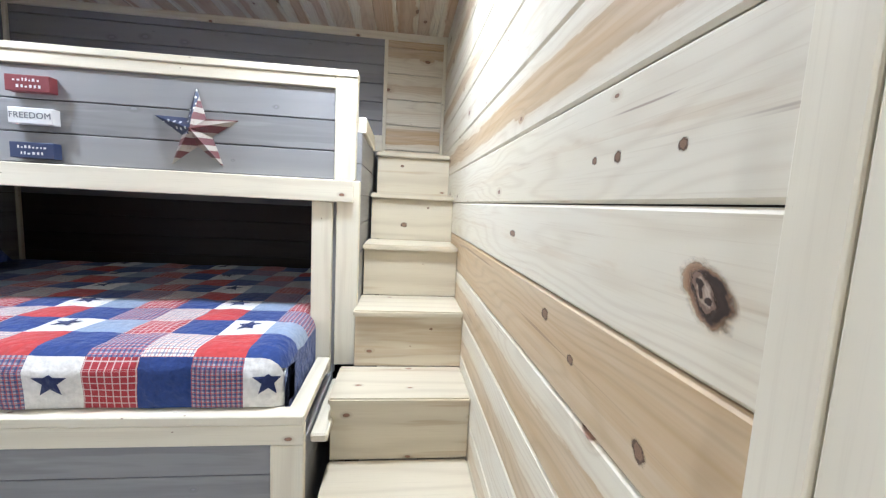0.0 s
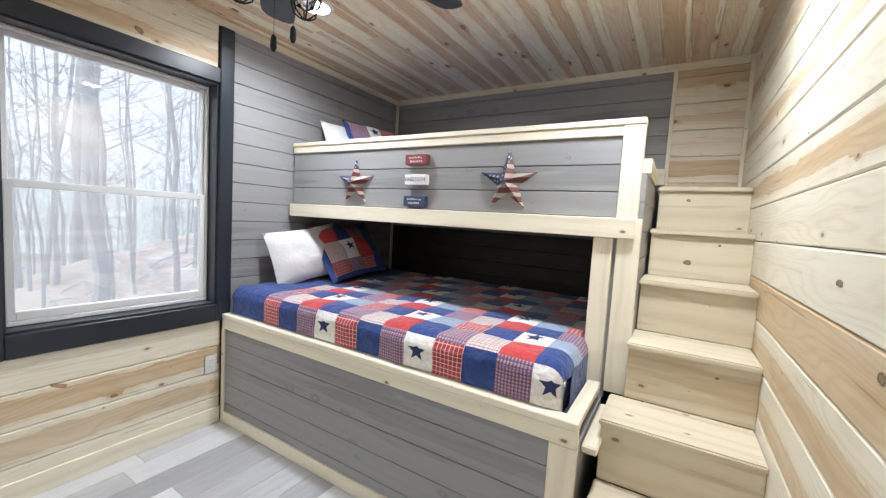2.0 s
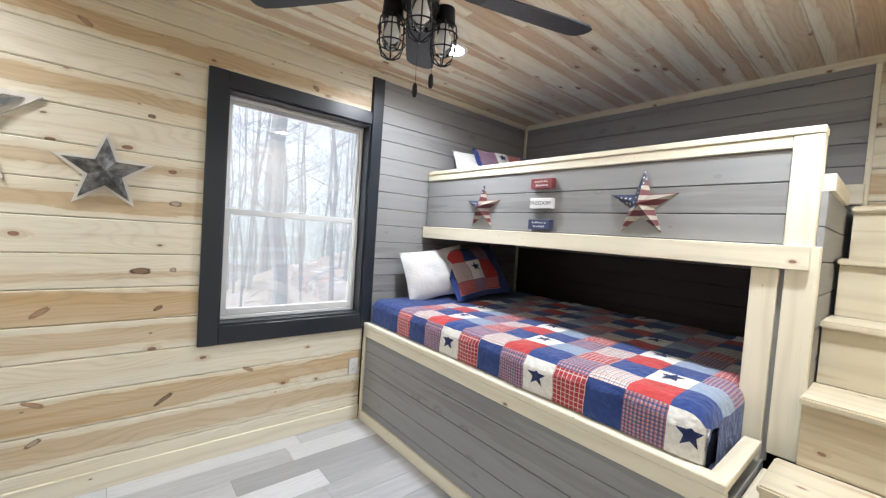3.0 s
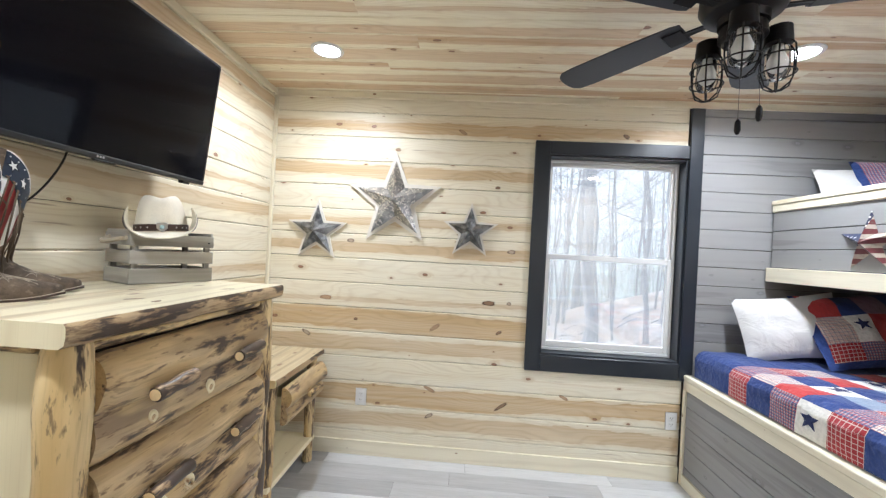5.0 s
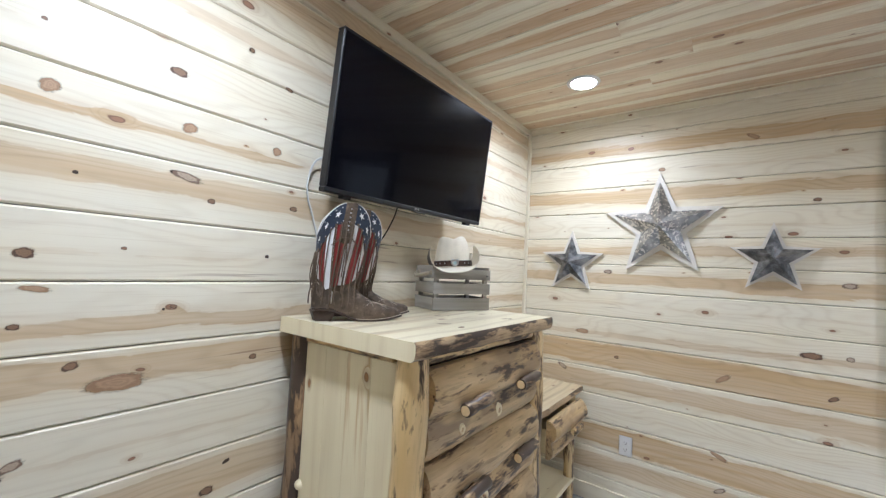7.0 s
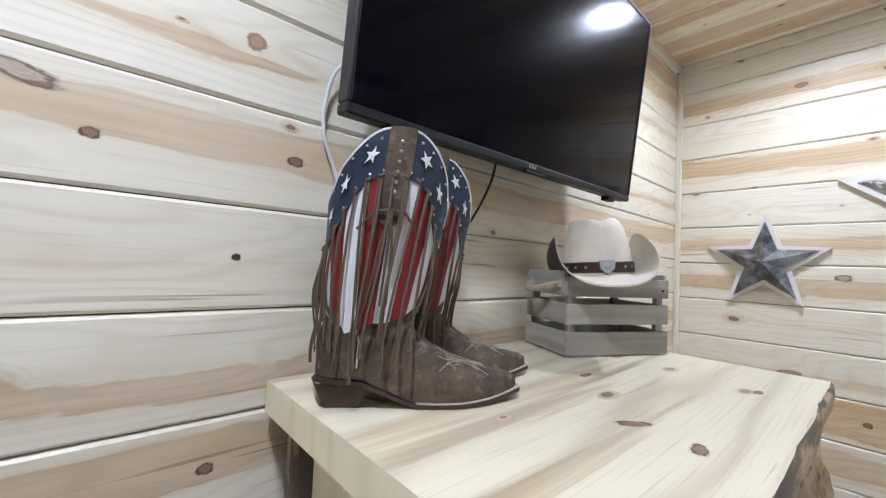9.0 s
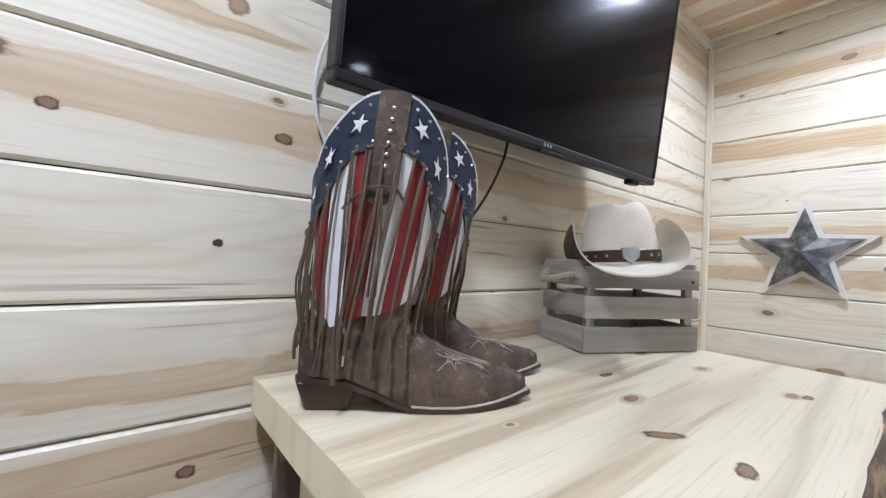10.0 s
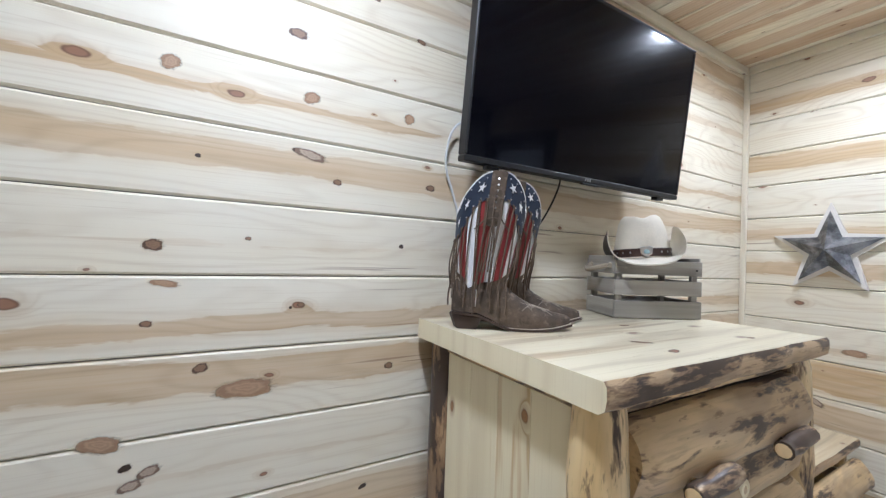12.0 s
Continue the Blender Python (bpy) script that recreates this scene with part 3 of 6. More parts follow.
# ceiling: tongue and groove boards along y, one mesh
cb = bmesh.new()
add_box(cb, W - 0.15, S - 0.15, H + 0.012, FAR + 0.12, N + 0.15, H + 0.1)
xs = grid_rows(W - 0.01, FAR + 0.01, CEIL_PITCH, CEIL_PHASE)
crnd = random.Random(5)
for x0, x1 in zip(xs, xs[1:]):
    ys, y = [S - 0.01], S - 0.01 + crnd.uniform(0.8, 3.2)
    while y < N - 0.4:
        ys.append(y)
        y += crnd.uniform(1.6, 3.0)
    ys.append(N + 0.01)
    for y0, y1 in zip(ys, ys[1:]):
        vs = [cb.verts.new(p) for p in ((x0 + 0.001, y0, H + 0.012), (x0 + 0.001, y0, H + 0.004), (x0 + 0.005, y0, H), (x1 - 0.005, y0, H), (x1 - 0.001, y0, H + 0.004), (x1 - 0.001, y0, H + 0.012))]
        ws = [cb.verts.new((v.co.x, y1 - 0.001, v.co.z)) for v in vs]
        for i in range(5):
            cb.faces.new((vs[i], vs[i + 1], ws[i + 1], ws[i]))
        cb.faces.new(vs)
        cb.faces.new(ws)
solid("ceiling", cb, ceil_pine, "tongue-and-groove knotty pine ceiling", "ceiling", "structure")

# boards on the walls: each row's heartwood band as (middle, width, depth), from the floor up
CLEAR = (0.0, 0.05, 0.25)
WEST_HEART = (CLEAR, (0.0, 0.50, 0.75), (0.1, 0.75, 1.0), CLEAR, (0.0, 0.55, 0.75), (0.0, 0.85, 1.0), (-0.3, 0.18, 0.6), CLEAR, (-0.1, 0.48, 0.9),
              (0.1, 0.34, 0.8), CLEAR, (0.2, 0.46, 1.0), CLEAR, (-0.15, 0.42, 1.0), (0.7, 0.2, 0.5))
SOUTH_HEART = (CLEAR, (0.0, 0.4, 0.7), (0.2, 0.5, 0.8), (0.0, 0.6, 0.8), (0.0, 0.3, 0.7), (0.0, 0.7, 0.75), CLEAR, (0.35, 0.42, 0.8), (-0.3, 0.26, 0.8), CLEAR,
               (0.2, 0.45, 0.8), (0.0, 0.15, 0.95), CLEAR, (0.3, 0.18, 0.5), (0.4, 0.45, 0.7), (-0.3, 0.4, 0.8))
EAST_HEART = (CLEAR, (0.0, 0.4, 0.6), CLEAR, (0.0, 0.3, 0.6), CLEAR, (-0.5, 0.5, 0.85), (-0.35, 0.7, 0.95), (-0.1, 1.4, 1.0), CLEAR, CLEAR, (-0.05, 0.45, 1.0), CLEAR,
              (0.1, 0.4, 0.9), CLEAR, (0.0, 0.5, 0.9), CLEAR)
wz = grid_rows(0.0, H, 0.165, 0.1605)
for k, (z0, z1) in enumerate(zip(wz, wz[1:])):
    end = 1.185 if z1 < WIN["z0"] else WIN["y0"] if z0 < WIN["z1"] - 0.03 else 1.15
    plank(wall_west, 1, W, 1, S, end, z0, z1, wall_pine[1], heart=WEST_HEART[k % 15])
gz = grid_rows(0.3, H, 0.1205, 1.265)
for z0, z1 in zip(gz, gz[1:]):
    plank(wall_west, 1, W, 1, 1.20, N, z0, z1, gray_pine[1], bev=0.002, gap=0.004)
# boards below 1.36 m take a far darker brown than the gray ones above
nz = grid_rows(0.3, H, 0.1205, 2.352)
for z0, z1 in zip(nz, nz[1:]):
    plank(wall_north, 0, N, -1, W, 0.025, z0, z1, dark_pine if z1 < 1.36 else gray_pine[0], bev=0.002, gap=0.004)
ez = grid_rows(0.0, H, 0.157, 1.338)
for k, (z0, z1) in enumerate(zip(ez, ez[1:])):
    plank(wall_east, 1, E, -1, CORNER + 0.001, N, z0, z1, wall_pine[1], heart=EAST_HEART[k % 16])
    plank(wall_east, 0, CORNER, -1, E + 0.016, FAR, z0, z1, wall_pine[0], heart=EAST_HEART[(k + 3) % 16])
    plank(wall_far, 1, FAR, -1, S, CORNER, z0, z1, wall_pine[1], heart=EAST_HEART[(k + 7) % 16])
hz_ = grid_rows(0.0, H, 0.168, 1.345)
for k, (z0, z1) in enumerate(zip(hz_, hz_[1:])):
    plank(wall_north, 0, N, -1, 0.025, E, z0, z1, wall_pine[0], heart=((0.0, 0.3, 0.5), (0.6, 0.5, 0.9), (0.1, 0.8, 1.0), CLEAR)[k % 4])
sz = grid_rows(0.0, H, 0.1628, 0.681)
for k, (z0, z1) in enumerate(zip(sz, sz[1:])):
    plank(wall_south, 0, S, 1, W, FAR, z0, z1, wall_pine[0], heart=SOUTH_HEART[k % 16])

# floor boards along y
frnd = random.Random(11)
FLOOR_MESH = {}
x = W - 0.03
while x < FAR:
    y = S - frnd.uniform(0.0, 0.9)
    while y < 1.2:
        ln = 0.915
        first = round(max(0.0, S - 0.01 - y), 3)
        if first not in FLOOR_MESH:
            FLOOR_MESH[first] = to_mesh("floor_plank", box(0.0006, first + 0.0006, -0.004, 0.1514, ln - 0.0006, 0.0, 0.0012), floor_vinyl)
        ob = new("floor_plank", FLOOR_MESH[first])
        ob.location = (x, y, 0)
        ob.parent = floor
        y += ln
    x += 0.152

# trim
T = trim_pine


def trim_piece(name, bm, axis, label="pale pine trim board"):
    return solid(name, bm, T[axis], label, "trim", "structure")


trim_piece("baseboard", box(W, S + 0.014, 0, W + 0.014, 1.18, 0.098, 0.003), 1, "pale pine baseboard along the floor")
trim_piece("baseboard", box(W, S, 0, FAR, S + 0.014, 0.098, 0.003), 0, "pale pine baseboard along the floor")
trim_piece("trim_corner", box(W, S, 0.098, W + 0.022, S + 0.022, H, 0.003), 2, "pale pine corner trim")
trim_piece("trim_corner", box(W, N - 0.022, 0.7, W + 0.022, N, H, 0.003), 2, "pale pine corner trim")
trim_piece("trim_corner", box(E - 0.022, N - 0.022, 1.6, E, N, H, 0.003), 2, "pale pine corner trim")
trim_piece("trim_upright", box(0.010, N - 0.014, 1.5, 0.034, N, H - 0.03, 0.002), 2, "pale pine upright trim between gray and pine boards")
trim_piece("trim_crown", box(W + 0.022, S, H - 0.042, FAR, S + 0.02, H, 0.004), 0, "pine trim under the ceiling")
trim_piece("trim_crown", box(W + 0.022, N - 0.02, H - 0.045, E - 0.022, N, H, 0.004), 0, "pine trim under the ceiling")
trim_piece("trim_crown", box(W, S + 0.022, H - 0.042, W + 0.02, N - 0.022, H, 0.004), 1, "pine trim under the ceiling")

# boards that dress the wall's outer corner
trim_piece("trim_corner", box(E - 0.018, CORNER + 0.0255, 0, E, CORNER + 0.068, H, 0.003), 2, "pale pine corner board")
trim_piece("trim_corner", box(E - 0.018, CORNER - 0.018, 0, E, CORNER + 0.024, H, 0.003), 2, "pale pine corner board")
trim_piece("trim_corner", box(E + 0.001, CORNER - 0.018, 0, E + 0.06, CORNER, H, 0.003), 2, "pale pine corner board")


KNOT_MESH = {}


def knot_disc(parent, m, rx, rz, seed, material=None):
    """A knot in a board: a thin oval inlay, a hair proud of the wood."""
    mt = material or knot_wood
    if mt.name not in KNOT_MESH:
        bm = bmesh.new()
        ctr = bm.verts.new((0, -0.0006, 0))
        ring = [bm.verts.new((math.cos(2 * math.pi * i / 20), -0.0004, math.sin(2 * math.pi * i / 20))) for i in range(20)]
        for i in range(20):
            bm.faces.new((ctr, ring[i], ring[(i + 1) % 20]))
        KNOT_MESH[mt.name] = to_mesh("knot", bm, mt)
    ob = new("knot", KNOT_MESH[mt.name])
    ob.parent = parent
    ob.matrix_local = m @ Matrix.Diagonal((rx * 1.4, 1, rz * 1.4, 1))
    return ob


SOUTH_KNOTS = ((-0.214, 2.058, 0.008, 0.007, 0, 0), (0.237, 1.91, 0.005, 0.004, 0, 0), (-0.024, 1.904, 0.020, 0.011, 0, 0), (-0.347, 1.984, 0.013, 0.006, 10, 0), (0.219, 1.767, 0.013, 0.016, 60, 3), (-0.060, 1.759, 0.012, 0.017, 70, 3),
               (-0.318, 1.762, 0.012, 0.013, 60, 3), (-0.063, 1.622, 0.034, 0.010, 12, 2), (-0.035, 1.627, 0.012, 0.005, 15, 1), (0.164, 1.584, 0.005, 0.004, 0, 1), (-0.130, 1.565, 0.010, 0.007, 0, 0), (-0.392, 1.582, 0.013, 0.008, 0, 0),
               (0.232, 1.393, 0.016, 0.011, 0, 0), (0.062, 1.415, 0.006, 0.004, 0, 0), (-0.309, 1.414, 0.006, 0.005, 0, 1), (0.210, 1.316, 0.022, 0.006, 8, 3), (-0.056, 1.265, 0.008, 0.005, 0, 0), (-0.033, 1.259, 0.003, 0.003, 0, 1),
               (0.237, 1.235, 0.010, 0.006, 0, 0), (-0.286, 1.097, 0.011, 0.008, 0, 0), (0.141, 1.137, 0.014, 0.009, -20, 0), (0.053, 1.083, 0.052, 0.018, 0, 3), (0.258, 0.956, 0.010, 0.006, -20, 1), (0.220, 0.941, 0.018, 0.009, -20, 2),
               (0.249, 0.919, 0.018, 0.009, -15, 2), (-0.227, 0.795, 0.010, 0.005, -20, 1), (-0.177, 0.728, 0.018, 0.011, 0, 0), (0.298, 1.009, 0.03, 0.014, 10, 3))
for k, (x, z, rx, rz, tl, look_) in enumerate(SOUTH_KNOTS):
    knot_disc(wall_south, pose(x, S + 0.0002 * look_, z, 0, tl, 180), rx, rz, k, (None, knot_dark, knot_pale, knot_stain)[look_])
for k, (y, z, rx, rz, tl) in enumerate(((-1.176, 1.042, 0.036, 0.013, 0), (-0.076, 1.066, 0.040, 0.015, 0), (0.057, 1.071, 0.013, 0.010, 0), (-0.425, 0.884, 0.034, 0.011, -35), (0.0, 0.875, 0.020, 0.009, -30), (-1.299, 0.796, 0.030, 0.011, 30),
                                        (-0.439, 0.47, 0.036, 0.010, 25), (0.039, 0.391, 0.045, 0.010, -35), (-0.434, 0.294, 0.027, 0.010, -30), (0.443, 0.48, 0.028, 0.009, 25), (-0.055, 1.834, 0.015, 0.009, 0), (-1.026, 1.435, 0.022, 0.011, 0), (-0.735, 2.061, 0.016, 0.010, 0),
                                        (0.757, 2.203, 0.020, 0.012, 30), (0.056, 1.413, 0.024, 0.012, 0), (-0.305, 2.194, 0.027, 0.009, 30), (-0.963, 0.907, 0.012, 0.009, 0))):
    knot_disc(wall_west, pose(W, y, z, 0, tl, 90), rx, rz, k + 40, (knot_stain, None, knot_pale)[k % 3])
for k, (y, z, rx, rz, tl) in enumerate(((0.976, 1.267, 0.020, 0.007, 0), (0.426, 1.396, 0.006, 0.006, 0), (0.735, 1.139, 0.014, 0.010, 0), (0.541, 1.397, 0.007, 0.007, 0), (0.60, 1.398, 0.006, 0.005, 0), (0.44, 1.07, 0.012, 0.009, 40), (0.62, 1.10, 0.010, 0.007, 0))):
    knot_disc(wall_east, pose(E, y, z, 0, tl, -90), rx, rz, k + 80)
# the big bark-ringed knot beside the stairs
for k, (dy, dz, rx, rz, lift, tl, mt) in enumerate(((0.0, 0.0, 0.030, 0.019, 0.0002, 38, knot_stain), (-0.005, -0.001, 0.024, 0.017, 0.0010, 45, knot_dark), (0.001, 0.001, 0.019, 0.009, 0.0018, 52, knot_pale),
                                                    (0.006, 0.009, 0.005, 0.003, 0.0026, 30, knot_dark), (0.004, 0.001, 0.006, 0.002, 0.0026, 70, knot_dark), (-0.006, -0.005, 0.004, 0.003, 0.0026, 10, knot_dark))):
    knot_disc(wall_east, pose(E - lift, 0.375 + dy, 1.261 + dz, 0, tl, -90), rx, rz, 90 + k, mt)

# ---- window ----
window = thing("window_1", pose(0, 0, 0), "white double-hung vinyl window in a black-painted wooden frame", "window", kind="structure")
y0, y1, z0, z1 = WIN["y0"], WIN["y1"], WIN["z0"], WIN["z1"]
C = 0.022
part("casing", box(W, y0 - 0.095, z0 - 0.105, W + C, y0 + 0.002, z1 + 0.085, 0.003), black_paint, window, "black-painted wooden casing board")
part("casing", box(W, y1 - 0.002, z0 - 0.105, W + C, y1 + 0.08, H - 0.044, 0.003), black_paint, window, "tall black-painted board that runs to the ceiling")
part("casing", box(W, y0 + 0.003, z1, W + C - 0.002, y1 - 0.003, z1 + 0.085, 0.003), black_paint, window, "black-painted wooden casing board")
part("casing", box(W, y0 + 0.003, z0 - 0.105, W + C - 0.002, y1 - 0.003, z0, 0.003), black_paint, window, "black-painted wooden casing board")
part("jamb", box(W - 0.155, y0 - 0.004, z0, W + 0.002, y0 + 0.012, z1, 0.001), black_paint, window, "black-painted reveal")
part("jamb", box(W - 0.155, y1 - 0.012, z0, W + 0.002, y1 + 0.004, z1, 0.001), black_paint, window, "black-painted reveal")
part("jamb", box(W - 0.155, y0 + 0.012, z1 - 0.012, W + 0.002, y1 - 0.012, z1 + 0.003, 0.001), black_paint, window, "black-painted reveal")
part("window_sill", box(W - 0.155, y0 + 0.012, z0 - 0.003, W + 0.002, y1 - 0.012, z0 + 0.012, 0.001), black_paint, window, "black-painted sill")


def ring_frame(x0, x1, ya, yb, za, zb, sy, top, bot, bev=0.003):
    """A rectangular frame of four bars, bevelled."""
    return merge(box(x0, ya, za, x1, ya + sy, zb, bev), box(x0, yb - sy, za, x1, yb, zb, bev),
                 box(x0, ya + sy, zb - top, x1, yb - sy, zb, bev), box(x0, ya + sy, za, x1, yb - sy, za + bot, bev))


gx = W - 0.10
fa, fb, ga, gb = y0 + 0.013, y1 - 0.013, z0 + 0.013, z1 - 0.013
part("window_frame", ring_frame(gx - 0.045, gx + 0.02, fa, fb, ga, gb, 0.014, 0.016, 0.022), white_vinyl, window, "white vinyl frame")
zm = 1.395
up = part("sash", ring_frame(gx - 0.03, gx - 0.008, fa + 0.015, fb - 0.015, zm - 0.012, gb - 0.017, 0.022, 0.024, 0.026), white_vinyl, window, "white vinyl upper sash")
lo = part("sash", ring_frame(gx - 0.006, gx + 0.016, fa + 0.015, fb - 0.015, ga + 0.023, zm + 0.022, 0.030, 0.034, 0.040), white_vinyl, window, "white vinyl lower sash")
# sheet over both sashes, added to lay haze on the view
part("insect_screen", box(gx - 0.042, fa + 0.014, ga + 0.02, gx - 0.0415, fb - 0.014, gb - 0.016), haze_veil, window, "pale translucent screen added outside the glass to haze the view")
p1 = part("pane", box(gx - 0.020, fa + 0.036, zm + 0.012, gx - 0.017, fb - 0.036, gb - 0.040), pane, up, "clear glass")
p2 = part("pane", box(gx + 0.004, fa + 0.044, ga + 0.062, gx + 0.007, fb - 0.044, zm - 0.013), pane, lo, "clear glass")
p1.visible_shadow = p2.visible_shadow = False
part("latch", merge(box(gx + 0.0, 0.66, zm + 0.023, gx + 0.016, 0.72, zm + 0.030, 0.002), box(gx + 0.004, 0.685, zm + 0.029, gx + 0.012, 0.73, zm + 0.036, 0.002)), white_vinyl, window)

# ---- built-in bunk bed ----
bunk = thing("bunk_bed", pose(0, 0, 0), "built-in pale pine bunk bed with gray-stained board panels", "bed")
F = 1.18
part("cap_rail", box(W + 0.02, F, 0.662, -0.10, F + 0.058, 0.692, 0.004), T[0], bunk, "pale pine board edge")
part("front_rail", box(W + 0.02, F + 0.004, 0.598, -0.10, F + 0.03, 0.6605, 0.003), T[0], bunk)
part("stile", box(-0.196, F + 0.002, 0.0, -0.10, F + 0.03, 0.597, 0.003), T[2], bunk)
part("stile", box(W + 0.016, F + 0.002, 0.0, W + 0.044, F + 0.03, 0.597, 0.003), T[2], bunk)
part("bottom_rail", box(W + 0.045, F + 0.002, 0.0, -0.197, F + 0.03, 0.072, 0.003), T[0], bunk)
fz = [0.073, 0.125, 0.25, 0.375, 0.50, 0.597]
for a, b in zip(fz, fz[1:]):
    part("board", box(W + 0.046, F + 0.012, a + 0.0018, -0.197, F + 0.026, b - 0.0018, 0.002), gray_pine[0], bunk, "gray-stained board")
part("backing", boxes((W + 0.046, F + 0.0265, 0.075, -0.197, F + 0.0295, 0.596)), gray_gap, bunk, "dark gaps between the boards")
part("end_panel", boxes((-0.135, F + 0.031, 0.0, -0.104, 1.69, 0.60)), gray_pine[1], bunk, "gray-stained end panel")
part("cap_rail", box(-0.158, F + 0.059, 0.655, -0.104, 1.64, 0.684, 0.003), T[1], bunk)
part("mattress_deck", boxes((W + 0.02, F + 0.06, 0.50, -0.16, N - 0.02, 0.53)), T[0], bunk)
# upper bunk front
U = 1.668
part("cap_rail", box(W + 0.02, U - 0.006, 1.796, -0.024, U + 0.072, 1.822, 0.003), T[0], bunk)
part("front_rail", box(W + 0.02, U, 1.752, -0.109, U + 0.028, 1.795, 0.003), T[0], bunk)
part("stile", box(-0.108, U - 0.002, 1.403, -0.026, U + 0.03, 1.795, 0.003), T[2], bunk)
part("bottom_rail", box(W + 0.02, U - 0.022, 1.316, -0.030, U + 0.03, 1.402, 0.003), T[0], bunk)
uz = [1.404, 1.515, 1.632, 1.751]
for a, b in zip(uz, uz[1:]):
    part("board", box(W + 0.02, U + 0.010, a + 0.0022, -0.109, U + 0.024, b - 0.0022, 0.002), gray_pine[0], bunk, "gray-stained board")
part("backing", boxes((W + 0.02, U + 0.0245, 1.404, -0.109, U + 0.0275, 1.75)), gray_gap, bunk, "dark gaps between the boards")
part("post", box(-0.193, U + 0.0, 0.54, -0.112, U + 0.088, 1.315, 0.003), T[2], bunk, "pale pine post")
part("post", box(-0.096, U - 0.002, 0.64, -0.006, U + 0.036, 1.402, 0.003), T[2], bunk, "pale pine post")
part("post", box(-0.054, U + 0.031, 1.403, -0.026, U + 0.07, 1.795, 0.003), T[2], bunk, "pale pine post")
part("board", box(-0.1115, U + 0.02, 0.60, -0.0965, U + 0.04, 1.315, 0.001), gray_pine[2], bunk, "gray-stained strip between the posts")
# deck in the dark backing colour: shade under the bunk put into it
part("deck", boxes((W + 0.02, U + 0.03, 1.33, -0.03, N - 0.02, 1.36)), dark_gap, bunk, "upper bunk deck, coloured dark for the shade beneath it")
ez2 = [0.62, 0.75, 0.87, 0.99, 1.11, 1.23, 1.35, 1.475, 1.60]
for a, b in zip(ez2, ez2[1:]):
    part("board", box(-0.026, U + 0.038, a + 0.0015, -0.006, N - 0.03, b - 0.0015, 0.002), gray_pine[1], bunk, "gray-stained board")
part("side_rail", box(-0.03, U + 0.076, 1.602, 0.006, 2.26, 1.665, 0.003), T[1], bunk)
part("ledger", box(-0.16, N - 0.06, 1.66, 0.02, N - 0.024, 1.765, 0.003), T[0], bunk)
part("side_shelf", box(-0.10, 1.26, 0.555, -0.046, 1.66, 0.585, 0.006), T[1], bunk, "small pine ledge beside the bed")

# ---- stairs ----
stairs = thing("staircase", pose(0, 0, 0), "steep pale pine staircase up to the top bunk", "stairs")
RISE, RUN = 0.2362, 0.247
lefts = {1: -0.06, 2: -0.06, 3: -0.06, 4: -0.012, 5: -0.006, 6: 0.004, 7: 0.012}
for n in range(1, 8):
    zt = 1.606 - RISE * (7 - n)
    yn = 2.325 - RUN * (7 - n)
    back = N - 0.002 if n == 7 else yn + RUN + 0.022
    xl = lefts[n]
    part("tread", box(xl - 0.0, yn, zt - 0.027, E - 0.001, back, zt, 0.006, 2), step_pine, stairs)
    riser = part("riser", box(xl + 0.006, yn + 0.022, zt - RISE + (0.0005 if n > 1 else 0.0), E - 0.001, yn + 0.04, zt - 0.0275, 0.001), step_pine, stairs)
    for kx, kz, kr in {6: ((0.177, 1.212, 0.015), (0.299, 1.305, 0.006)), 7: ((0.158, 1.533, 0.009),), 2: ((0.10, 0.30, 0.008),), 4: ((0.30, 0.82, 0.006),)}.get(n, ()):
        knot_disc(riser, pose(kx, yn + 0.022, kz), kr, kr * 0.75, n)
for a, b in ((0.0, 0.16), (0.161, 0.398)):
    y = 0.848 if a < 0.1 else 1.095
    part("side_panel", box(-0.052, y + 0.041, a, -0.032, 1.60, b, 0.001), step_pine, stairs)
part("side_panel", box(-0.052, 1.39, 0.399, -0.032, 1.66, 0.633, 0.001), step_pine, stairs)


# ---- bedding ----
def star_points(r, inner=0.40, turn=0.0):
    return [((r if i % 2 == 0 else r * inner) * math.sin(turn + math.pi * i / 5), (r if i % 2 == 0 else r * inner) * math.cos(turn + math.pi * i / 5)) for i in range(10)]


QX0, QX1, QY0, QY1, QTOP = -2.215, -0.165, 1.222, 2.775, 0.862


def quilt_at(u, v):
    """The quilt's surface: u along the bed, v from the front hem (0) over the edge and back."""
    drop, r = 0.165, 0.06
    x = u
    lump = 0.008 * noise.noise(Vector((u * 5, v * 5, 2))) + 0.005 * noise.noise(Vector((u * 14, v * 14, 4)))
    if v < drop - r * 0.6:
        y, z, out = QY0, QTOP - drop + v, Vector((0, -1, 0))
    elif v < drop + r * 0.6:
        a = (v - drop + r * 0.6) / (1.2 * r) * math.pi / 2
        y, z = QY0 + r * (1 - math.cos(a)), QTOP - r + r * math.sin(a) + 0.0
        out = Vector((0, -math.cos(a), math.sin(a)))
        z = min(z, QTOP)
    else:
        y, z, out = QY0 + r + (v - drop - 0.6 * r), QTOP, Vector((0, 0, 1))
    # the foot end rounds off and drops
    e = max(0.0, u - (QX1 - 0.075))
    if e > 0:
        a = min(1.0, e / 0.11) * math.pi / 2
        x = QX1 - 0.075 + 0.07 * math.sin(a)
        fall = 0.07 * (1 - math.cos(a)) + max(0.0, e - 0.11)
        if out.z > 0.5:
            z -= fall
        else:
            y += fall * 0.55
            z -= fall * 0.12
    p = Vector((x, y, z)) + out * lump
    return p, out


PATCH = 0.1455
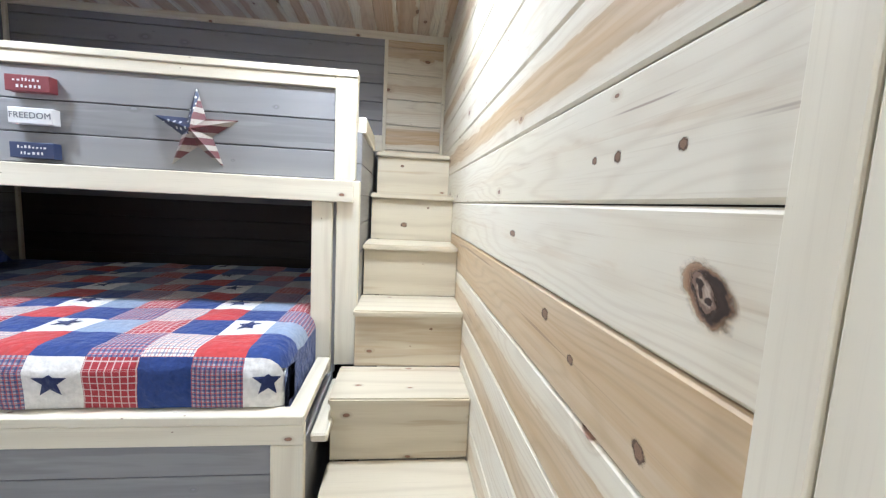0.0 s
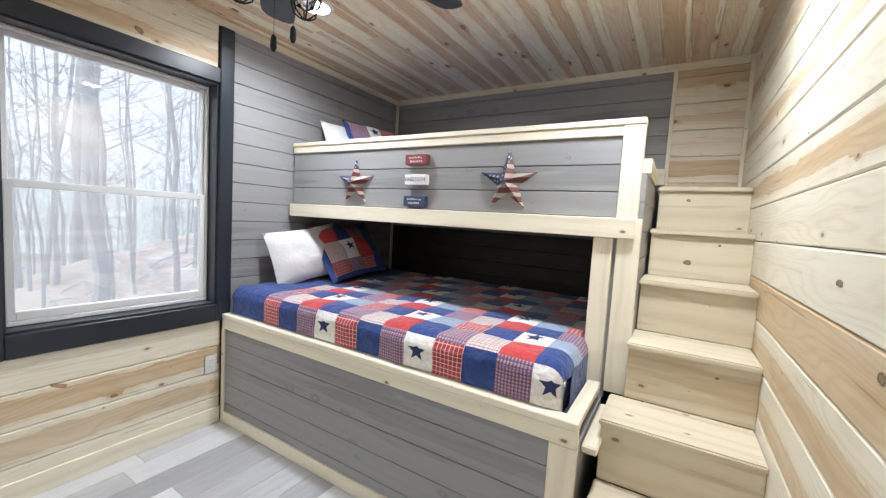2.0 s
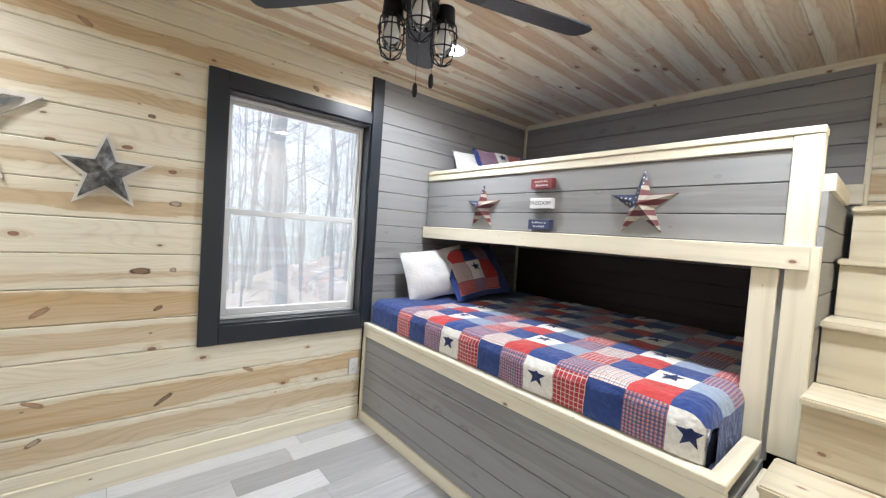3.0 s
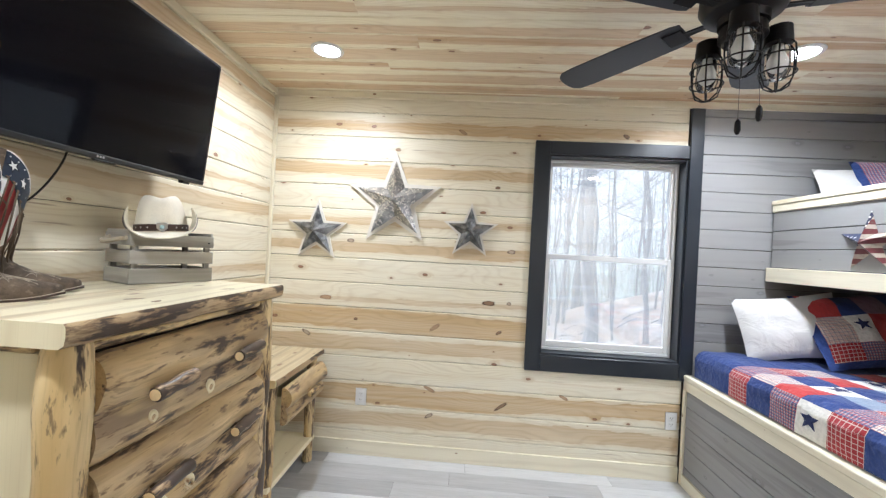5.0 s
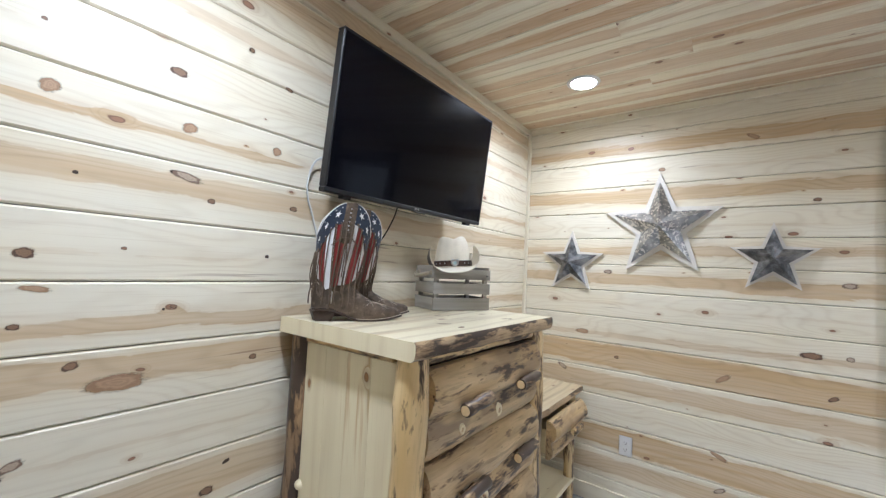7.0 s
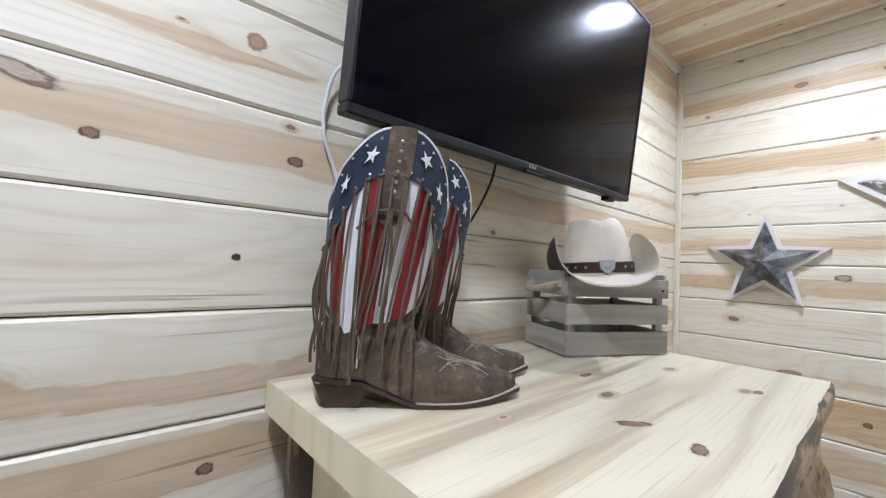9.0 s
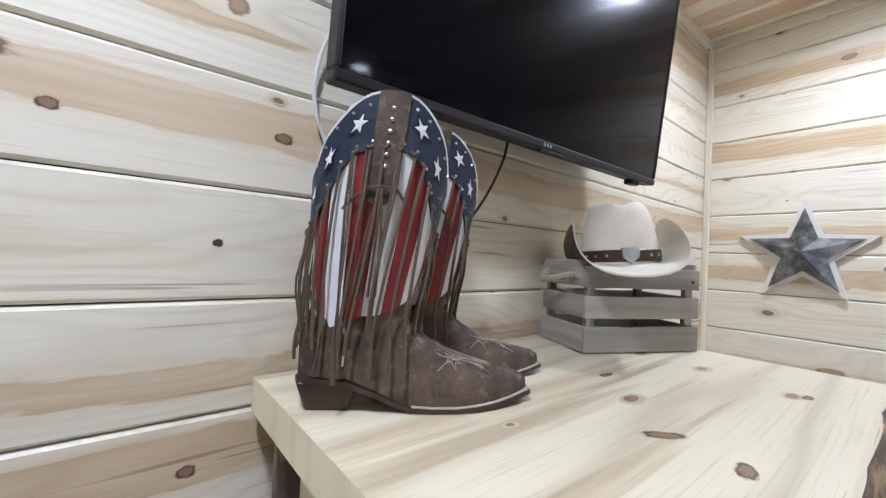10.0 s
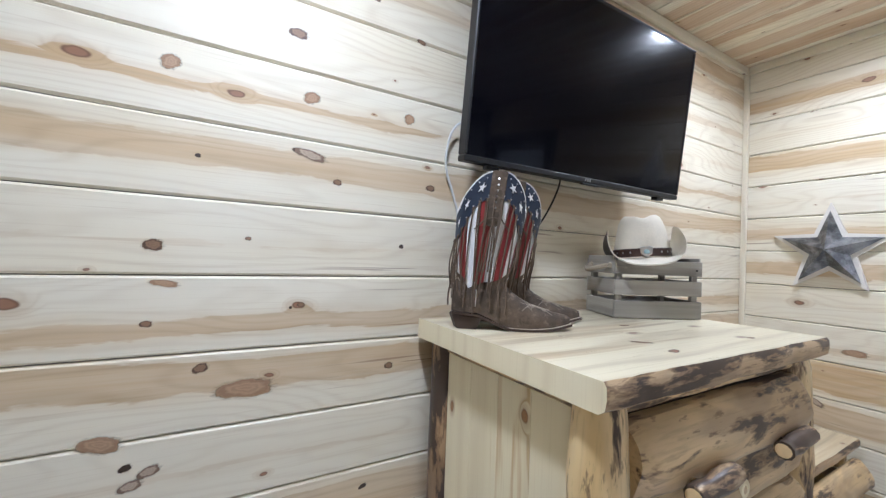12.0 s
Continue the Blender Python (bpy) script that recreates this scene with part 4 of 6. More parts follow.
ROWS_OF_QUILT = ["SRBN", "BNGD", "LRBS", "NGDB", "RBSL", "GDBN", "BSLR", "DBNG", "SLRB", "BNGD", "LRBS"]


def quilt_patch(quilt, u0, u1, v0, v1, material, star=False):
    n = 6
    bm = bmesh.new()
    uv = bm.loops.layers.uv.new("UVMap")
    g = []
    for j in range(n + 1):
        row = []
        for i in range(n + 1):
            fu, fv = i / n, j / n
            u, v = u0 + (u1 - u0) * fu, v0 + (v1 - v0) * fv
            p, out = quilt_at(u, v)
            puff = 0.006 * (max(0.0, math.sin(math.pi * fu) * math.sin(math.pi * fv)) ** 0.5)
            row.append((bm.verts.new(p + out * puff), (u, v)))
        g.append(row)
    for j in range(n):
        for i in range(n):
            q = (g[j][i], g[j][i + 1], g[j + 1][i + 1], g[j + 1][i])
            f = bm.faces.new([k[0] for k in q])
            f.smooth = True
            for loop, k in zip(f.loops, q):
                loop[uv].uv = k[1]
    ob = part("patch", bm, material, quilt)
    ob.data.polygons.foreach_set("use_smooth", [True] * len(ob.data.polygons))
    if star:
        uc, vc = (u0 + u1) / 2, (v0 + v1) / 2
        sb = bmesh.new()
        turn = 0.15 * noise.noise(Vector((uc * 9, vc * 9, 0)))
        pts = star_points(0.047, 0.42, turn)
        rings = []
        for k in (0.0, 0.5, 1.0):
            ring = []
            for a, b in (pts if k else [(0, 0)]):
                p, out = quilt_at(uc + a * k, vc + b * k)
                ring.append(sb.verts.new(p + out * (0.010 if k < 1 else 0.0085)))
            rings.append(ring)
        for i in range(10):
            j = (i + 1) % 10
            sb.faces.new((rings[0][0], rings[1][i], rings[1][j]))
            sb.faces.new((rings[1][i], rings[2][i], rings[2][j], rings[1][j]))
        part("star", sb, q_star, ob, "navy appliqued star")


mattress = thing("mattress", pose(-1.19, 2.0, 0.53), "white mattress under the patchwork quilt on the lower bunk", "mattress")
part("mattress_body", box(QX0 + 0.02 + 1.19, QY0 + 0.03 - 2.0, 0, QX1 - 0.03 + 1.19, QY1 - 2.0 + 0.02, QTOP - 0.04 - 0.53, 0.05, 3), white_cotton, mattress, smooth=True)

quilt = thing("patchwork_quilt", pose(0, 0, 0), "red, white and blue patchwork quilt with navy stars", "quilt")
first = -1.885
cols = 12
for j, row in enumerate(ROWS_OF_QUILT):
    v0 = 0.0 if j == 0 else 0.165 + (j - 1) * PATCH
    v1 = 0.165 if j == 0 else v0 + PATCH
    for i in range(cols):
        u0 = first + i * PATCH
        c = row[(i + 1) % 4]
        quilt_patch(quilt, u0, u0 + PATCH, v0, v1, QUILT[c], c == "S")
    quilt_patch(quilt, QX0 + 0.02, first, v0, v1, q_blue)
    quilt_patch(quilt, first + cols * PATCH, QX1 + 0.20, v0, v1, q_blue)


def pillow(name, w, h, d, label, patches=None, puff=1.0, seed=0):
    """A stuffed pillow standing on its long edge: x is its width, z its height, y its depth."""
    rnd = random.Random(seed)
    ob = thing(name, pose(0, 0, 0), label, "pillow")
    n, k = 20, 14
    mats = [white_cotton] if patches is None else [QUILT[c] for c in "SRBNGDL"]
    bm = bmesh.new()
    uv = bm.loops.layers.uv.new("UVMap")

    def at(i, j, s):
        a, b = i / n * 2 - 1, j / k * 2 - 1
        fat = max(0.0, (1 - abs(a) ** 2.2) * (1 - abs(b) ** 2.2)) ** 0.55
        pull = 1 - 0.05 * (1 - abs(a)) * abs(b) ** 3
        pz = b * h / 2 * pull * (1 - 0.035 * (1 - a * a)) + h / 2
        px = a * w / 2 * (1 - 0.04 * (1 - b * b))
        wr = 0.024 * noise.noise(Vector((px * 7 + seed, pz * 9, s))) + 0.010 * noise.noise(Vector((px * 20, pz * 16 + seed, s)))
        return Vector((px, s * (fat * d / 2 * puff + 0.004) + wr * fat * s, pz))
    for s in (-1, 1):
        g = [[bm.verts.new(at(i, j, s)) for i in range(n + 1)] for j in range(k + 1)]
        for j in range(k):
            for i in range(n):
                q = ((i, j), (i + 1, j), (i + 1, j + 1), (i, j + 1))
                f = bm.faces.new([g[b][a] for a, b in q])
                f.smooth = True
                for loop, (a, b) in zip(f.loops, q):
                    loop[uv].uv = (a / n * w, b / k * h)
                if patches:
                    if i < 1 or i >= n - 1 or j < 1:
                        c = "B"
                    else:
                        c = patches[min(len(patches) - 1, (k - 1 - j) * len(patches) // k)][min(3, (i - 1) * 4 // (n - 2))]
                    f.material_index = "SRBNGDL".index(c)
    bmesh.ops.remove_doubles(bm, verts=list(bm.verts), dist=0.0095)
    body = part("cover", bm, mats, ob, smooth=True)
    body.data.polygons.foreach_set("use_smooth", [True] * len(body.data.polygons))
    if patches:
        for r, row in enumerate(patches):
            for c, ch in enumerate(row):
                if ch == "S":
                    sb = bmesh.new()
                    cx = (1 + (c + 0.5) * (n - 2) / 4)
                    cz = k - (r + 0.5) * k / len(patches)
                    base = at(cx, cz, -1)
                    tan_x, tan_z = (at(cx + 1, cz, -1) - at(cx - 1, cz, -1)).normalized(), (at(cx, cz + 1, -1) - at(cx, cz - 1, -1)).normalized()
                    nor = tan_x.cross(tan_z)
                    if nor.y > 0:
                        nor = -nor
                    ctr = sb.verts.new(base + nor * 0.008)
                    vs = [sb.verts.new(base + tan_x * a + tan_z * b + nor * 0.006) for a, b in star_points(0.042, 0.42)]
                    for i in range(10):
                        sb.faces.new((ctr, vs[i], vs[(i + 1) % 10]))
                    part("star", sb, q_star, ob, "navy appliqued star")
    return ob


p_white = pillow("pillow", 0.54, 0.38, 0.17, "plump white pillow leaning on the gray wall", seed=3)
p_white.matrix_world = pose(-2.03, 1.71, QTOP + 0.015, -18, -9, 82)
p_sham = pillow("pillow_sham", 0.60, 0.46, 0.15, "patchwork pillow sham with a navy star on the lower bunk", ["DBNB", "GSDB", "RNRB"], seed=5)
p_sham.matrix_world = pose(-1.87, 2.03, QTOP + 0.03, -36, -5, 90)

upper_mattress = thing("mattress", pose(-1.13, 2.27, 1.36), "white mattress with a blue cover on the top bunk", "mattress")
part("mattress_body", box(-1.07, -0.55, 0, 1.05, 0.53, 0.30, 0.05, 3), q_blue, upper_mattress, "navy bedding", smooth=True)
u_white = pillow("pillow", 0.60, 0.36, 0.16, "plump white pillow on the top bunk", seed=8)
u_white.matrix_world = pose(-2.02, 2.14, 1.70, -25, 0, 82)
u_sham = pillow("pillow_sham", 0.60, 0.40, 0.14, "patchwork pillow sham with a navy star on the top bunk", ["NSRB", "RBDN"], seed=9)
u_sham.matrix_world = pose(-1.90, 2.27, 1.71, -28, 0, 78)


# ---- fixtures ----
for lx, ly, _w in LAMPS:
    t = thing("recessed_light", pose(lx, ly, H), "round white recessed ceiling light, switched on", "ceiling light", "ceiling lights")
    part("trim_ring", lathe([(0.078, -0.0005), (0.086, -0.002), (0.084, -0.006), (0.066, -0.009), (0.064, -0.004), (0.064, -0.0015)], 40), trim_ring, t, smooth=True)
    part("diffuser", lathe([(0.0635, -0.003), (0.0635, -0.0055), (0.02, -0.0075), (0.001, -0.0078)], 40), lamp_glow, t, "glowing white lens", smooth=True)

for oy, oz in ((-0.898, 0.388), (1.127, 0.384)):
    t = thing("wall_outlet", pose(W, oy, oz), "white double wall outlet on the pine planks", "outlet", "outlets")
    part("plate", box(0.0, -0.037, -0.058, 0.006, 0.037, 0.058, 0.003, 2), white_plate, t, smooth=True)
    for s in (-0.02, 0.02):
        k = part("socket", box(0.0062, -0.016, s - 0.014, 0.0085, 0.016, s + 0.014, 0.001), white_plate, t)
        part("slot", boxes((0.0086, -0.008, s - 0.002, 0.0089, -0.006, s + 0.007), (0.0086, 0.006, s - 0.002, 0.0089, 0.008, s + 0.007), (0.0086, -0.002, s - 0.010, 0.0089, 0.002, s - 0.006)), dark_gap, k)


# ---- wall stars ----
def star_solid(r, depth, rise=0.0, inner=0.42, top_scale=1.0):
    """A five-pointed star standing in the xz plane, its face towards -y; rise lifts its middle into ridges."""
    bm = bmesh.new()
    pts = star_points(r, inner)
    back = [bm.verts.new((a, 0, b)) for a, b in pts]
    front = [bm.verts.new((a * top_scale, -depth, b * top_scale)) for a, b in pts]
    for i in range(10):
        bm.faces.new((back[i], back[(i + 1) % 10], front[(i + 1) % 10], front[i]))
    bm.faces.new(back)
    ctr = bm.verts.new((0, -depth - rise, 0))
    for i in range(10):
        bm.faces.new((ctr, front[i], front[(i + 1) % 10]))
    return bm


def galvanized(name, punched):
    m, nt, b = mat_new(name, (0.32, 0.34, 0.35), 0.32, 1.0)
    vec, o, rnd = coords(nt)
    a = noise_of(nt, vec, 14.0, 5.0, 0.65)
    f = noise_of(nt, vec, 120.0, 2.0)
    col = blend(nt, span(nt, a, 0.35, 0.68), (0.26, 0.27, 0.285) if punched else (0.11, 0.115, 0.125), (0.55, 0.56, 0.58) if punched else (0.40, 0.41, 0.43))
    v = nt.nodes.new("ShaderNodeTexVoronoi")
    v.feature = "F1"
    v.inputs["Scale"].default_value = 46.0 if punched else 60.0
    nt.links.new(vec, v.inputs["Vector"])
    hole = span(nt, noise_of(nt, vec, 34.0, 0.5, 0.4, 1.6), 0.57, 0.60) if punched else span(nt, v.outputs["Distance"], 0.36, 0.27)
    col = blend(nt, calc(nt, "MULTIPLY", hole, 0.85 if punched else 0.12), col, (0.82, 0.80, 0.77) if punched else (0.3, 0.3, 0.3))
    nt.links.new(col, b.inputs["Base Color"])
    nt.links.new(calc(nt, "MULTIPLY_ADD", a, 0.3, 0.2), b.inputs["Roughness"])
    bump(nt, b, calc(nt, "SUBTRACT", f, calc(nt, "MULTIPLY", hole, 1.5)), 0.5, 0.003)
    return m


whitewash = plain("whitewashed_wood", (0.72, 0.68, 0.62), 0.7, vary=0.25, scale=60, relief=0.4)
galv, galv_punched = galvanized("galvanized_metal", False), galvanized("punched_galvanized_metal", True)
for sy, sz_, r, big, tilt in ((-1.258, 1.487, 0.212, False, 0.5), (-0.735, 1.716, 0.322, True, -1.0), (-0.222, 1.535, 0.19, False, 0.5)):
    t = thing("wall_star", pose(W + 0.001, sy, sz_, 0, tilt, 90), ("large " if big else "small ") + "galvanized metal star on a whitewashed wooden star" + (", punched with leaves" if big else ""), "wall star", "wall stars")
    part("backing", star_solid(r, 0.018, 0.0, 0.43), whitewash, t, "whitewashed wooden backing star")
    face = star_solid(r * 0.83, 0.004, r * 0.30, 0.40)
    for v in face.verts:
        v.co.y -= 0.0185
    part("metal_star", face, galv_punched if big else galv, t, "gray galvanized metal")


def flag_paint():
    m, nt, b = mat_new("flag_painted_tin", (0.4, 0.1, 0.1), 0.4)
    _, o, _r = coords(nt)
    vec = nt.nodes.new("ShaderNodeTexCoord").outputs["Object"]
    wav = noise_of(nt, vec, 9.0, 2.0)
    s = calc(nt, "FRACT", calc(nt, "DIVIDE", calc(nt, "ADD", o[2], calc(nt, "ADD", calc(nt, "MULTIPLY", o[0], -0.05), calc(nt, "MULTIPLY", wav, 0.016))), 0.046))
    col = blend(nt, calc(nt, "LESS_THAN", s, 0.56), (0.36, 0.32, 0.27), (0.10, 0.014, 0.018))
    blue = calc(nt, "MULTIPLY", calc(nt, "LESS_THAN", o[0], calc(nt, "MULTIPLY_ADD", o[2], 0.12, -0.006)), calc(nt, "MULTIPLY", calc(nt, "GREATER_THAN", o[2], -0.018), calc(nt, "LESS_THAN", o[2], 0.20)))
    v = nt.nodes.new("ShaderNodeTexVoronoi")
    v.voronoi_dimensions = "2D"
    v.inputs["Scale"].default_value = 42.0
    v.inputs["Randomness"].default_value = 0.35
    nt.links.new(xyz(nt, o[0], o[2], 0.0), v.inputs["Vector"])
    canton = blend(nt, span(nt, v.outputs["Distance"], 0.24, 0.16), (0.02, 0.03, 0.075), (0.6, 0.6, 0.58))
    col = blend(nt, blue, col, canton)
    n = noise_of(nt, vec, 60.0, 4.0)
    col = blend(nt, calc(nt, "MULTIPLY", span(nt, n, 0.52, 0.75), 0.5), col, (0.10, 0.07, 0.06))
    nt.links.new(col, b.inputs["Base Color"])
    bump(nt, b, n, 0.2, 0.001)
    return m


flag_tin = flag_paint()
for sx, sz_, r in ((-0.618, 1.556, 0.158), (-1.640, 1.548, 0.154)):
    t = thing("flag_star", pose(sx, U + 0.0095, sz_), "tin barn star painted with flag stripes and a starry corner", "wall star", "flag stars")
    part("tin_star", star_solid(r, 0.002, 0.055, 0.36), flag_tin, t)


def word_block(z, x, material, label, word=""):
    t = thing("word_block", pose(x, U + 0.0095, z), label, "sign", "word blocks")
    part("block", box(-0.072, -0.036, -0.028, 0.072, 0, 0.028, 0.002), material, t)
    if word:
        cu = bpy.data.curves.new("word", "FONT")
        cu.body, cu.size, cu.align_x, cu.align_y, cu.extrude, cu.space_character = word, 0.030, "CENTER", "CENTER", 0.0004, 1.05
        tmp = new("word", cu)
        bpy.context.view_layer.update()
        me = bpy.data.meshes.new_from_object(tmp.evaluated_get(bpy.context.evaluated_depsgraph_get()))
        bpy.data.objects.remove(tmp)
        me.materials.append(letter_gray)
        ob = new("lettering", me)
        ob.parent = t
        ob.matrix_local = pose(0, -0.0366, 0, 90)
        tagged(ob, "gray capital letters")
    else:
        rnd = random.Random(int(z * 1000))
        rows = []
        for line, zz in enumerate((0.011, -0.011)):
            x0 = -0.045 + 0.01 * line
            while x0 < 0.04:
                w = rnd.uniform(0.006, 0.012)
                rows.append((x0, -0.0369, zz - 0.005, x0 + w * 0.7, -0.0361, zz + 0.005 - rnd.choice((0, 0.004))))
                x0 += w + 0.004
        part("lettering", boxes(*rows), white_paint, t, "worn white lettering")


word_block(1.677, -1.163, red_paint, "small red painted wooden block with worn white lettering")
word_block(1.566, -1.160, white_paint, "small white wooden block lettered FREEDOM in gray", "FREEDOM")
word_block(1.446, -1.162, blue_paint, "small navy painted wooden block with worn white lettering")

# ---- ceiling fan ----
FX, FY = -0.935, 0.585
fan = thing("ceiling_fan", pose(FX, FY, H), "black ceiling fan with dark blades and three caged lamps", "ceiling fan")
part("canopy", lathe([(0.02, -0.09), (0.05, -0.075), (0.072, -0.02), (0.075, -0.001)], 28), black_metal, fan, smooth=True)
part("downrod", lathe([(0.013, -0.16), (0.013, -0.06)], 14), black_metal, fan, smooth=True)
part("motor", lathe([(0.03, -0.13), (0.085, -0.142), (0.118, -0.165), (0.122, -0.22), (0.105, -0.25), (0.07, -0.262), (0.068, -0.285), (0.03, -0.29)], 36), black_metal, fan, smooth=True)
part("light_fitter", lathe([(0.03, -0.286), (0.062, -0.291), (0.066, -0.325), (0.045, -0.345), (0.012, -0.35)], 28), black_metal, fan, smooth=True)
clear_glass, _gnt, _gb = mat_new("clear_glass", (1, 1, 1), 0.02)
_gb.inputs["Transmission Weight"].default_value, _gb.inputs["IOR"].default_value = 1.0, 1.3
bulb_glass = plain("lamp_bulb", (0.75, 0.74, 0.70), 0.15)
for k in range(5):
    a = radians(216 + 72 * k)
    m = pose(0, 0, -0.236, 0, 0, math.degrees(a))
    bm = bmesh.new()
    prof = [(0.17, 0.048), (0.20, 0.056), (0.40, 0.066), (0.60, 0.070), (0.665, 0.066), (0.69, 0.048), (0.70, 0.02)]
    lowv, topv = [], []
    tilt = math.tan(radians(11))
    for r, w in prof:
        for zz, rows in ((0.0, lowv), (0.006, topv)):
            rows.append([bm.verts.new((r, s * w, zz + s * w * tilt)) for s in (-1, 0, 1)])
    for rows in (lowv, topv):
        for p, q in zip(rows, rows[1:]):
            for i in range(2):
                bm.faces.new((p[i], p[i + 1], q[i + 1], q[i]))
    for i in range(len(prof) - 1):
        for s in (0, 2):
            bm.faces.new((lowv[i][s], lowv[i + 1][s], topv[i + 1][s], topv[i][s]))
    for i in (0, 1):
        bm.faces.new((lowv[0][i], lowv[0][i + 1], topv[0][i + 1], topv[0][i]))
        bm.faces.new((lowv[-1][i], lowv[-1][i + 1], topv[-1][i + 1], topv[-1][i]))
    b = part("blade", bm, blade_paint, fan, "dark charcoal fan blade")
    b.matrix_local = m
    arm = merge(box(0.10, -0.014, -0.006, 0.19, 0.014, 0.0, 0.002), box(0.17, -0.035, -0.007, 0.24, 0.035, -0.0005, 0.003))
    bmesh.ops.rotate(arm, verts=[v for v in arm.verts if v.co.x > 0.165], cent=(0.17, 0, 0), matrix=Matrix.Rotation(radians(11), 3, "X"))
    part("blade_arm", arm, black_metal, b)
for k in range(3):
    a = radians(207.5 + 120 * k)
    cx, cy = 0.105 * math.cos(a), 0.105 * math.sin(a)
    lamp_head = part("lamp_socket", lathe([(0.012, -0.285), (0.034, -0.292), (0.038, -0.345), (0.030, -0.35)], 20, (cx, cy)), black_metal, fan, smooth=True)
    part("arm", tube([(0.05 * math.cos(a), 0.05 * math.sin(a), -0.308), (cx * 0.7, cy * 0.7, -0.312), (cx, cy, -0.306)], 0.011, 10), black_metal, lamp_head, smooth=True)
    jar = part("glass_jar", lathe([(0.024, -0.35), (0.032, -0.365), (0.033, -0.43), (0.024, -0.452), (0.002, -0.458)], 20, (cx, cy)), clear_glass, lamp_head, "clear glass jar", smooth=True)
    jar.visible_shadow = False
    part("bulb", lathe([(0.010, -0.35), (0.012, -0.372), (0.021, -0.398), (0.020, -0.418), (0.010, -0.432), (0.001, -0.435)], 16, (cx, cy)), bulb_glass, lamp_head, "unlit frosted bulb", smooth=True)
    wires = []
    for j in range(6):
        b = a + 2 * math.pi * j / 6
        prof = [(0.036, -0.345), (0.046, -0.36), (0.049, -0.40), (0.047, -0.44), (0.036, -0.472), (0.012, -0.488), (0.0, -0.49)]
        wires.append(tube([(cx + r * math.cos(b), cy + r * math.sin(b), zz) for r, zz in prof], 0.0026, 6))
    for r, zz in ((0.0485, -0.385), (0.048, -0.435)):
        wires.append(tube([(cx + r * math.cos(2 * math.pi * j / 20), cy + r * math.sin(2 * math.pi * j / 20), zz) for j in range(21)], 0.0026, 6))
    for wire in wires:
        part("cage_wire", wire, black_metal, lamp_head, smooth=True)
for px, py, pz, col in ((-0.926, 0.578, 1.827, black_metal), (-0.874, 0.604, 1.852, black_metal)):
    dx, dy, dz = px - FX, py - FY, pz - H
    ch = part("pull_chain", tube([(dx * 0.8, dy * 0.8, -0.345), (dx, dy, dz + 0.03)], 0.0007, 6), black_metal, fan)
    part("pull_knob", lathe([(0.003, dz + 0.03), (0.008, dz + 0.022), (0.009, dz - 0.005), (0.005, dz - 0.016), (0.001, dz - 0.018)], 12, (dx, dy)), col, ch, smooth=True)

# ---- television ----
tv = thing("television", pose(-0.888, -1.4545, 1.638, -5.9, 0, -0.5), "black flat-screen television tilted on the pine wall", "television")
TW, TH = 0.956, 0.545
part("bezel", merge(box(-TW / 2, -0.035, 0, TW / 2, 0.0, 0.017, 0.003), box(-TW / 2, -0.035, TH - 0.009, TW / 2, 0.0, TH, 0.003),
                    box(-TW / 2, -0.035, 0.0175, -TW / 2 + 0.009, 0.0, TH - 0.0095, 0.003), box(TW / 2 - 0.009, -0.035, 0.0175, TW / 2, 0.0, TH - 0.0095, 0.003)), tv_plastic, tv, "glossy black bezel")
part("screen", box(-TW / 2 + 0.0095, -0.014, 0.0175, TW / 2 - 0.0095, -0.003, TH - 0.0095), tv_glass, tv, "dark reflecting screen, switched off")
part("back_housing", merge(box(-TW / 2 + 0.01, -0.045, 0.012, TW / 2 - 0.01, -0.036, TH - 0.01, 0.003), box(-0.38, -0.075, 0.03, 0.38, -0.046, 0.36, 0.01)), tv_plastic, tv)
part("sensor_bar", box(-0.04, -0.012, -0.006, 0.04, 0.001, 0.0, 0.002), tv_plastic, tv)
part("maker_mark", boxes((0.006, 0.0004, 0.005, 0.012, 0.001, 0.012), (0.016, 0.0004, 0.005, 0.022, 0.001, 0.012), (0.026, 0.0004, 0.005, 0.032, 0.001, 0.012)), steel, tv, "plain silver mark")
for fx in (-0.40, 0.36):
    part("foot_bracket", box(fx, -0.03, -0.012, fx + 0.04, -0.006, 0.0, 0.002), tv_plastic, tv)
mount = thing("wall_mount", pose(-0.89, S, 1.82), "black steel television wall mount", "wall mount")
part("plate", box(-0.20, 0.0, -0.10, 0.20, 0.012, 0.10, 0.003), black_metal, mount)
for fx in (-0.15, 0.12):
    part("arm", box(fx, 0.013, -0.12, fx + 0.03, 0.075, 0.05, 0.003), black_metal, mount)


def smooth_line(pts, n=6):
    out = []
    P = [Vector(p) for p in pts]
    P = [P[0] * 2 - P[1]] + P + [P[-1] * 2 - P[-2]]
    for i in range(1, len(P) - 2):
        for k in range(n):
            t = k / n
            a, b, c, d_ = P[i - 1], P[i], P[i + 1], P[i + 2]
            out.append(0.5 * ((2 * b) + (c - a) * t + (2 * a - 5 * b + 4 * c - d_) * t * t + (3 * b - a - 3 * c + d_) * t ** 3))
    out.append(P[-2])
    return out


solid("cable", tube(smooth_line([(-0.53, -1.552, 1.80), (-0.453, -1.575, 1.765), (-0.432, -1.586, 1.69), (-0.437, -1.588, 1.63), (-0.462, -1.59, 1.57), (-0.50, -1.59, 1.45), (-0.56, -1.592, 1.23)]), 0.0035, 8), cable_white, "white cable hanging from the television", "cable", smooth=True)
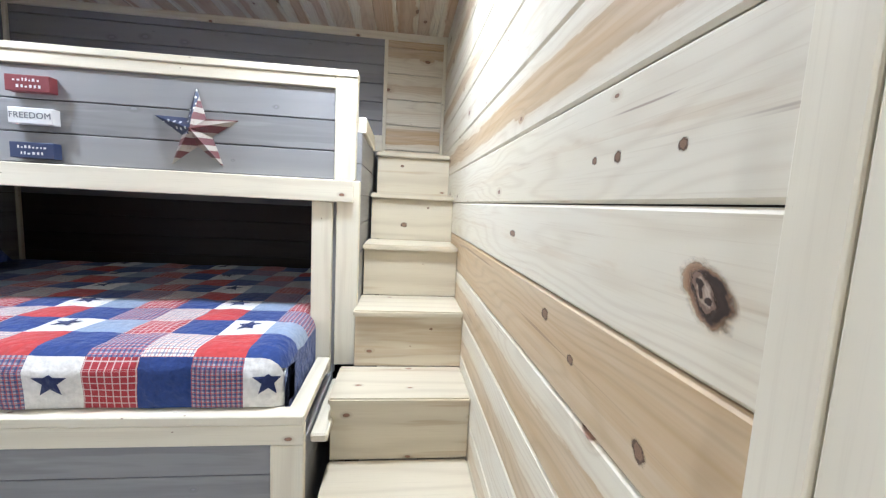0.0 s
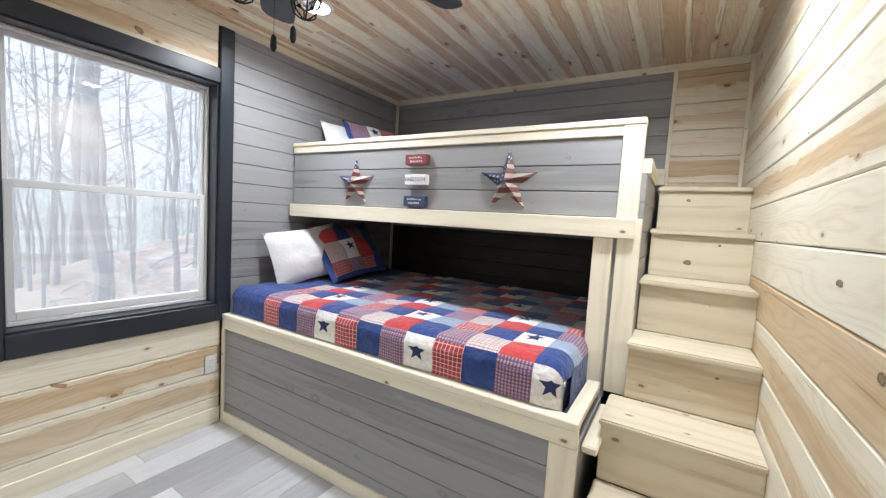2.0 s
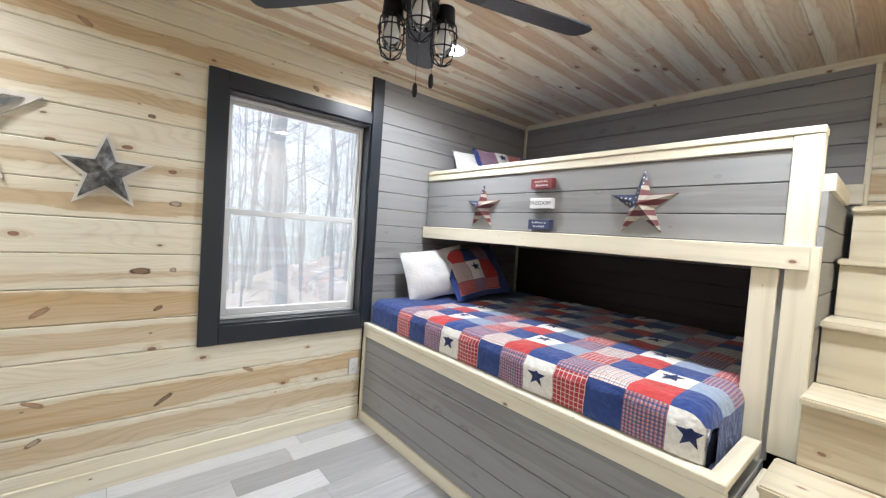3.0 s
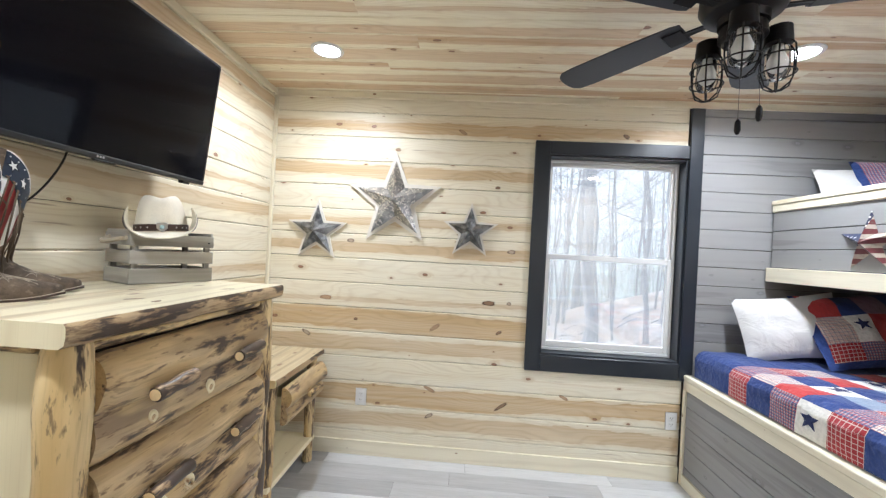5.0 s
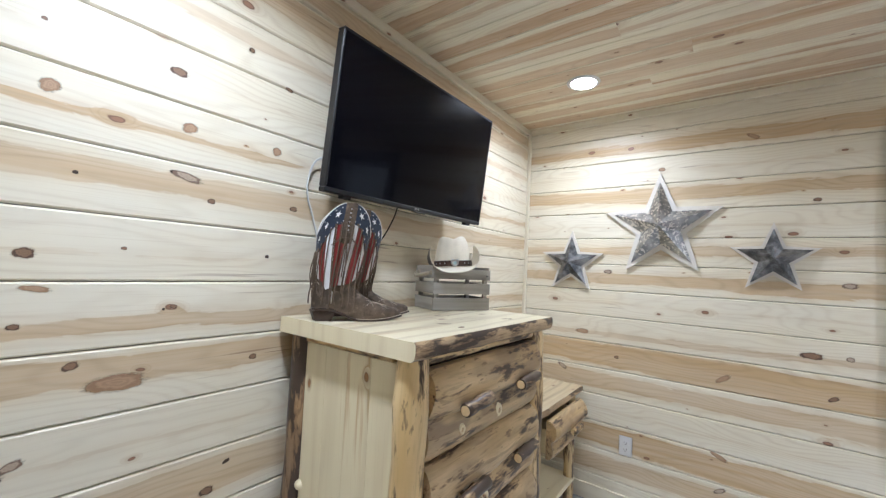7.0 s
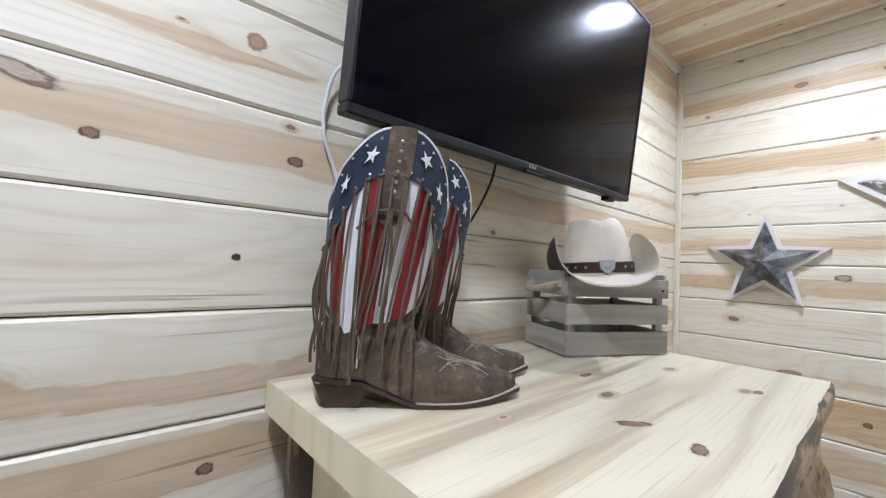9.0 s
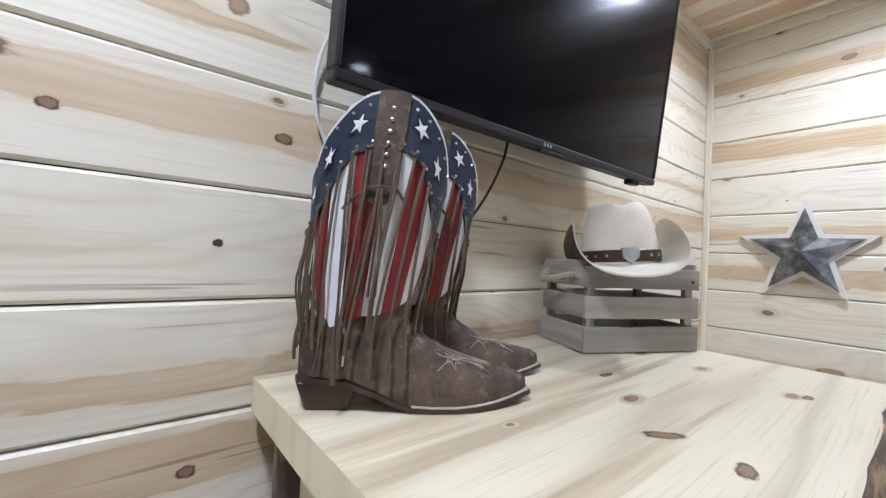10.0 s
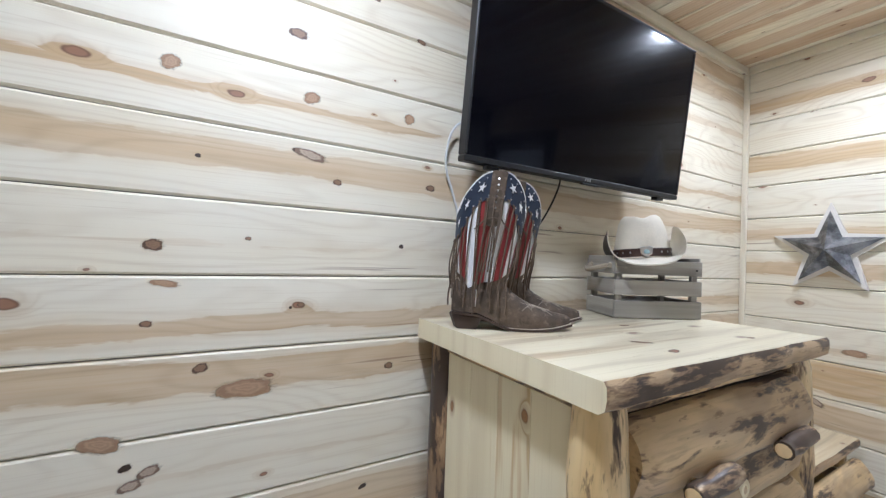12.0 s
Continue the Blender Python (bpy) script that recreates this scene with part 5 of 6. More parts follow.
solid("cable", tube(smooth_line([(-0.845, -1.54, 1.69), (-0.838, -1.545, 1.63), (-0.815, -1.565, 1.555), (-0.775, -1.58, 1.49), (-0.72, -1.59, 1.44), (-0.66, -1.592, 1.23)]), 0.003, 8), rubber_black, "black cable hanging from the television", "cable", smooth=True)


# ---- log dresser ----
def slab(x0, x1, y0, y1, z0, z1, seed, n=40):
    """A thick top whose front edge is a waney log edge; faces of that edge carry the bark."""
    bm = bmesh.new()
    rings = []
    for i in range(n + 1):
        x = x0 + (x1 - x0) * i / n
        wv = 0.007 * noise.noise(Vector((x * 5, seed, 0))) + 0.003 * noise.noise(Vector((x * 25, seed, 3)))
        dz = 0.004 * noise.noise(Vector((x * 11, seed, 9)))
        rings.append([bm.verts.new(p) for p in ((x, y0, z0), (x, y1 - 0.014 + wv, z0 + dz), (x, y1 - 0.003 + wv, z0 + 0.008), (x, y1 + wv, (z0 + z1) / 2 + dz), (x, y1 - 0.001 + wv, z1 - 0.007), (x, y1 - 0.006 + wv, z1), (x, y0, z1))])
    for a, b in zip(rings, rings[1:]):
        for k in range(7):
            f = bm.faces.new((a[k], a[(k + 1) % 7], b[(k + 1) % 7], b[k]))
            f.material_index = 1 if k in (1, 2, 3, 4) else 0
    for end in (rings[0], rings[-1]):
        bm.faces.new(end).material_index = 2
    return bm


def half_log_front(x0, x1, z0, z1, seed, n=26):
    """A drawer front split from logs: two rounded swells with a rough waist, flat behind (y=0), bulging to +y."""
    bm = bmesh.new()
    prof = []
    for k in range(17):
        s = k / 16
        if s < 0.42:
            a = s / 0.42
            d_ = 0.012 + 0.036 * math.sin(math.pi * min(1, a * 0.92 + 0.04)) ** 0.6
        else:
            a = (s - 0.42) / 0.58
            d_ = 0.012 + 0.054 * math.sin(math.pi * min(1, a * 0.94 + 0.03)) ** 0.6
        prof.append((s, d_))
    rings = []
    for i in range(n + 1):
        x = x0 + (x1 - x0) * i / n
        end = 0.85 if i in (0, n) else 1.0
        ring = [bm.verts.new((x, 0.0, z0))]
        for s, d_ in prof:
            wv = 0.006 * noise.noise(Vector((x * 9, s * 4, seed))) + 0.0035 * noise.noise(Vector((x * 30, s * 14, seed)))
            sway = 0.018 * noise.noise(Vector((x * 3.5, seed * 1.7, 0)))
            mid = 1 - abs(2 * s - 1)
            ring.append(bm.verts.new((x, d_ * end + wv, z0 + (z1 - z0) * s + sway * mid)))
        ring.append(bm.verts.new((x, 0.0, z1)))
        rings.append(ring)
    m = len(rings[0])
    for a, b in zip(rings, rings[1:]):
        for k in range(m):
            f = bm.faces.new((a[k], a[(k + 1) % m], b[(k + 1) % m], b[k]))
            f.material_index = 1 if 5 <= k <= 8 else 0
    bm.faces.new(rings[0])
    bm.faces.new(rings[-1])
    return bm


DX0, DX1, DY0, DY1, DZ = -1.242, -0.360, -1.578, -0.990, 1.222
dresser = thing("log_dresser", pose(0, 0, 0), "rustic aspen log dresser with bark-edged drawers", "dresser")
part("top", slab(DX0, DX1, DY0, DY1, DZ - 0.05, DZ, 4.0), [slab_pine, bark_edge, aspen[2]], dresser, "thick pale slab with a barked front edge", smooth=True)
slab_top = dresser.children[0]
for k, (kx, ky, rx, rz, tl) in enumerate(((-0.846, -1.299, 0.016, 0.006, 0), (-0.68, -1.144, 0.022, 0.008, -40), (-0.666, -1.066, 0.016, 0.008, 15), (-1.01, -1.071, 0.013, 0.006, 0))):
    knot_disc(slab_top, pose(kx, ky, DZ, -90, 0, tl), rx, rz, k + 120)
for i, (lx, ly) in enumerate(((DX1 - 0.062, DY1 - 0.062), (DX0 + 0.062, DY1 - 0.062), (DX1 - 0.05, DY0 + 0.055), (DX0 + 0.05, DY0 + 0.055))):
    part("leg", log((lx, ly, 0), (lx + (0.0 if i < 2 else -0.006), ly, DZ - 0.051), 0.047 if i < 2 else 0.036, i + 1, 14), bark[2] if i < 2 else dark_log, dresser, "peeled log post" if i < 2 else "dark log post with its bark on", smooth=True)
for k in range(4):
    y0_, y1_ = DY0 + 0.095 + k * 0.09975, DY0 + 0.095 + (k + 1) * 0.09975
    part("side_board", box(DX1 - 0.062, y0_ + 0.0002, 0.12, DX1 - 0.042, y1_ - 0.0002, DZ - 0.075, 0.0008), aspen[2], dresser)
part("side_board", box(DX0 + 0.042, DY0 + 0.09, 0.12, DX0 + 0.062, DY1 - 0.11, DZ - 0.075, 0.0015), aspen[2], dresser)
part("apron", box(DX1 - 0.064, DY0 + 0.09, DZ - 0.074, DX1 - 0.038, DY1 - 0.11, DZ - 0.051, 0.004), bark[1], dresser)
part("carcass", boxes((DX0 + 0.07, DY0 + 0.03, 0.10, DX1 - 0.07, DY1 - 0.075, DZ - 0.051)), dark_gap, dresser, "dark inside of the dresser")
part("top_rail", log((DX0 + 0.10, DY1 - 0.055, DZ - 0.066), (DX1 - 0.10, DY1 - 0.055, DZ - 0.066), 0.014, 21, 10), bark[0], dresser, smooth=True)
for k in range(4):
    z1_ = 1.132 - 0.251 * k
    z0_ = z1_ - 0.243
    dr = part("drawer", half_log_front(DX0 + 0.098, DX1 - 0.098, z0_, z1_, 3.0 + k * 2.3), [peeled_log, bark_seam], dresser, "drawer front of split bark-streaked logs", smooth=True)
    dr.matrix_local = pose(0, DY1 - 0.062, 0)
    for hx in (-0.635, -0.985):
        hz = z0_ + 0.128
        g = merge(log((hx + 0.068, 0.078, hz - 0.004), (hx - 0.068, 0.080, hz + 0.006), 0.019, k + int(-hx * 9), 10, 5), tube([(hx + 0.03, 0.02, hz), (hx + 0.03, 0.075, hz)], 0.010, 8), tube([(hx - 0.03, 0.02, hz), (hx - 0.03, 0.075, hz)], 0.010, 8))
        hd = part("handle", g, handle_log, dr, "short peeled branch handle", smooth=True)
        for sg, hy, hh in ((1, 0.078, hz - 0.004), (-1, 0.080, hz + 0.006)):
            part("sawn_end", lathe([(0.0150, 0.0), (0.0145, 0.0012), (0.006, 0.002), (0.0005, 0.0021)], 12), end_grain, hd, "pale sawn end").matrix_local = pose(hx + sg * 0.0682, hy, hh, 0, 90 * sg)
    for kx, kr in ((-0.60 - 0.05 * k, 0.018), (-0.82 + 0.07 * (k % 2), 0.022)):
        part("branch_stub", lathe([(kr * 1.25, 0.0), (kr, 0.014), (kr * 0.8, 0.019), (kr * 0.45, 0.0195), (kr * 0.35, 0.014), (0.001, 0.013)], 14), aspen[2], dr, "sawn knot", smooth=True).matrix_local = pose(kx, 0.032, z0_ + 0.055, -90)
for ly, lz in ((DY0 + 0.10, 0.70), (DY1 - 0.12, 0.62)):
    part("branch_stub", lathe([(0.017, 0), (0.013, 0.012), (0.007, 0.016), (0.001, 0.017)], 12), aspen[2], dresser, smooth=True).matrix_local = pose(DX1 - 0.045, ly, lz, 0, 90)

# ---- log nightstand ----
NX0, NX1, NY0, NY1, NZ = -2.175, -1.535, -1.575, -1.135, 0.713
night = thing("log_nightstand", pose(0, 0, 0), "rustic aspen log nightstand with its drawer ajar", "nightstand")
part("top", slab(NX0, NX1, NY0, NY1, NZ - 0.04, NZ, 8.0), [slab_pine, bark_edge, aspen[2]], night, smooth=True)
for i, (lx, ly) in enumerate(((NX0 + 0.05, NY1 - 0.06), (NX1 - 0.05, NY1 - 0.06), (NX0 + 0.05, NY0 + 0.05), (NX1 - 0.05, NY0 + 0.05))):
    part("leg", log((lx, ly, 0), (lx, ly, NZ - 0.041), 0.032, i + 31, 12), bark[2], night, smooth=True)
part("shelf", box(NX0 + 0.02, NY0 + 0.02, 0.135, NX1 - 0.02, NY1 - 0.03, 0.165, 0.004), aspen[0], night)
part("back_board", box(NX0 + 0.05, NY0 + 0.004, 0.17, NX1 - 0.05, NY0 + 0.016, NZ - 0.042, 0.001), aspen[0], night)
part("rail", log((NX0 + 0.06, NY0 + 0.06, 0.25), (NX1 - 0.06, NY0 + 0.06, 0.25), 0.022, 41, 10), bark[0], night, smooth=True)
part("drawer_case", boxes((NX0 + 0.06, NY0 + 0.03, 0.455, NX0 + 0.075, NY1 - 0.08, 0.665), (NX1 - 0.075, NY0 + 0.03, 0.455, NX1 - 0.06, NY1 - 0.08, 0.665), (NX0 + 0.076, NY0 + 0.03, 0.455, NX1 - 0.076, NY1 - 0.08, 0.467)), aspen[0], night)
nd = part("drawer", half_log_front(NX0 + 0.07, NX1 - 0.07, 0.462, 0.652, 15.5), [peeled_log, bark_seam], night, "split-log drawer front standing open", smooth=True)
nd.matrix_local = pose(0, NY1 - 0.008, 0)
part("drawer_box", boxes((NX0 + 0.09, -0.30, 0.48, NX0 + 0.102, -0.001, 0.60), (NX1 - 0.102, -0.30, 0.48, NX1 - 0.09, -0.001, 0.60), (NX0 + 0.103, -0.30, 0.475, NX1 - 0.103, -0.001, 0.485)), aspen[1], nd)
part("handle", merge(log((-1.93, 0.075, 0.555), (-1.79, 0.078, 0.56), 0.017, 55, 10, 5), tube([(-1.88, 0.02, 0.556), (-1.88, 0.07, 0.556)], 0.009, 8), tube([(-1.84, 0.02, 0.556), (-1.84, 0.07, 0.556)], 0.009, 8)), bark[0], nd, smooth=True)
# no hole here: a dark plate carries the slot's shade in its colour
part("cord_slot", box(-1.95, -1.405, NZ - 0.004, -1.85, -1.37, NZ + 0.0008, 0.0003), dark_gap, night, "dark plate laid on the top, coloured like a shaded slot")

# ---- crate and hat ----
crate = thing("wooden_crate", pose(-1.110, -1.421, DZ, 0, 0, 155.8), "small gray-washed slatted wooden crate with rope handles", "crate")
CL, CD = 0.146, 0.086
for zc0, zc1 in ((0.002, 0.056), (0.073, 0.120), (0.137, 0.182)):
    for s in (-1, 1):
        part("slat", box(-CL, s * CD - 0.004, zc0, CL, s * CD + 0.004, zc1, 0.0015), crate_wood[0], crate)
    for s in (-1, 1):
        part("slat", box(s * (CL - 0.004) - 0.004, -CD + 0.0045, zc0 + 0.001, s * (CL - 0.004) + 0.004, CD - 0.0045, zc1 + (0.012 if zc0 > 0.13 else 0), 0.0015), crate_wood[1], crate)
for sx in (-1, 1):
    for sy in (-1, 1):
        part("corner_post", box(sx * (CL - 0.020) - 0.010, sy * (CD - 0.011) - 0.0065, 0.003, sx * (CL - 0.020) + 0.010, sy * (CD - 0.011) + 0.0065, 0.178, 0.001), crate_wood[2], crate)
part("bottom", box(-CL + 0.01, -CD + 0.006, 0.003, CL - 0.01, CD - 0.006, 0.010, 0.001), crate_wood[0], crate)
rope_mat = plain("jute_rope", (0.42, 0.36, 0.27), 0.9, vary=0.3, scale=120, relief=0.5)
for s in (-1, 1):
    strands = []
    for ph in (0, 2.1, 4.2):
        pts = []
        for i in range(41):
            u = i / 40
            base = Vector((s * (CL + 0.008 + 0.034 * math.sin(math.pi * u)), -0.055 + 0.11 * u, 0.162 - 0.014 * math.sin(math.pi * u)))
            ang = u * 40 + ph
            pts.append(base + Vector((math.cos(ang) * 0.0042, 0, math.sin(ang) * 0.0042)))
        strands.append(tube(pts, 0.0044, 6))
    part("rope_handle", merge(*strands), rope_mat, crate, "twisted jute rope", smooth=True)
for ky in (-0.060, 0.060):
    part("knot", lathe([(0.002, 0.150), (0.012, 0.156), (0.013, 0.168), (0.003, 0.176)], 10, (-CL + 0.006, ky)), rope_mat, crate, smooth=True)
part("screw", lathe([(0.003, 0), (0.003, 0.002), (0.0005, 0.0026)], 10), black_metal, crate).matrix_local = pose(CL - 0.02, -CD - 0.004, 0.155, 90)

straw = plain("cream_straw", (0.72, 0.66, 0.54), 0.7, vary=0.25, scale=160, relief=0.6)
brim_dark = plain("dark_brim_underside", (0.035, 0.024, 0.018), 0.45, vary=0.5, scale=40)
hat_leather = plain("hatband_leather", (0.045, 0.022, 0.016), 0.4, vary=0.3)
hat = thing("cowboy_hat", pose(-1.087, -1.407, DZ + 0.186, 0, -4, 130), "cream straw cowboy hat with a dark leather band and silver buckle", "hat")


def brim_at(f, a, dz=0.0):
    s, c = math.sin(a), -math.cos(a)
    rx0, ry0, rx1, ry1 = 0.082, 0.102, 0.168, 0.188
    x, y = (rx0 + (rx1 - rx0) * f) * s, (ry0 + (ry1 - ry0) * f) * c
    side = abs(s) ** 3.0
    lift = 0.098 * side * f ** 1.7
    x *= 1 - 0.40 * side * f ** 2.2
    x -= math.copysign(dz * side * f, s)
    dip = -0.020 * (abs(c) ** 3) * f
    return Vector((x, y, lift + dip + dz))


bm = bmesh.new()
NB, NF = 48, 8
lay = []
for dz in (0.0, 0.004):
    lay.append([[bm.verts.new(brim_at(j / NF, 2 * math.pi * i / NB, dz)) for i in range(NB)] for j in range(NF + 1)])
for li, g in enumerate(lay):
    for j in range(NF):
        for i in range(NB):
            f = bm.faces.new((g[j][i], g[j][(i + 1) % NB], g[j + 1][(i + 1) % NB], g[j + 1][i]))
            f.material_index = 1 if li == 0 else 0
for i in range(NB):
    bm.faces.new((lay[0][NF][i], lay[0][NF][(i + 1) % NB], lay[1][NF][(i + 1) % NB], lay[1][NF][i]))
part("brim", bm, [straw, brim_dark], hat, "upturned brim, dark underneath", smooth=True)
bm = bmesh.new()
rings = []
for z, rx, ry in ((0.002, 0.084, 0.104), (0.03, 0.083, 0.103), (0.06, 0.078, 0.099), (0.09, 0.072, 0.093), (0.115, 0.066, 0.087), (0.132, 0.058, 0.079), (0.142, 0.047, 0.068), (0.144, 0.031, 0.049), (0.138, 0.014, 0.026), (0.136, 0.002, 0.006)):
    ring = []
    for i in range(NB):
        a = 2 * math.pi * i / NB
        s, c = math.sin(a), -math.cos(a)
        top = max(0.0, (z - 0.085) / 0.058)
        pinch = 1 - 0.34 * top * max(0.0, -c) ** 2
        x, y = rx * s * pinch, ry * c
        crease = -0.028 * top * math.exp(-(x / 0.022) ** 2) * (0.75 + 0.25 * (y / 0.09))
        dents = -0.010 * top * math.exp(-((abs(x) - 0.045) / 0.018) ** 2) * max(0.0, -c)
        ring.append(bm.verts.new((x, y, z + 0.002 + crease + dents)))
    rings.append(ring)
for a, b in zip(rings, rings[1:]):
    for i in range(NB):
        bm.faces.new((a[i], a[(i + 1) % NB], b[(i + 1) % NB], b[i]))
bm.faces.new(rings[-1])
part("crown", bm, straw, hat, smooth=True)
bm = bmesh.new()
rings = [[bm.verts.new(((rx) * math.sin(2 * math.pi * i / NB), -(ry) * math.cos(2 * math.pi * i / NB), z)) for i in range(NB)] for rx, ry, z in ((0.085, 0.105, 0.008), (0.0865, 0.1065, 0.010), (0.0862, 0.106, 0.031), (0.084, 0.104, 0.033))]
for a, b in zip(rings, rings[1:]):
    for i in range(NB):
        bm.faces.new((a[i], a[(i + 1) % NB], b[(i + 1) % NB], b[i]))
band = part("hat_band", bm, hat_leather, hat, "dark brown leather band", smooth=True)
sh = bmesh.new()
pts = [(-0.017, 0.014), (-0.008, 0.017), (0.0, 0.0155), (0.008, 0.017), (0.017, 0.014), (0.015, -0.004), (0.0, -0.017), (-0.015, -0.004)]
fr = [sh.verts.new((a, -0.111, 0.021 + b)) for a, b in pts]
bk = [sh.verts.new((a * 1.08, -0.1055, 0.021 + b * 1.08)) for a, b in pts]
sh.faces.new(fr)
for i in range(8):
    sh.faces.new((fr[i], fr[(i + 1) % 8], bk[(i + 1) % 8], bk[i]))
buckle = part("buckle", sh, steel, hat, "silver shield buckle")
part("stone", lathe([(0.008, 0), (0.0075, 0.002), (0.004, 0.0032), (0.0005, 0.0035)], 12), plain("turquoise", (0.35, 0.48, 0.52), 0.2), buckle, smooth=True).matrix_local = pose(0, -0.111, 0.022, 90)
for a in (-62, -46, -30, 30, 46, 62):
    r = radians(a)
    part("stud", lathe([(0.0035, 0), (0.003, 0.0015), (0.0005, 0.0022)], 8), steel, band).matrix_local = pose(0.086 * math.sin(r), -0.106 * math.cos(r), 0.021, 90, 0, a)


# ---- cowboy boots ----


def suede():
    m, nt, b = mat_new("brown_suede", (0.08, 0.055, 0.036), 0.8)
    vec, _, _r = coords(nt)
    big = noise_of(nt, vec, 16.0, 3.0, 0.6)
    mid = noise_of(nt, vec, 60.0, 4.0, 0.65)
    fine = noise_of(nt, vec, 420.0, 2.0, 0.5)
    col = blend(nt, span(nt, big, 0.35, 0.65), (0.055, 0.038, 0.024), (0.112, 0.079, 0.050))
    col = blend(nt, calc(nt, "MULTIPLY", span(nt, mid, 0.52, 0.70), 0.7), col, (0.20, 0.15, 0.105))
    col = blend(nt, calc(nt, "MULTIPLY", span(nt, mid, 0.45, 0.30), 0.6), col, (0.035, 0.024, 0.016))
    nt.links.new(col, b.inputs["Base Color"])
    bump(nt, b, calc(nt, "ADD", mid, calc(nt, "MULTIPLY", fine, 0.6)), 0.45, 0.0025)
    return m


boot_brown = suede()
boot_sole = plain("dark_sole", (0.045, 0.026, 0.018), 0.5, vary=0.3)
boot_blue = plain("navy_leather", (0.022, 0.032, 0.056), 0.42, vary=0.4, scale=40)
boot_edge = plain("dark_navy_leather", (0.010, 0.014, 0.026), 0.5, vary=0.4, scale=60)
boot_red = plain("red_leather", (0.225, 0.024, 0.024), 0.38, vary=0.3)
boot_white = plain("white_leather", (0.80, 0.79, 0.78), 0.4, vary=0.12)
boot_thread = plain("pale_stitching", (0.42, 0.36, 0.28), 0.7)
fringe_mat = plain("brown_fringe", (0.105, 0.072, 0.045), 0.6, vary=0.5, scale=60)

SHAFT_LOW, SHAFT_TOP = 0.105, 0.374


def shaft_at(a, s, out=0.0):
    """A point of the boot's shaft: a is the angle from the toe's side, s runs from ankle to rim."""
    c, w = math.cos(a), math.sin(a)
    rim = SHAFT_TOP - 0.105 * abs(c) ** 2.6
    z = SHAFT_LOW + (rim - SHAFT_LOW) * s
    h = max(0.0, (z - SHAFT_LOW) / (SHAFT_TOP - SHAFT_LOW))
    half_x = 0.058 + 0.032 * min(1.0, h * 1.25) ** 0.9
    half_y = 0.037 + 0.013 * h
    cx = 0.070 + 0.030 * h
    wr = 0.003 * noise.noise(Vector((a * 2.2, z * 22, 1.3)))
    return Vector((cx + (half_x + out + wr) * c, (half_y + out + wr) * w, z))


def shaft_strip(a0, a1, s0, s1, na, ns, out, thick=0.0022):
    bm = bmesh.new()
    lay = []
    for o in (out, out - thick):
        lay.append([[bm.verts.new(shaft_at(a0 + (a1 - a0) * i / na, (s0(a0 + (a1 - a0) * i / na) * (1 - j / ns) + s1(a0 + (a1 - a0) * i / na) * j / ns), o)) for i in range(na + 1)] for j in range(ns + 1)])
    for g in lay:
        for j in range(ns):
            for i in range(na):
                bm.faces.new((g[j][i], g[j][i + 1], g[j + 1][i + 1], g[j + 1][i]))
    for j in (0, ns):
        for i in range(na):
            bm.faces.new((lay[0][j][i], lay[0][j][i + 1], lay[1][j][i + 1], lay[1][j][i]))
    for i in (0, na):
        for j in range(ns):
            bm.faces.new((lay[0][j][i], lay[0][j + 1][i], lay[1][j + 1][i], lay[1][j][i]))
    return bm


def yoke_low(a):
    return 0.775 - 0.17 * abs(math.cos(a)) ** 1.6 + 0.02 * math.cos(6 * a)


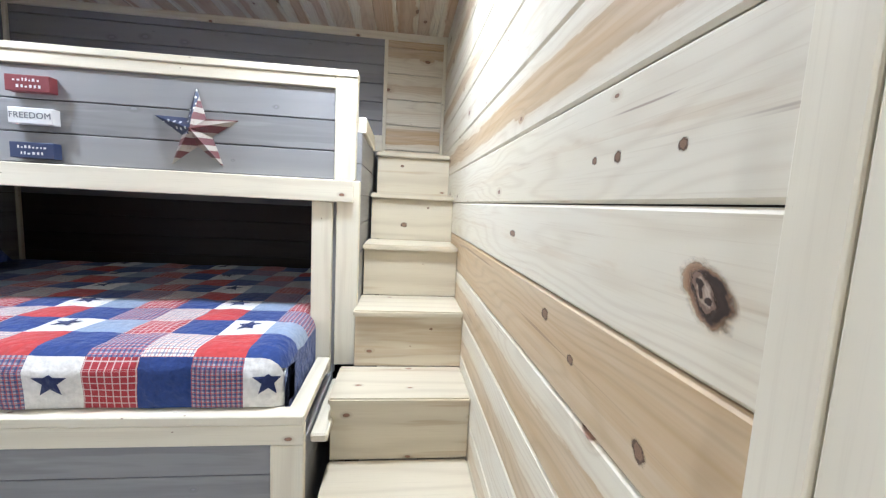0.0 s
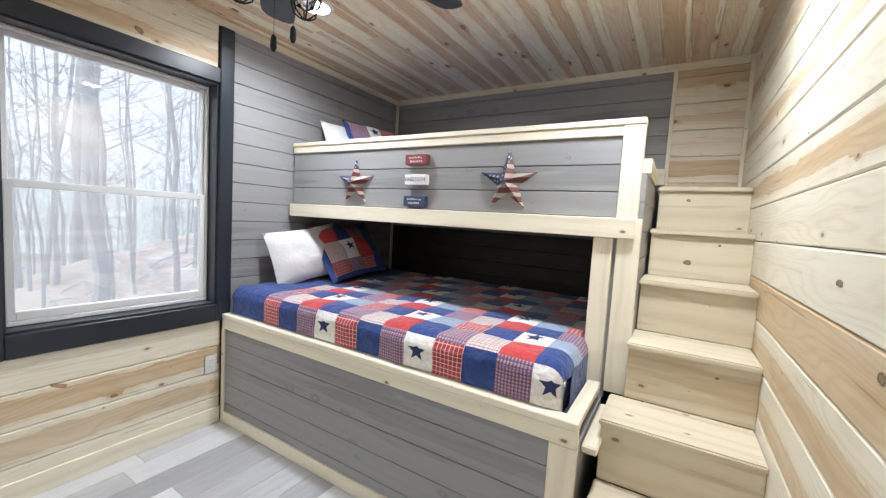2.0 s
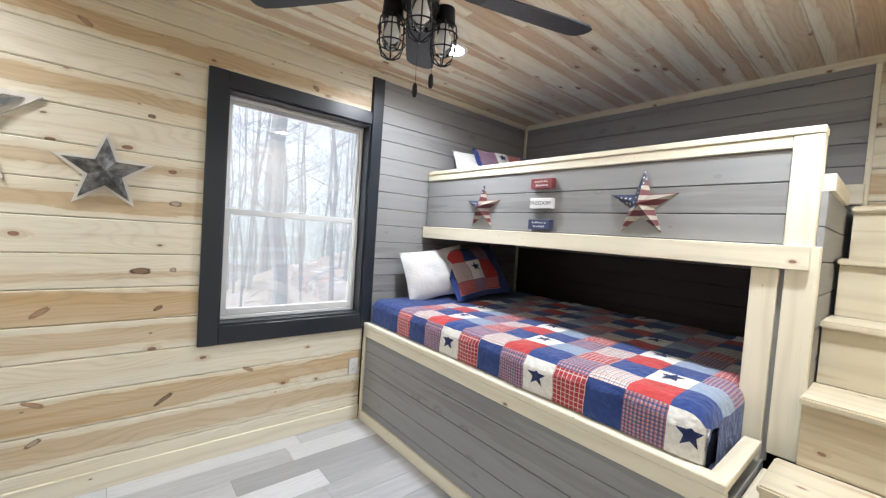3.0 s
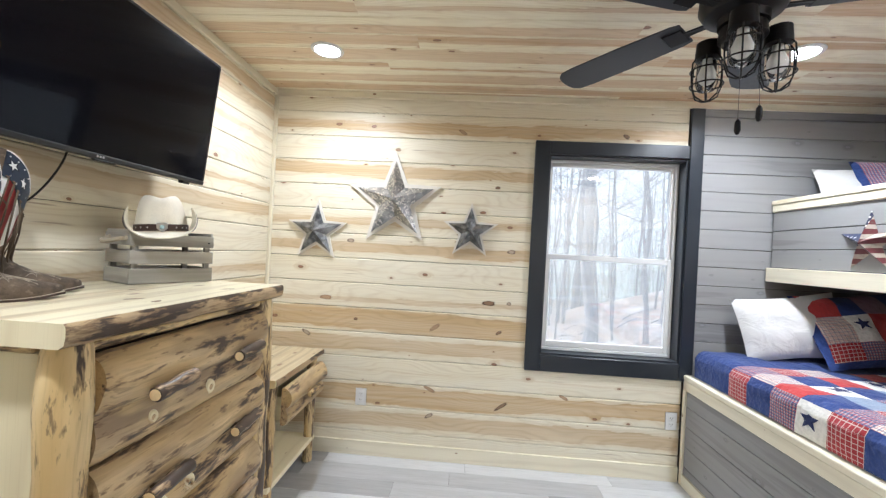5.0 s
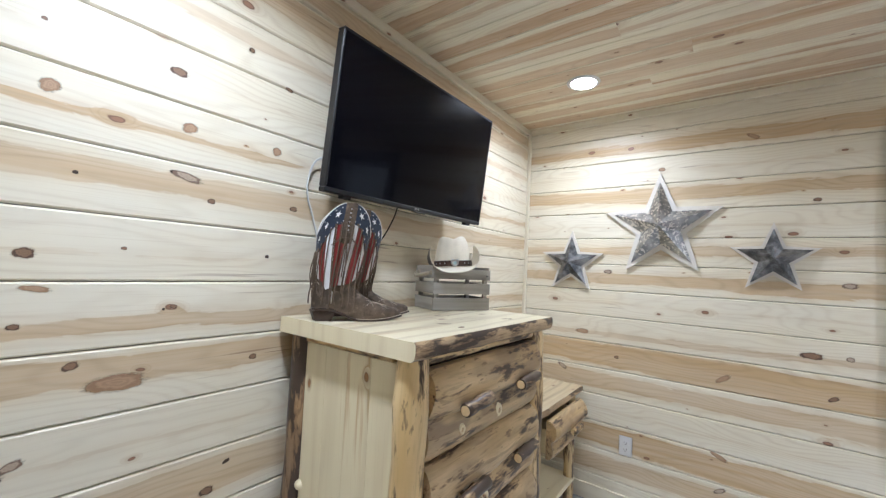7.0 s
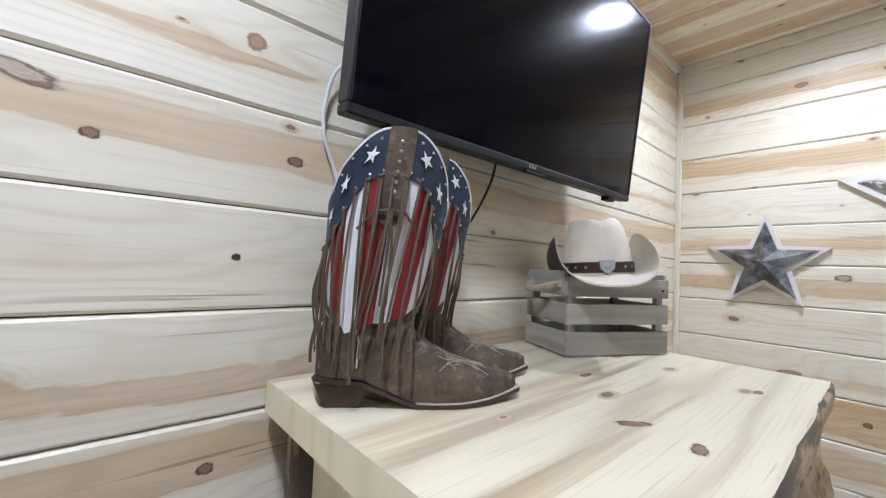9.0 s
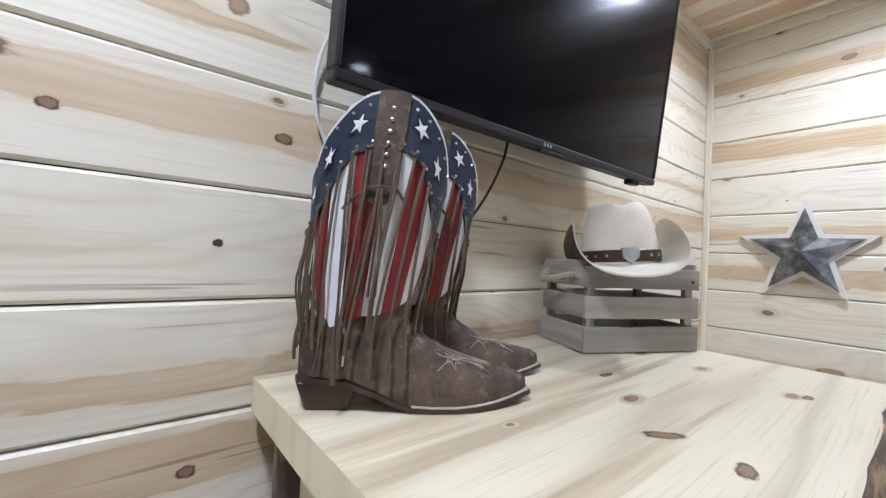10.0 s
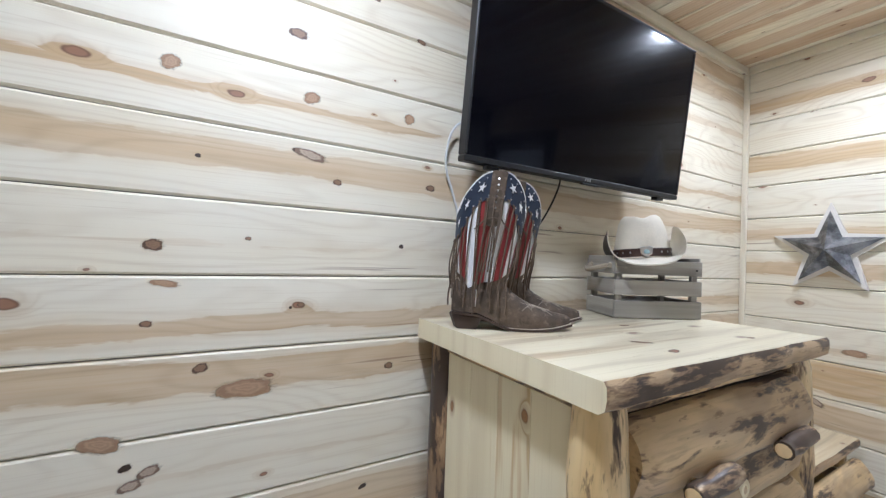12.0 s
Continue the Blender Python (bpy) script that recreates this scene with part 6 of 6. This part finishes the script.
def make_boot():
    boot = thing("cowboy_boot", pose(0, 0, 0), "brown cowboy boot with flag-striped shaft, starry navy top and fringe", "boot", "pair of boots")
    # foot
    st = [(0.000, 0.016, 0.095, 0.042), (0.010, 0.027, 0.118, 0.041), (0.030, 0.034, 0.128, 0.040), (0.060, 0.037, 0.134, 0.038), (0.090, 0.037, 0.134, 0.026), (0.115, 0.037, 0.124, 0.014), (0.135, 0.039, 0.100, 0.008),
          (0.160, 0.042, 0.079, 0.007), (0.190, 0.043, 0.063, 0.007), (0.215, 0.040, 0.054, 0.008), (0.240, 0.033, 0.047, 0.010), (0.262, 0.024, 0.042, 0.013), (0.280, 0.015, 0.037, 0.016), (0.290, 0.007, 0.031, 0.018)]
    bm = bmesh.new()
    rings = []
    for x, w, top, low in st:
        ring = []
        for k in range(17):
            a = math.pi * k / 16
            cw = math.cos(a)
            y = w * (abs(cw) ** 0.75) * (1 if cw >= 0 else -1)
            z = low + (top - low) * math.sin(a) ** (0.85 if x > 0.13 else 0.6)
            z += 0.0018 * noise.noise(Vector((x * 40, y * 40, z * 40)))
            ring.append(bm.verts.new((x, y, z)))
        rings.append(ring)
    for a, b in zip(rings, rings[1:]):
        for k in range(16):
            bm.faces.new((a[k], a[k + 1], b[k + 1], b[k]))
        bm.faces.new((a[0], b[0], b[16], a[16]))
    bm.faces.new(rings[0])
    bm.faces.new(rings[-1])
    foot = part("foot", bm, boot_brown, boot, "worn brown suede foot", smooth=True)
    # sole and welt
    for nm, grow, t0, t1, mat_, lab in (("sole", 0.005, -0.007, -0.001, boot_sole, "dark leather sole"), ("welt", 0.0052, -0.0008, 0.0003, boot_thread, "pale stitched welt")):
        bm = bmesh.new()
        rows = []
        for x, w, top, low in st:
            if nm == "welt" and x < 0.13:
                continue
            xx = x + (grow if x > 0.28 else 0)
            ww = w + grow
            rows.append([bm.verts.new((xx, sgn * ww, max(0.0005, low + t))) for sgn, t in ((-1, t0), (1, t0), (1, t1), (-1, t1))])
        for a, b in zip(rows, rows[1:]):
            for k in range(4):
                bm.faces.new((a[k], a[(k + 1) % 4], b[(k + 1) % 4], b[k]))
        bm.faces.new(rows[0])
        bm.faces.new(rows[-1])
        part(nm, bm, mat_, boot, lab)
    bm = bmesh.new()
    low = [bm.verts.new(p) for p in ((0.012, -0.026, 0), (0.060, -0.030, 0), (0.060, 0.030, 0), (0.012, 0.026, 0), (0.006, 0, 0))]
    top = [bm.verts.new(p) for p in ((0.0, -0.028, 0.0345), (0.070, -0.037, 0.029), (0.070, 0.037, 0.029), (0.0, 0.028, 0.0345), (-0.007, 0, 0.0345))]
    for i in range(5):
        bm.faces.new((low[i], low[(i + 1) % 5], top[(i + 1) % 5], top[i]))
    bm.faces.new(low)
    bm.faces.new(top)
    bmesh.ops.bevel(bm, geom=list(bm.edges), offset=0.002, segments=1, affect="EDGES")
    part("heel", bm, boot_sole, boot, "stacked dark heel")
    part("shaft_lining", shaft_strip(0, 2 * math.pi, lambda a: -0.10, lambda a: 0.99, 48, 10, -0.0028, 0.001), boot_brown, boot, smooth=True)
    nstr = 16
    for k in range(nstr):
        a0, a1 = 2 * math.pi * k / nstr, 2 * math.pi * (k + 1) / nstr
        ma = (a0 + a1) / 2
        low_s = lambda a: 0.03 - 0.10 * max(0.0, -math.cos(a)) + 0.16 * max(0.0, math.cos(a)) ** 3
        part("stripe", shaft_strip(a0 + 0.008, a1 - 0.008, low_s, lambda a: yoke_low(a) + 0.03, 3, 8, 0.0), boot_red if k % 2 else boot_white, boot, "red leather stripe" if k % 2 else "white leather stripe", smooth=True)
    yoke = part("yoke", shaft_strip(0, 2 * math.pi, yoke_low, lambda a: 1.0, 64, 6, 0.0025, 0.003), boot_blue, boot, "navy leather top with white stars", smooth=True)
    part("rim_piping", tube([shaft_at(2 * math.pi * i / 64, 1.0, 0.0015) for i in range(65)], 0.0018, 6), boot_white, yoke, smooth=True)
    # heel counter and its back strap
    part("counter", shaft_strip(math.pi - 0.75, math.pi + 0.75, lambda a: -0.25, lambda a: 0.20 - 0.18 * abs(a - math.pi), 12, 6, 0.003), boot_brown, boot, "brown suede counter", smooth=True)

    def stuck(a, s, out):
        p = shaft_at(a, s, out)
        tx = (shaft_at(a + 0.03, s, out) - shaft_at(a - 0.03, s, out)).normalized()
        tz = (shaft_at(a, s + 0.02, out) - shaft_at(a, s - 0.02, out)).normalized()
        nn = tx.cross(tz)
        if nn.dot(Vector((math.cos(a), math.sin(a), 0))) < 0:
            nn = -nn
        return p, tx, tz, nn
    for side in (-1, 1):
        for k, (da, s, r) in enumerate(((-1.15, 0.80, 0.011), (-0.80, 0.85, 0.013), (-0.40, 0.885, 0.013), (0.40, 0.885, 0.013), (0.80, 0.84, 0.014), (1.15, 0.78, 0.013))):
            p, tx, tz, nn = stuck(side * math.pi / 2 + da, s, 0.0028)
            sb = bmesh.new()
            ctr = sb.verts.new(p + nn * 0.0018)
            vs = [sb.verts.new(p + tx * a + tz * b + nn * 0.0008) for a, b in star_points(r * 0.92, 0.40, 0.2 * k)]
            for i in range(10):
                sb.faces.new((ctr, vs[i], vs[(i + 1) % 10]))
            star_ = part("star", sb, boot_white, yoke, "white leather star")
            eb = bmesh.new()
            ctr = eb.verts.new(p + nn * 0.0007)
            vs = [eb.verts.new(p + tx * a + tz * b + nn * 0.0004) for a, b in star_points(r * 1.35, 0.46, 0.2 * k)]
            for i in range(10):
                eb.faces.new((ctr, vs[i], vs[(i + 1) % 10]))
            part("star_edge", eb, boot_edge, star_, "dark stitched edge")
        studs = []
        for k in range(12):
            for high in (False, True):
                a = side * math.pi / 2 - 1.2 + 2.4 * (k + 0.5 * high) / 12
                p, tx, tz, nn = stuck(a, 0.955 if high else yoke_low(a) + 0.035, 0.0025)
                g = lathe([(0.0022, 0), (0.0018, 0.0012), (0.0004, 0.0018)], 6)
                bmesh.ops.transform(g, matrix=Matrix.Translation(p) @ nn.to_track_quat("Z", "Y").to_matrix().to_4x4(), verts=list(g.verts))
                studs.append(g)
        tagged(part("studs", merge(*studs), steel, yoke, "small silver studs"), kind="stuff")
        mid = side * math.pi / 2
        strap = part("pull_strap", shaft_strip(mid - 0.19, mid + 0.19, lambda a: 0.50 + 0.5 * abs(a - mid) * 0.4, lambda a: 1.005, 4, 10, 0.0055, 0.0028), boot_brown, boot, "brown suede pull strap with studs", smooth=True)
        studs = []
        for k in range(6):
            p, tx, tz, nn = stuck(mid, 0.68 + 0.05 * k, 0.0055)
            g = lathe([(0.0028, 0), (0.0023, 0.0015), (0.0004, 0.0022)], 8)
            bmesh.ops.transform(g, matrix=Matrix.Translation(p) @ nn.to_track_quat("Z", "Y").to_matrix().to_4x4(), verts=list(g.verts))
            studs.append(g)
        tagged(part("studs", merge(*studs), steel, strap, "small silver studs"), kind="stuff")
    # fringe: thongs knotted along the yoke's edge
    rnd = random.Random(17)
    strands, knots = [], []
    for k in range(34):
        a = 2 * math.pi * (k + 0.3) / 34
        s0 = yoke_low(a) - 0.005
        knots.append(tube([shaft_at(a - 0.035, s0 + 0.02, 0.004), shaft_at(a, s0 + 0.005, 0.0075), shaft_at(a + 0.035, s0 + 0.02, 0.004)], 0.0022, 5))
        for j in range(rnd.choice((1, 1, 2))):
            end = rnd.uniform(-0.75, 0.02)
            drift = rnd.uniform(-0.22, 0.22)
            bulge = rnd.uniform(0.004, 0.012)
            pts = []
            for i in range(8):
                u = i / 7
                s = s0 + (end - s0) * u
                p = shaft_at(a + drift * u ** 1.3 + 0.03 * math.sin(u * 6 + k + j * 2), max(s, -0.02), 0.006 + bulge * math.sin(math.pi * min(1.0, u * 0.8)) + 0.004 * u)
                if s < -0.02:
                    p.z -= (-0.02 - s) * 0.085
                    p.x += 0.010 * math.cos(a) * (-0.02 - s)
                    p.y += 0.012 * math.sin(a) * (-0.02 - s)
                pts.append(p)
            strands.append(tube(pts, rnd.choice((0.0014, 0.0018, 0.0023)), 5))
    part("fringe", merge(*strands), fringe_mat, boot, "long brown leather fringe", smooth=True)
    tagged(part("fringe_knotting", merge(*knots), fringe_mat, boot, smooth=True), kind="stuff")
    # a bow of thongs under each strap
    for side in (-1, 1):
        mid = side * math.pi / 2
        bow = [tube([shaft_at(mid - 0.5, 0.52, 0.006), shaft_at(mid - 0.2, 0.585, 0.009), shaft_at(mid, 0.59, 0.011), shaft_at(mid + 0.2, 0.585, 0.009), shaft_at(mid + 0.5, 0.52, 0.006)], 0.0019, 5)]
        for d_ in (-0.10, -0.04, 0.03, 0.09):
            bow.append(tube([shaft_at(mid, 0.59, 0.010), shaft_at(mid + d_, 0.40, 0.012), shaft_at(mid + d_ * 1.8, 0.12, 0.012)], 0.0017, 5))
        part("bow", merge(*bow), fringe_mat, boot, "brown thong bow", smooth=True)
    # stitching on the vamp
    lines = []
    for sgn in (-1, 1):
        for k in range(3):
            pts = []
            for i in range(15):
                u = i / 14
                x = 0.165 + 0.075 * u
                w = 0.010 + 0.010 * k + 0.008 * math.sin(u * 5 + k)
                yy = sgn * w * (1 - 0.3 * u)
                h, ww = np.interp(x, [r[0] for r in st], [r[2] for r in st]), np.interp(x, [r[0] for r in st], [r[1] for r in st])
                lo_ = np.interp(x, [r[0] for r in st], [r[3] for r in st])
                q = min(0.98, abs(yy) / ww)
                zz = lo_ + (h - lo_) * math.sin(math.acos(q ** (1 / 0.75))) ** 0.85
                pts.append((x, yy, zz + 0.0008))
            lines.append(tube(pts, 0.0005, 4))
    for sgn in (-1, 1):
        for cx_, r_ in ((0.185, 0.011), (0.222, 0.006)):
            ring_pts = []
            for a_, b_ in star_points(r_, 0.42, 0.3) + star_points(r_, 0.42, 0.3)[:1]:
                x = cx_ + a_
                yy = 0.026 - b_ * 0.8 if cx_ < 0.2 else 0.020 - b_ * 0.8
                h, ww = np.interp(x, [r[0] for r in st], [r[2] for r in st]), np.interp(x, [r[0] for r in st], [r[1] for r in st])
                lo_ = np.interp(x, [r[0] for r in st], [r[3] for r in st])
                q = min(0.98, abs(yy) / ww)
                ring_pts.append((x, sgn * yy, lo_ + (h - lo_) * math.sin(math.acos(q ** (1 / 0.75))) ** 0.85 + 0.0009))
            lines.append(tube(ring_pts, 0.0005, 4))
        for dd in (0.0, 0.05):
            lines.append(tube([shaft_at(math.pi + sgn * (0.16 + dd + 0.42 * math.sin(math.pi * i / 12)), -0.18 + 0.30 * i / 12, 0.0036) for i in range(13)], 0.0008, 4))
    tagged(part("stitching", merge(*lines), boot_thread, foot, "pale decorative stitching"), kind="stuff")
    part("side_piping", tube([shaft_at(-math.pi / 2 - 0.5, 0.10, 0.004), (0.055, -0.0405, 0.09), (0.053, -0.0385, 0.055)], 0.0016, 5), boot_white, foot, "white piping")
    return boot


boot = make_boot()
boot.matrix_world = pose(-0.381, -1.446, DZ, 0, 0, 150.6)
copy_thing(boot, pose(-0.497, -1.512, DZ, 0, 0, 152.0))


# ---- outside the window ----
def litter_mat():
    m, nt, b = mat_new("leaf_litter", (0.3, 0.22, 0.15), 0.9)
    vec, _, _r = coords(nt)
    a = noise_of(nt, vec, 1.6, 4.0, 0.6)
    f = noise_of(nt, vec, 8.0, 5.0, 0.75)
    col = blend(nt, span(nt, f, 0.35, 0.68), (0.26, 0.19, 0.14), (0.62, 0.52, 0.43))
    col = blend(nt, span(nt, a, 0.48, 0.62), col, (0.52, 0.48, 0.42))
    nt.links.new(col, b.inputs["Base Color"])
    bump(nt, b, f, 0.8, 0.06)
    return m


def trunk_mat():
    m, nt, b = mat_new("gray_tree_bark", (0.3, 0.28, 0.26), 0.9)
    vec, o, rnd = coords(nt)
    f = noise_of(nt, xyz(nt, calc(nt, "MULTIPLY", o[0], 30.0), calc(nt, "MULTIPLY", o[1], 30.0), calc(nt, "MULTIPLY", o[2], 4.0)), 1.0, 4.0, 0.6)
    col = blend(nt, f, (0.26, 0.255, 0.25), (0.54, 0.535, 0.525))
    nt.links.new(col, b.inputs["Base Color"])
    bump(nt, b, f, 0.6, 0.02)
    return m


litter, trunk_bark = litter_mat(), trunk_mat()
leaf_red = plain("red_autumn_leaf", (0.55, 0.22, 0.20), 0.7)
leaf_green = plain("green_leaf", (0.30, 0.36, 0.24), 0.7)
leaf_tan = plain("tan_leaf", (0.50, 0.44, 0.34), 0.7)


def ground_z(x, y):
    """A yard that climbs to the north, up to a crest some twelve metres out, and falls away behind it."""
    far = max(0.0, -2.4 - x)
    near = min(1.0, far / 5.0)
    z = -0.80 + 0.30 * max(0.0, min(y, 6.5) - 1.8) * near * near
    z -= 0.30 * min(18.0, max(0.0, far - 10.5))
    return z + 0.10 * noise.noise(Vector((x * 0.4, y * 0.4, 0))) + 0.05 * noise.noise(Vector((x * 1.7, y * 1.7, 3)))


bm = bmesh.new()
gxs = [900, 300, 100, 40, 15, 6, 2.5, 0.0] + [W - 0.2 - 0.45 * i for i in range(40)] + [-20.5 - 4 * i ** 1.5 for i in range(1, 30)]
gys = [-900, -300, -120, -60, -30] + [-20 + 0.7 * i for i in range(68)] + [35, 60, 120, 300, 900]
gv = [[bm.verts.new((x, y, ground_z(x, y))) for y in gys] for x in gxs]
for a, b in zip(gv, gv[1:]):
    for k in range(len(gys) - 1):
        f = bm.faces.new((a[k], a[k + 1], b[k + 1], b[k]))
        f.smooth = True
solid("ground", bm, litter, "forest floor strewn with fallen leaves", "ground", "structure")


def make_tree(seed, height, r, lean):
    rnd = random.Random(seed)
    t = thing("tree", pose(0, 0, 0), "bare gray-barked forest tree outside the window", "tree", "forest trees")
    n = 9
    pts = [Vector((lean * height * (i / n) ** 1.2 + rnd.uniform(-1, 1) * 0.06, rnd.uniform(-1, 1) * 0.06, height * i / n - 0.25)) for i in range(n + 1)]
    part("trunk", tube(pts, r, 9, [1.25, 1.0] + [1 - 0.085 * i for i in range(1, n)]), trunk_bark, t, smooth=True)
    limbs = []
    for k in range(rnd.randint(8, 14)):
        i = rnd.randint(2, n - 1)
        p = pts[i]
        a, ln = rnd.uniform(0, 6.28), rnd.uniform(0.7, 2.2)
        d_ = Vector((math.cos(a), math.sin(a), rnd.uniform(0.2, 0.9)))
        q = p + d_ * ln * 0.5
        e = q + (d_ + Vector((rnd.uniform(-0.4, 0.4), rnd.uniform(-0.4, 0.4), 0.2))) * ln * 0.5
        limbs.append(tube([p, q, e], r * 0.28, 5, [1, 0.7, 0.25]))
        for _ in range(3):
            tw = q.lerp(e, rnd.random())
            limbs.append(tube([tw, tw + Vector((rnd.uniform(-0.5, 0.5), rnd.uniform(-0.5, 0.5), rnd.uniform(0.0, 0.5)))], r * 0.09, 4, [1, 0.4]))
    part("limbs", merge(*limbs), trunk_bark, t, "bare branches", smooth=True)
    return t


def leaf_cloud(n, spread, size, seed):
    rnd = random.Random(seed)
    vs, fs = [], []
    for _ in range(n):
        c = Vector((rnd.gauss(0, 1) * spread[0], rnd.gauss(0, 1) * spread[1], rnd.gauss(0, 1) * spread[2]))
        a = Vector((rnd.uniform(-1, 1), rnd.uniform(-1, 1), rnd.uniform(-1, 1))).normalized() * size * rnd.uniform(0.6, 1.3)
        b = a.orthogonal().normalized() * size * 0.45
        i = len(vs)
        vs += [c - a, c + b, c + a, c - b]
        fs.append((i, i + 1, i + 2, i + 3))
    me = bpy.data.meshes.new("leaves")
    me.from_pydata([tuple(v) for v in vs], [], fs)
    return me


kinds = [make_tree(s, h, r, ln) for s, h, r, ln in ((1, 9, 0.075, 0.02), (2, 10, 0.115, -0.03), (3, 8, 0.055, 0.10), (4, 12, 0.15, 0.0), (5, 7, 0.028, 0.03))]
rnd = random.Random(23)
spots = [(-7.2, 2.15, 1), (-8.0, 3.55, 2), (-9.5, 2.9, 0), (-15.0, 4.0, 3), (-7.9, 2.5, 4), (-8.6, 3.15, 4), (-9.0, 4.4, 0), (-6.8, 3.35, 4), (-10.5, 4.9, 4), (-10.0, 3.6, 4), (-9.8, 2.1, 4)]
for k in range(120):
    d_ = 9.5 + 34 * rnd.random() ** 1.3
    ang = rnd.uniform(0.02, 0.66)
    spots.append((-2.0 - d_ * math.cos(ang), 0.2 + d_ * math.sin(ang), rnd.choice((0, 2, 4, 4, 4))))
placed = set()
for x, y, kind in spots:
    m = pose(x, y, ground_z(x, y), rnd.uniform(-3, 3), rnd.uniform(-3, 3), rnd.uniform(0, 360))
    if kind in placed:
        copy_thing(kinds[kind], m)
    else:
        placed.add(kind)
        kinds[kind].matrix_world = m
for nm, spot, n, spread, size, mat_, lab in (("sapling_leaves", (-9.5, 3.6, 2.2), 170, (0.8, 0.9, 0.5), 0.022, leaf_red, "sparse red autumn leaves on thin twigs"),
                                              ("sapling_leaves", (-14, 5.0, 2.6), 420, (1.5, 2.2, 0.9), 0.035, leaf_red, "sparse red autumn leaves on thin twigs"),
                                              ("undergrowth", (-17, 5.5, 0.2), 5200, (2.2, 4.5, 1.0), 0.045, leaf_green, "pale green undergrowth far among the trees"),
                                              ("undergrowth", (-24, 9, 0.6), 4200, (3, 7, 1.8), 0.06, leaf_tan, "tan leaves far among the trees")):
    me = leaf_cloud(n, spread, size, int(-spot[0]))
    me.materials.append(mat_)
    ob = new(nm, me)
    ob.location = spot
    tagged(ob, lab, "foliage", "", "stuff")
# fallen sticks on the bank
for k in range(26):
    x, y = rnd.uniform(-11, -6.5), rnd.uniform(2.2, 6.5)
    a, ln = rnd.uniform(0, 3.14), rnd.uniform(0.3, 0.9)
    p = Vector((x, y, ground_z(x, y) + 0.02))
    x2, y2 = x + ln * math.cos(a), y + ln * math.sin(a)
    q = Vector((x2, y2, ground_z(x2, y2) + 0.05))
    solid("fallen_branch", tube([p, (p + q) / 2 + Vector((0, 0, 0.04)), q], 0.018, 5, [1, 0.8, 0.4]), trunk_bark, "fallen gray branch among the dead leaves", "branch", smooth=True, group="fallen branches")

# glowing backdrop: the pale haze of the distance is painted into its emission
mist, _mnt, _mb = mat_new("glowing_haze", (0.05, 0.055, 0.06), 1.0)
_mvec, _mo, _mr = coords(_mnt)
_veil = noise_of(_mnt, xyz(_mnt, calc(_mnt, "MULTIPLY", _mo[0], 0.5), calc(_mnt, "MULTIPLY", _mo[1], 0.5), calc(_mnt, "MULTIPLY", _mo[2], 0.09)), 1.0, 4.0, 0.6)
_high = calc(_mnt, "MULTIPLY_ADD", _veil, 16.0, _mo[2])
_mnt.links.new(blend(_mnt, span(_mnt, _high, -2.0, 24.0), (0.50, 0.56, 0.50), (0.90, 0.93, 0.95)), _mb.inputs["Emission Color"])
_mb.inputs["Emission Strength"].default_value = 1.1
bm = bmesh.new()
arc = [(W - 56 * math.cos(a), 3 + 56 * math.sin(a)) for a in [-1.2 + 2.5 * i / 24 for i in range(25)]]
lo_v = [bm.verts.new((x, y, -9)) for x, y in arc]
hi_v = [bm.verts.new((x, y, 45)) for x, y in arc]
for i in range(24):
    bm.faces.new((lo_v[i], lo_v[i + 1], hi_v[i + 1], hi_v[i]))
solid("backdrop", bm, mist, "glowing backdrop painted as pale mist behind the far trees", "backdrop", "structure")
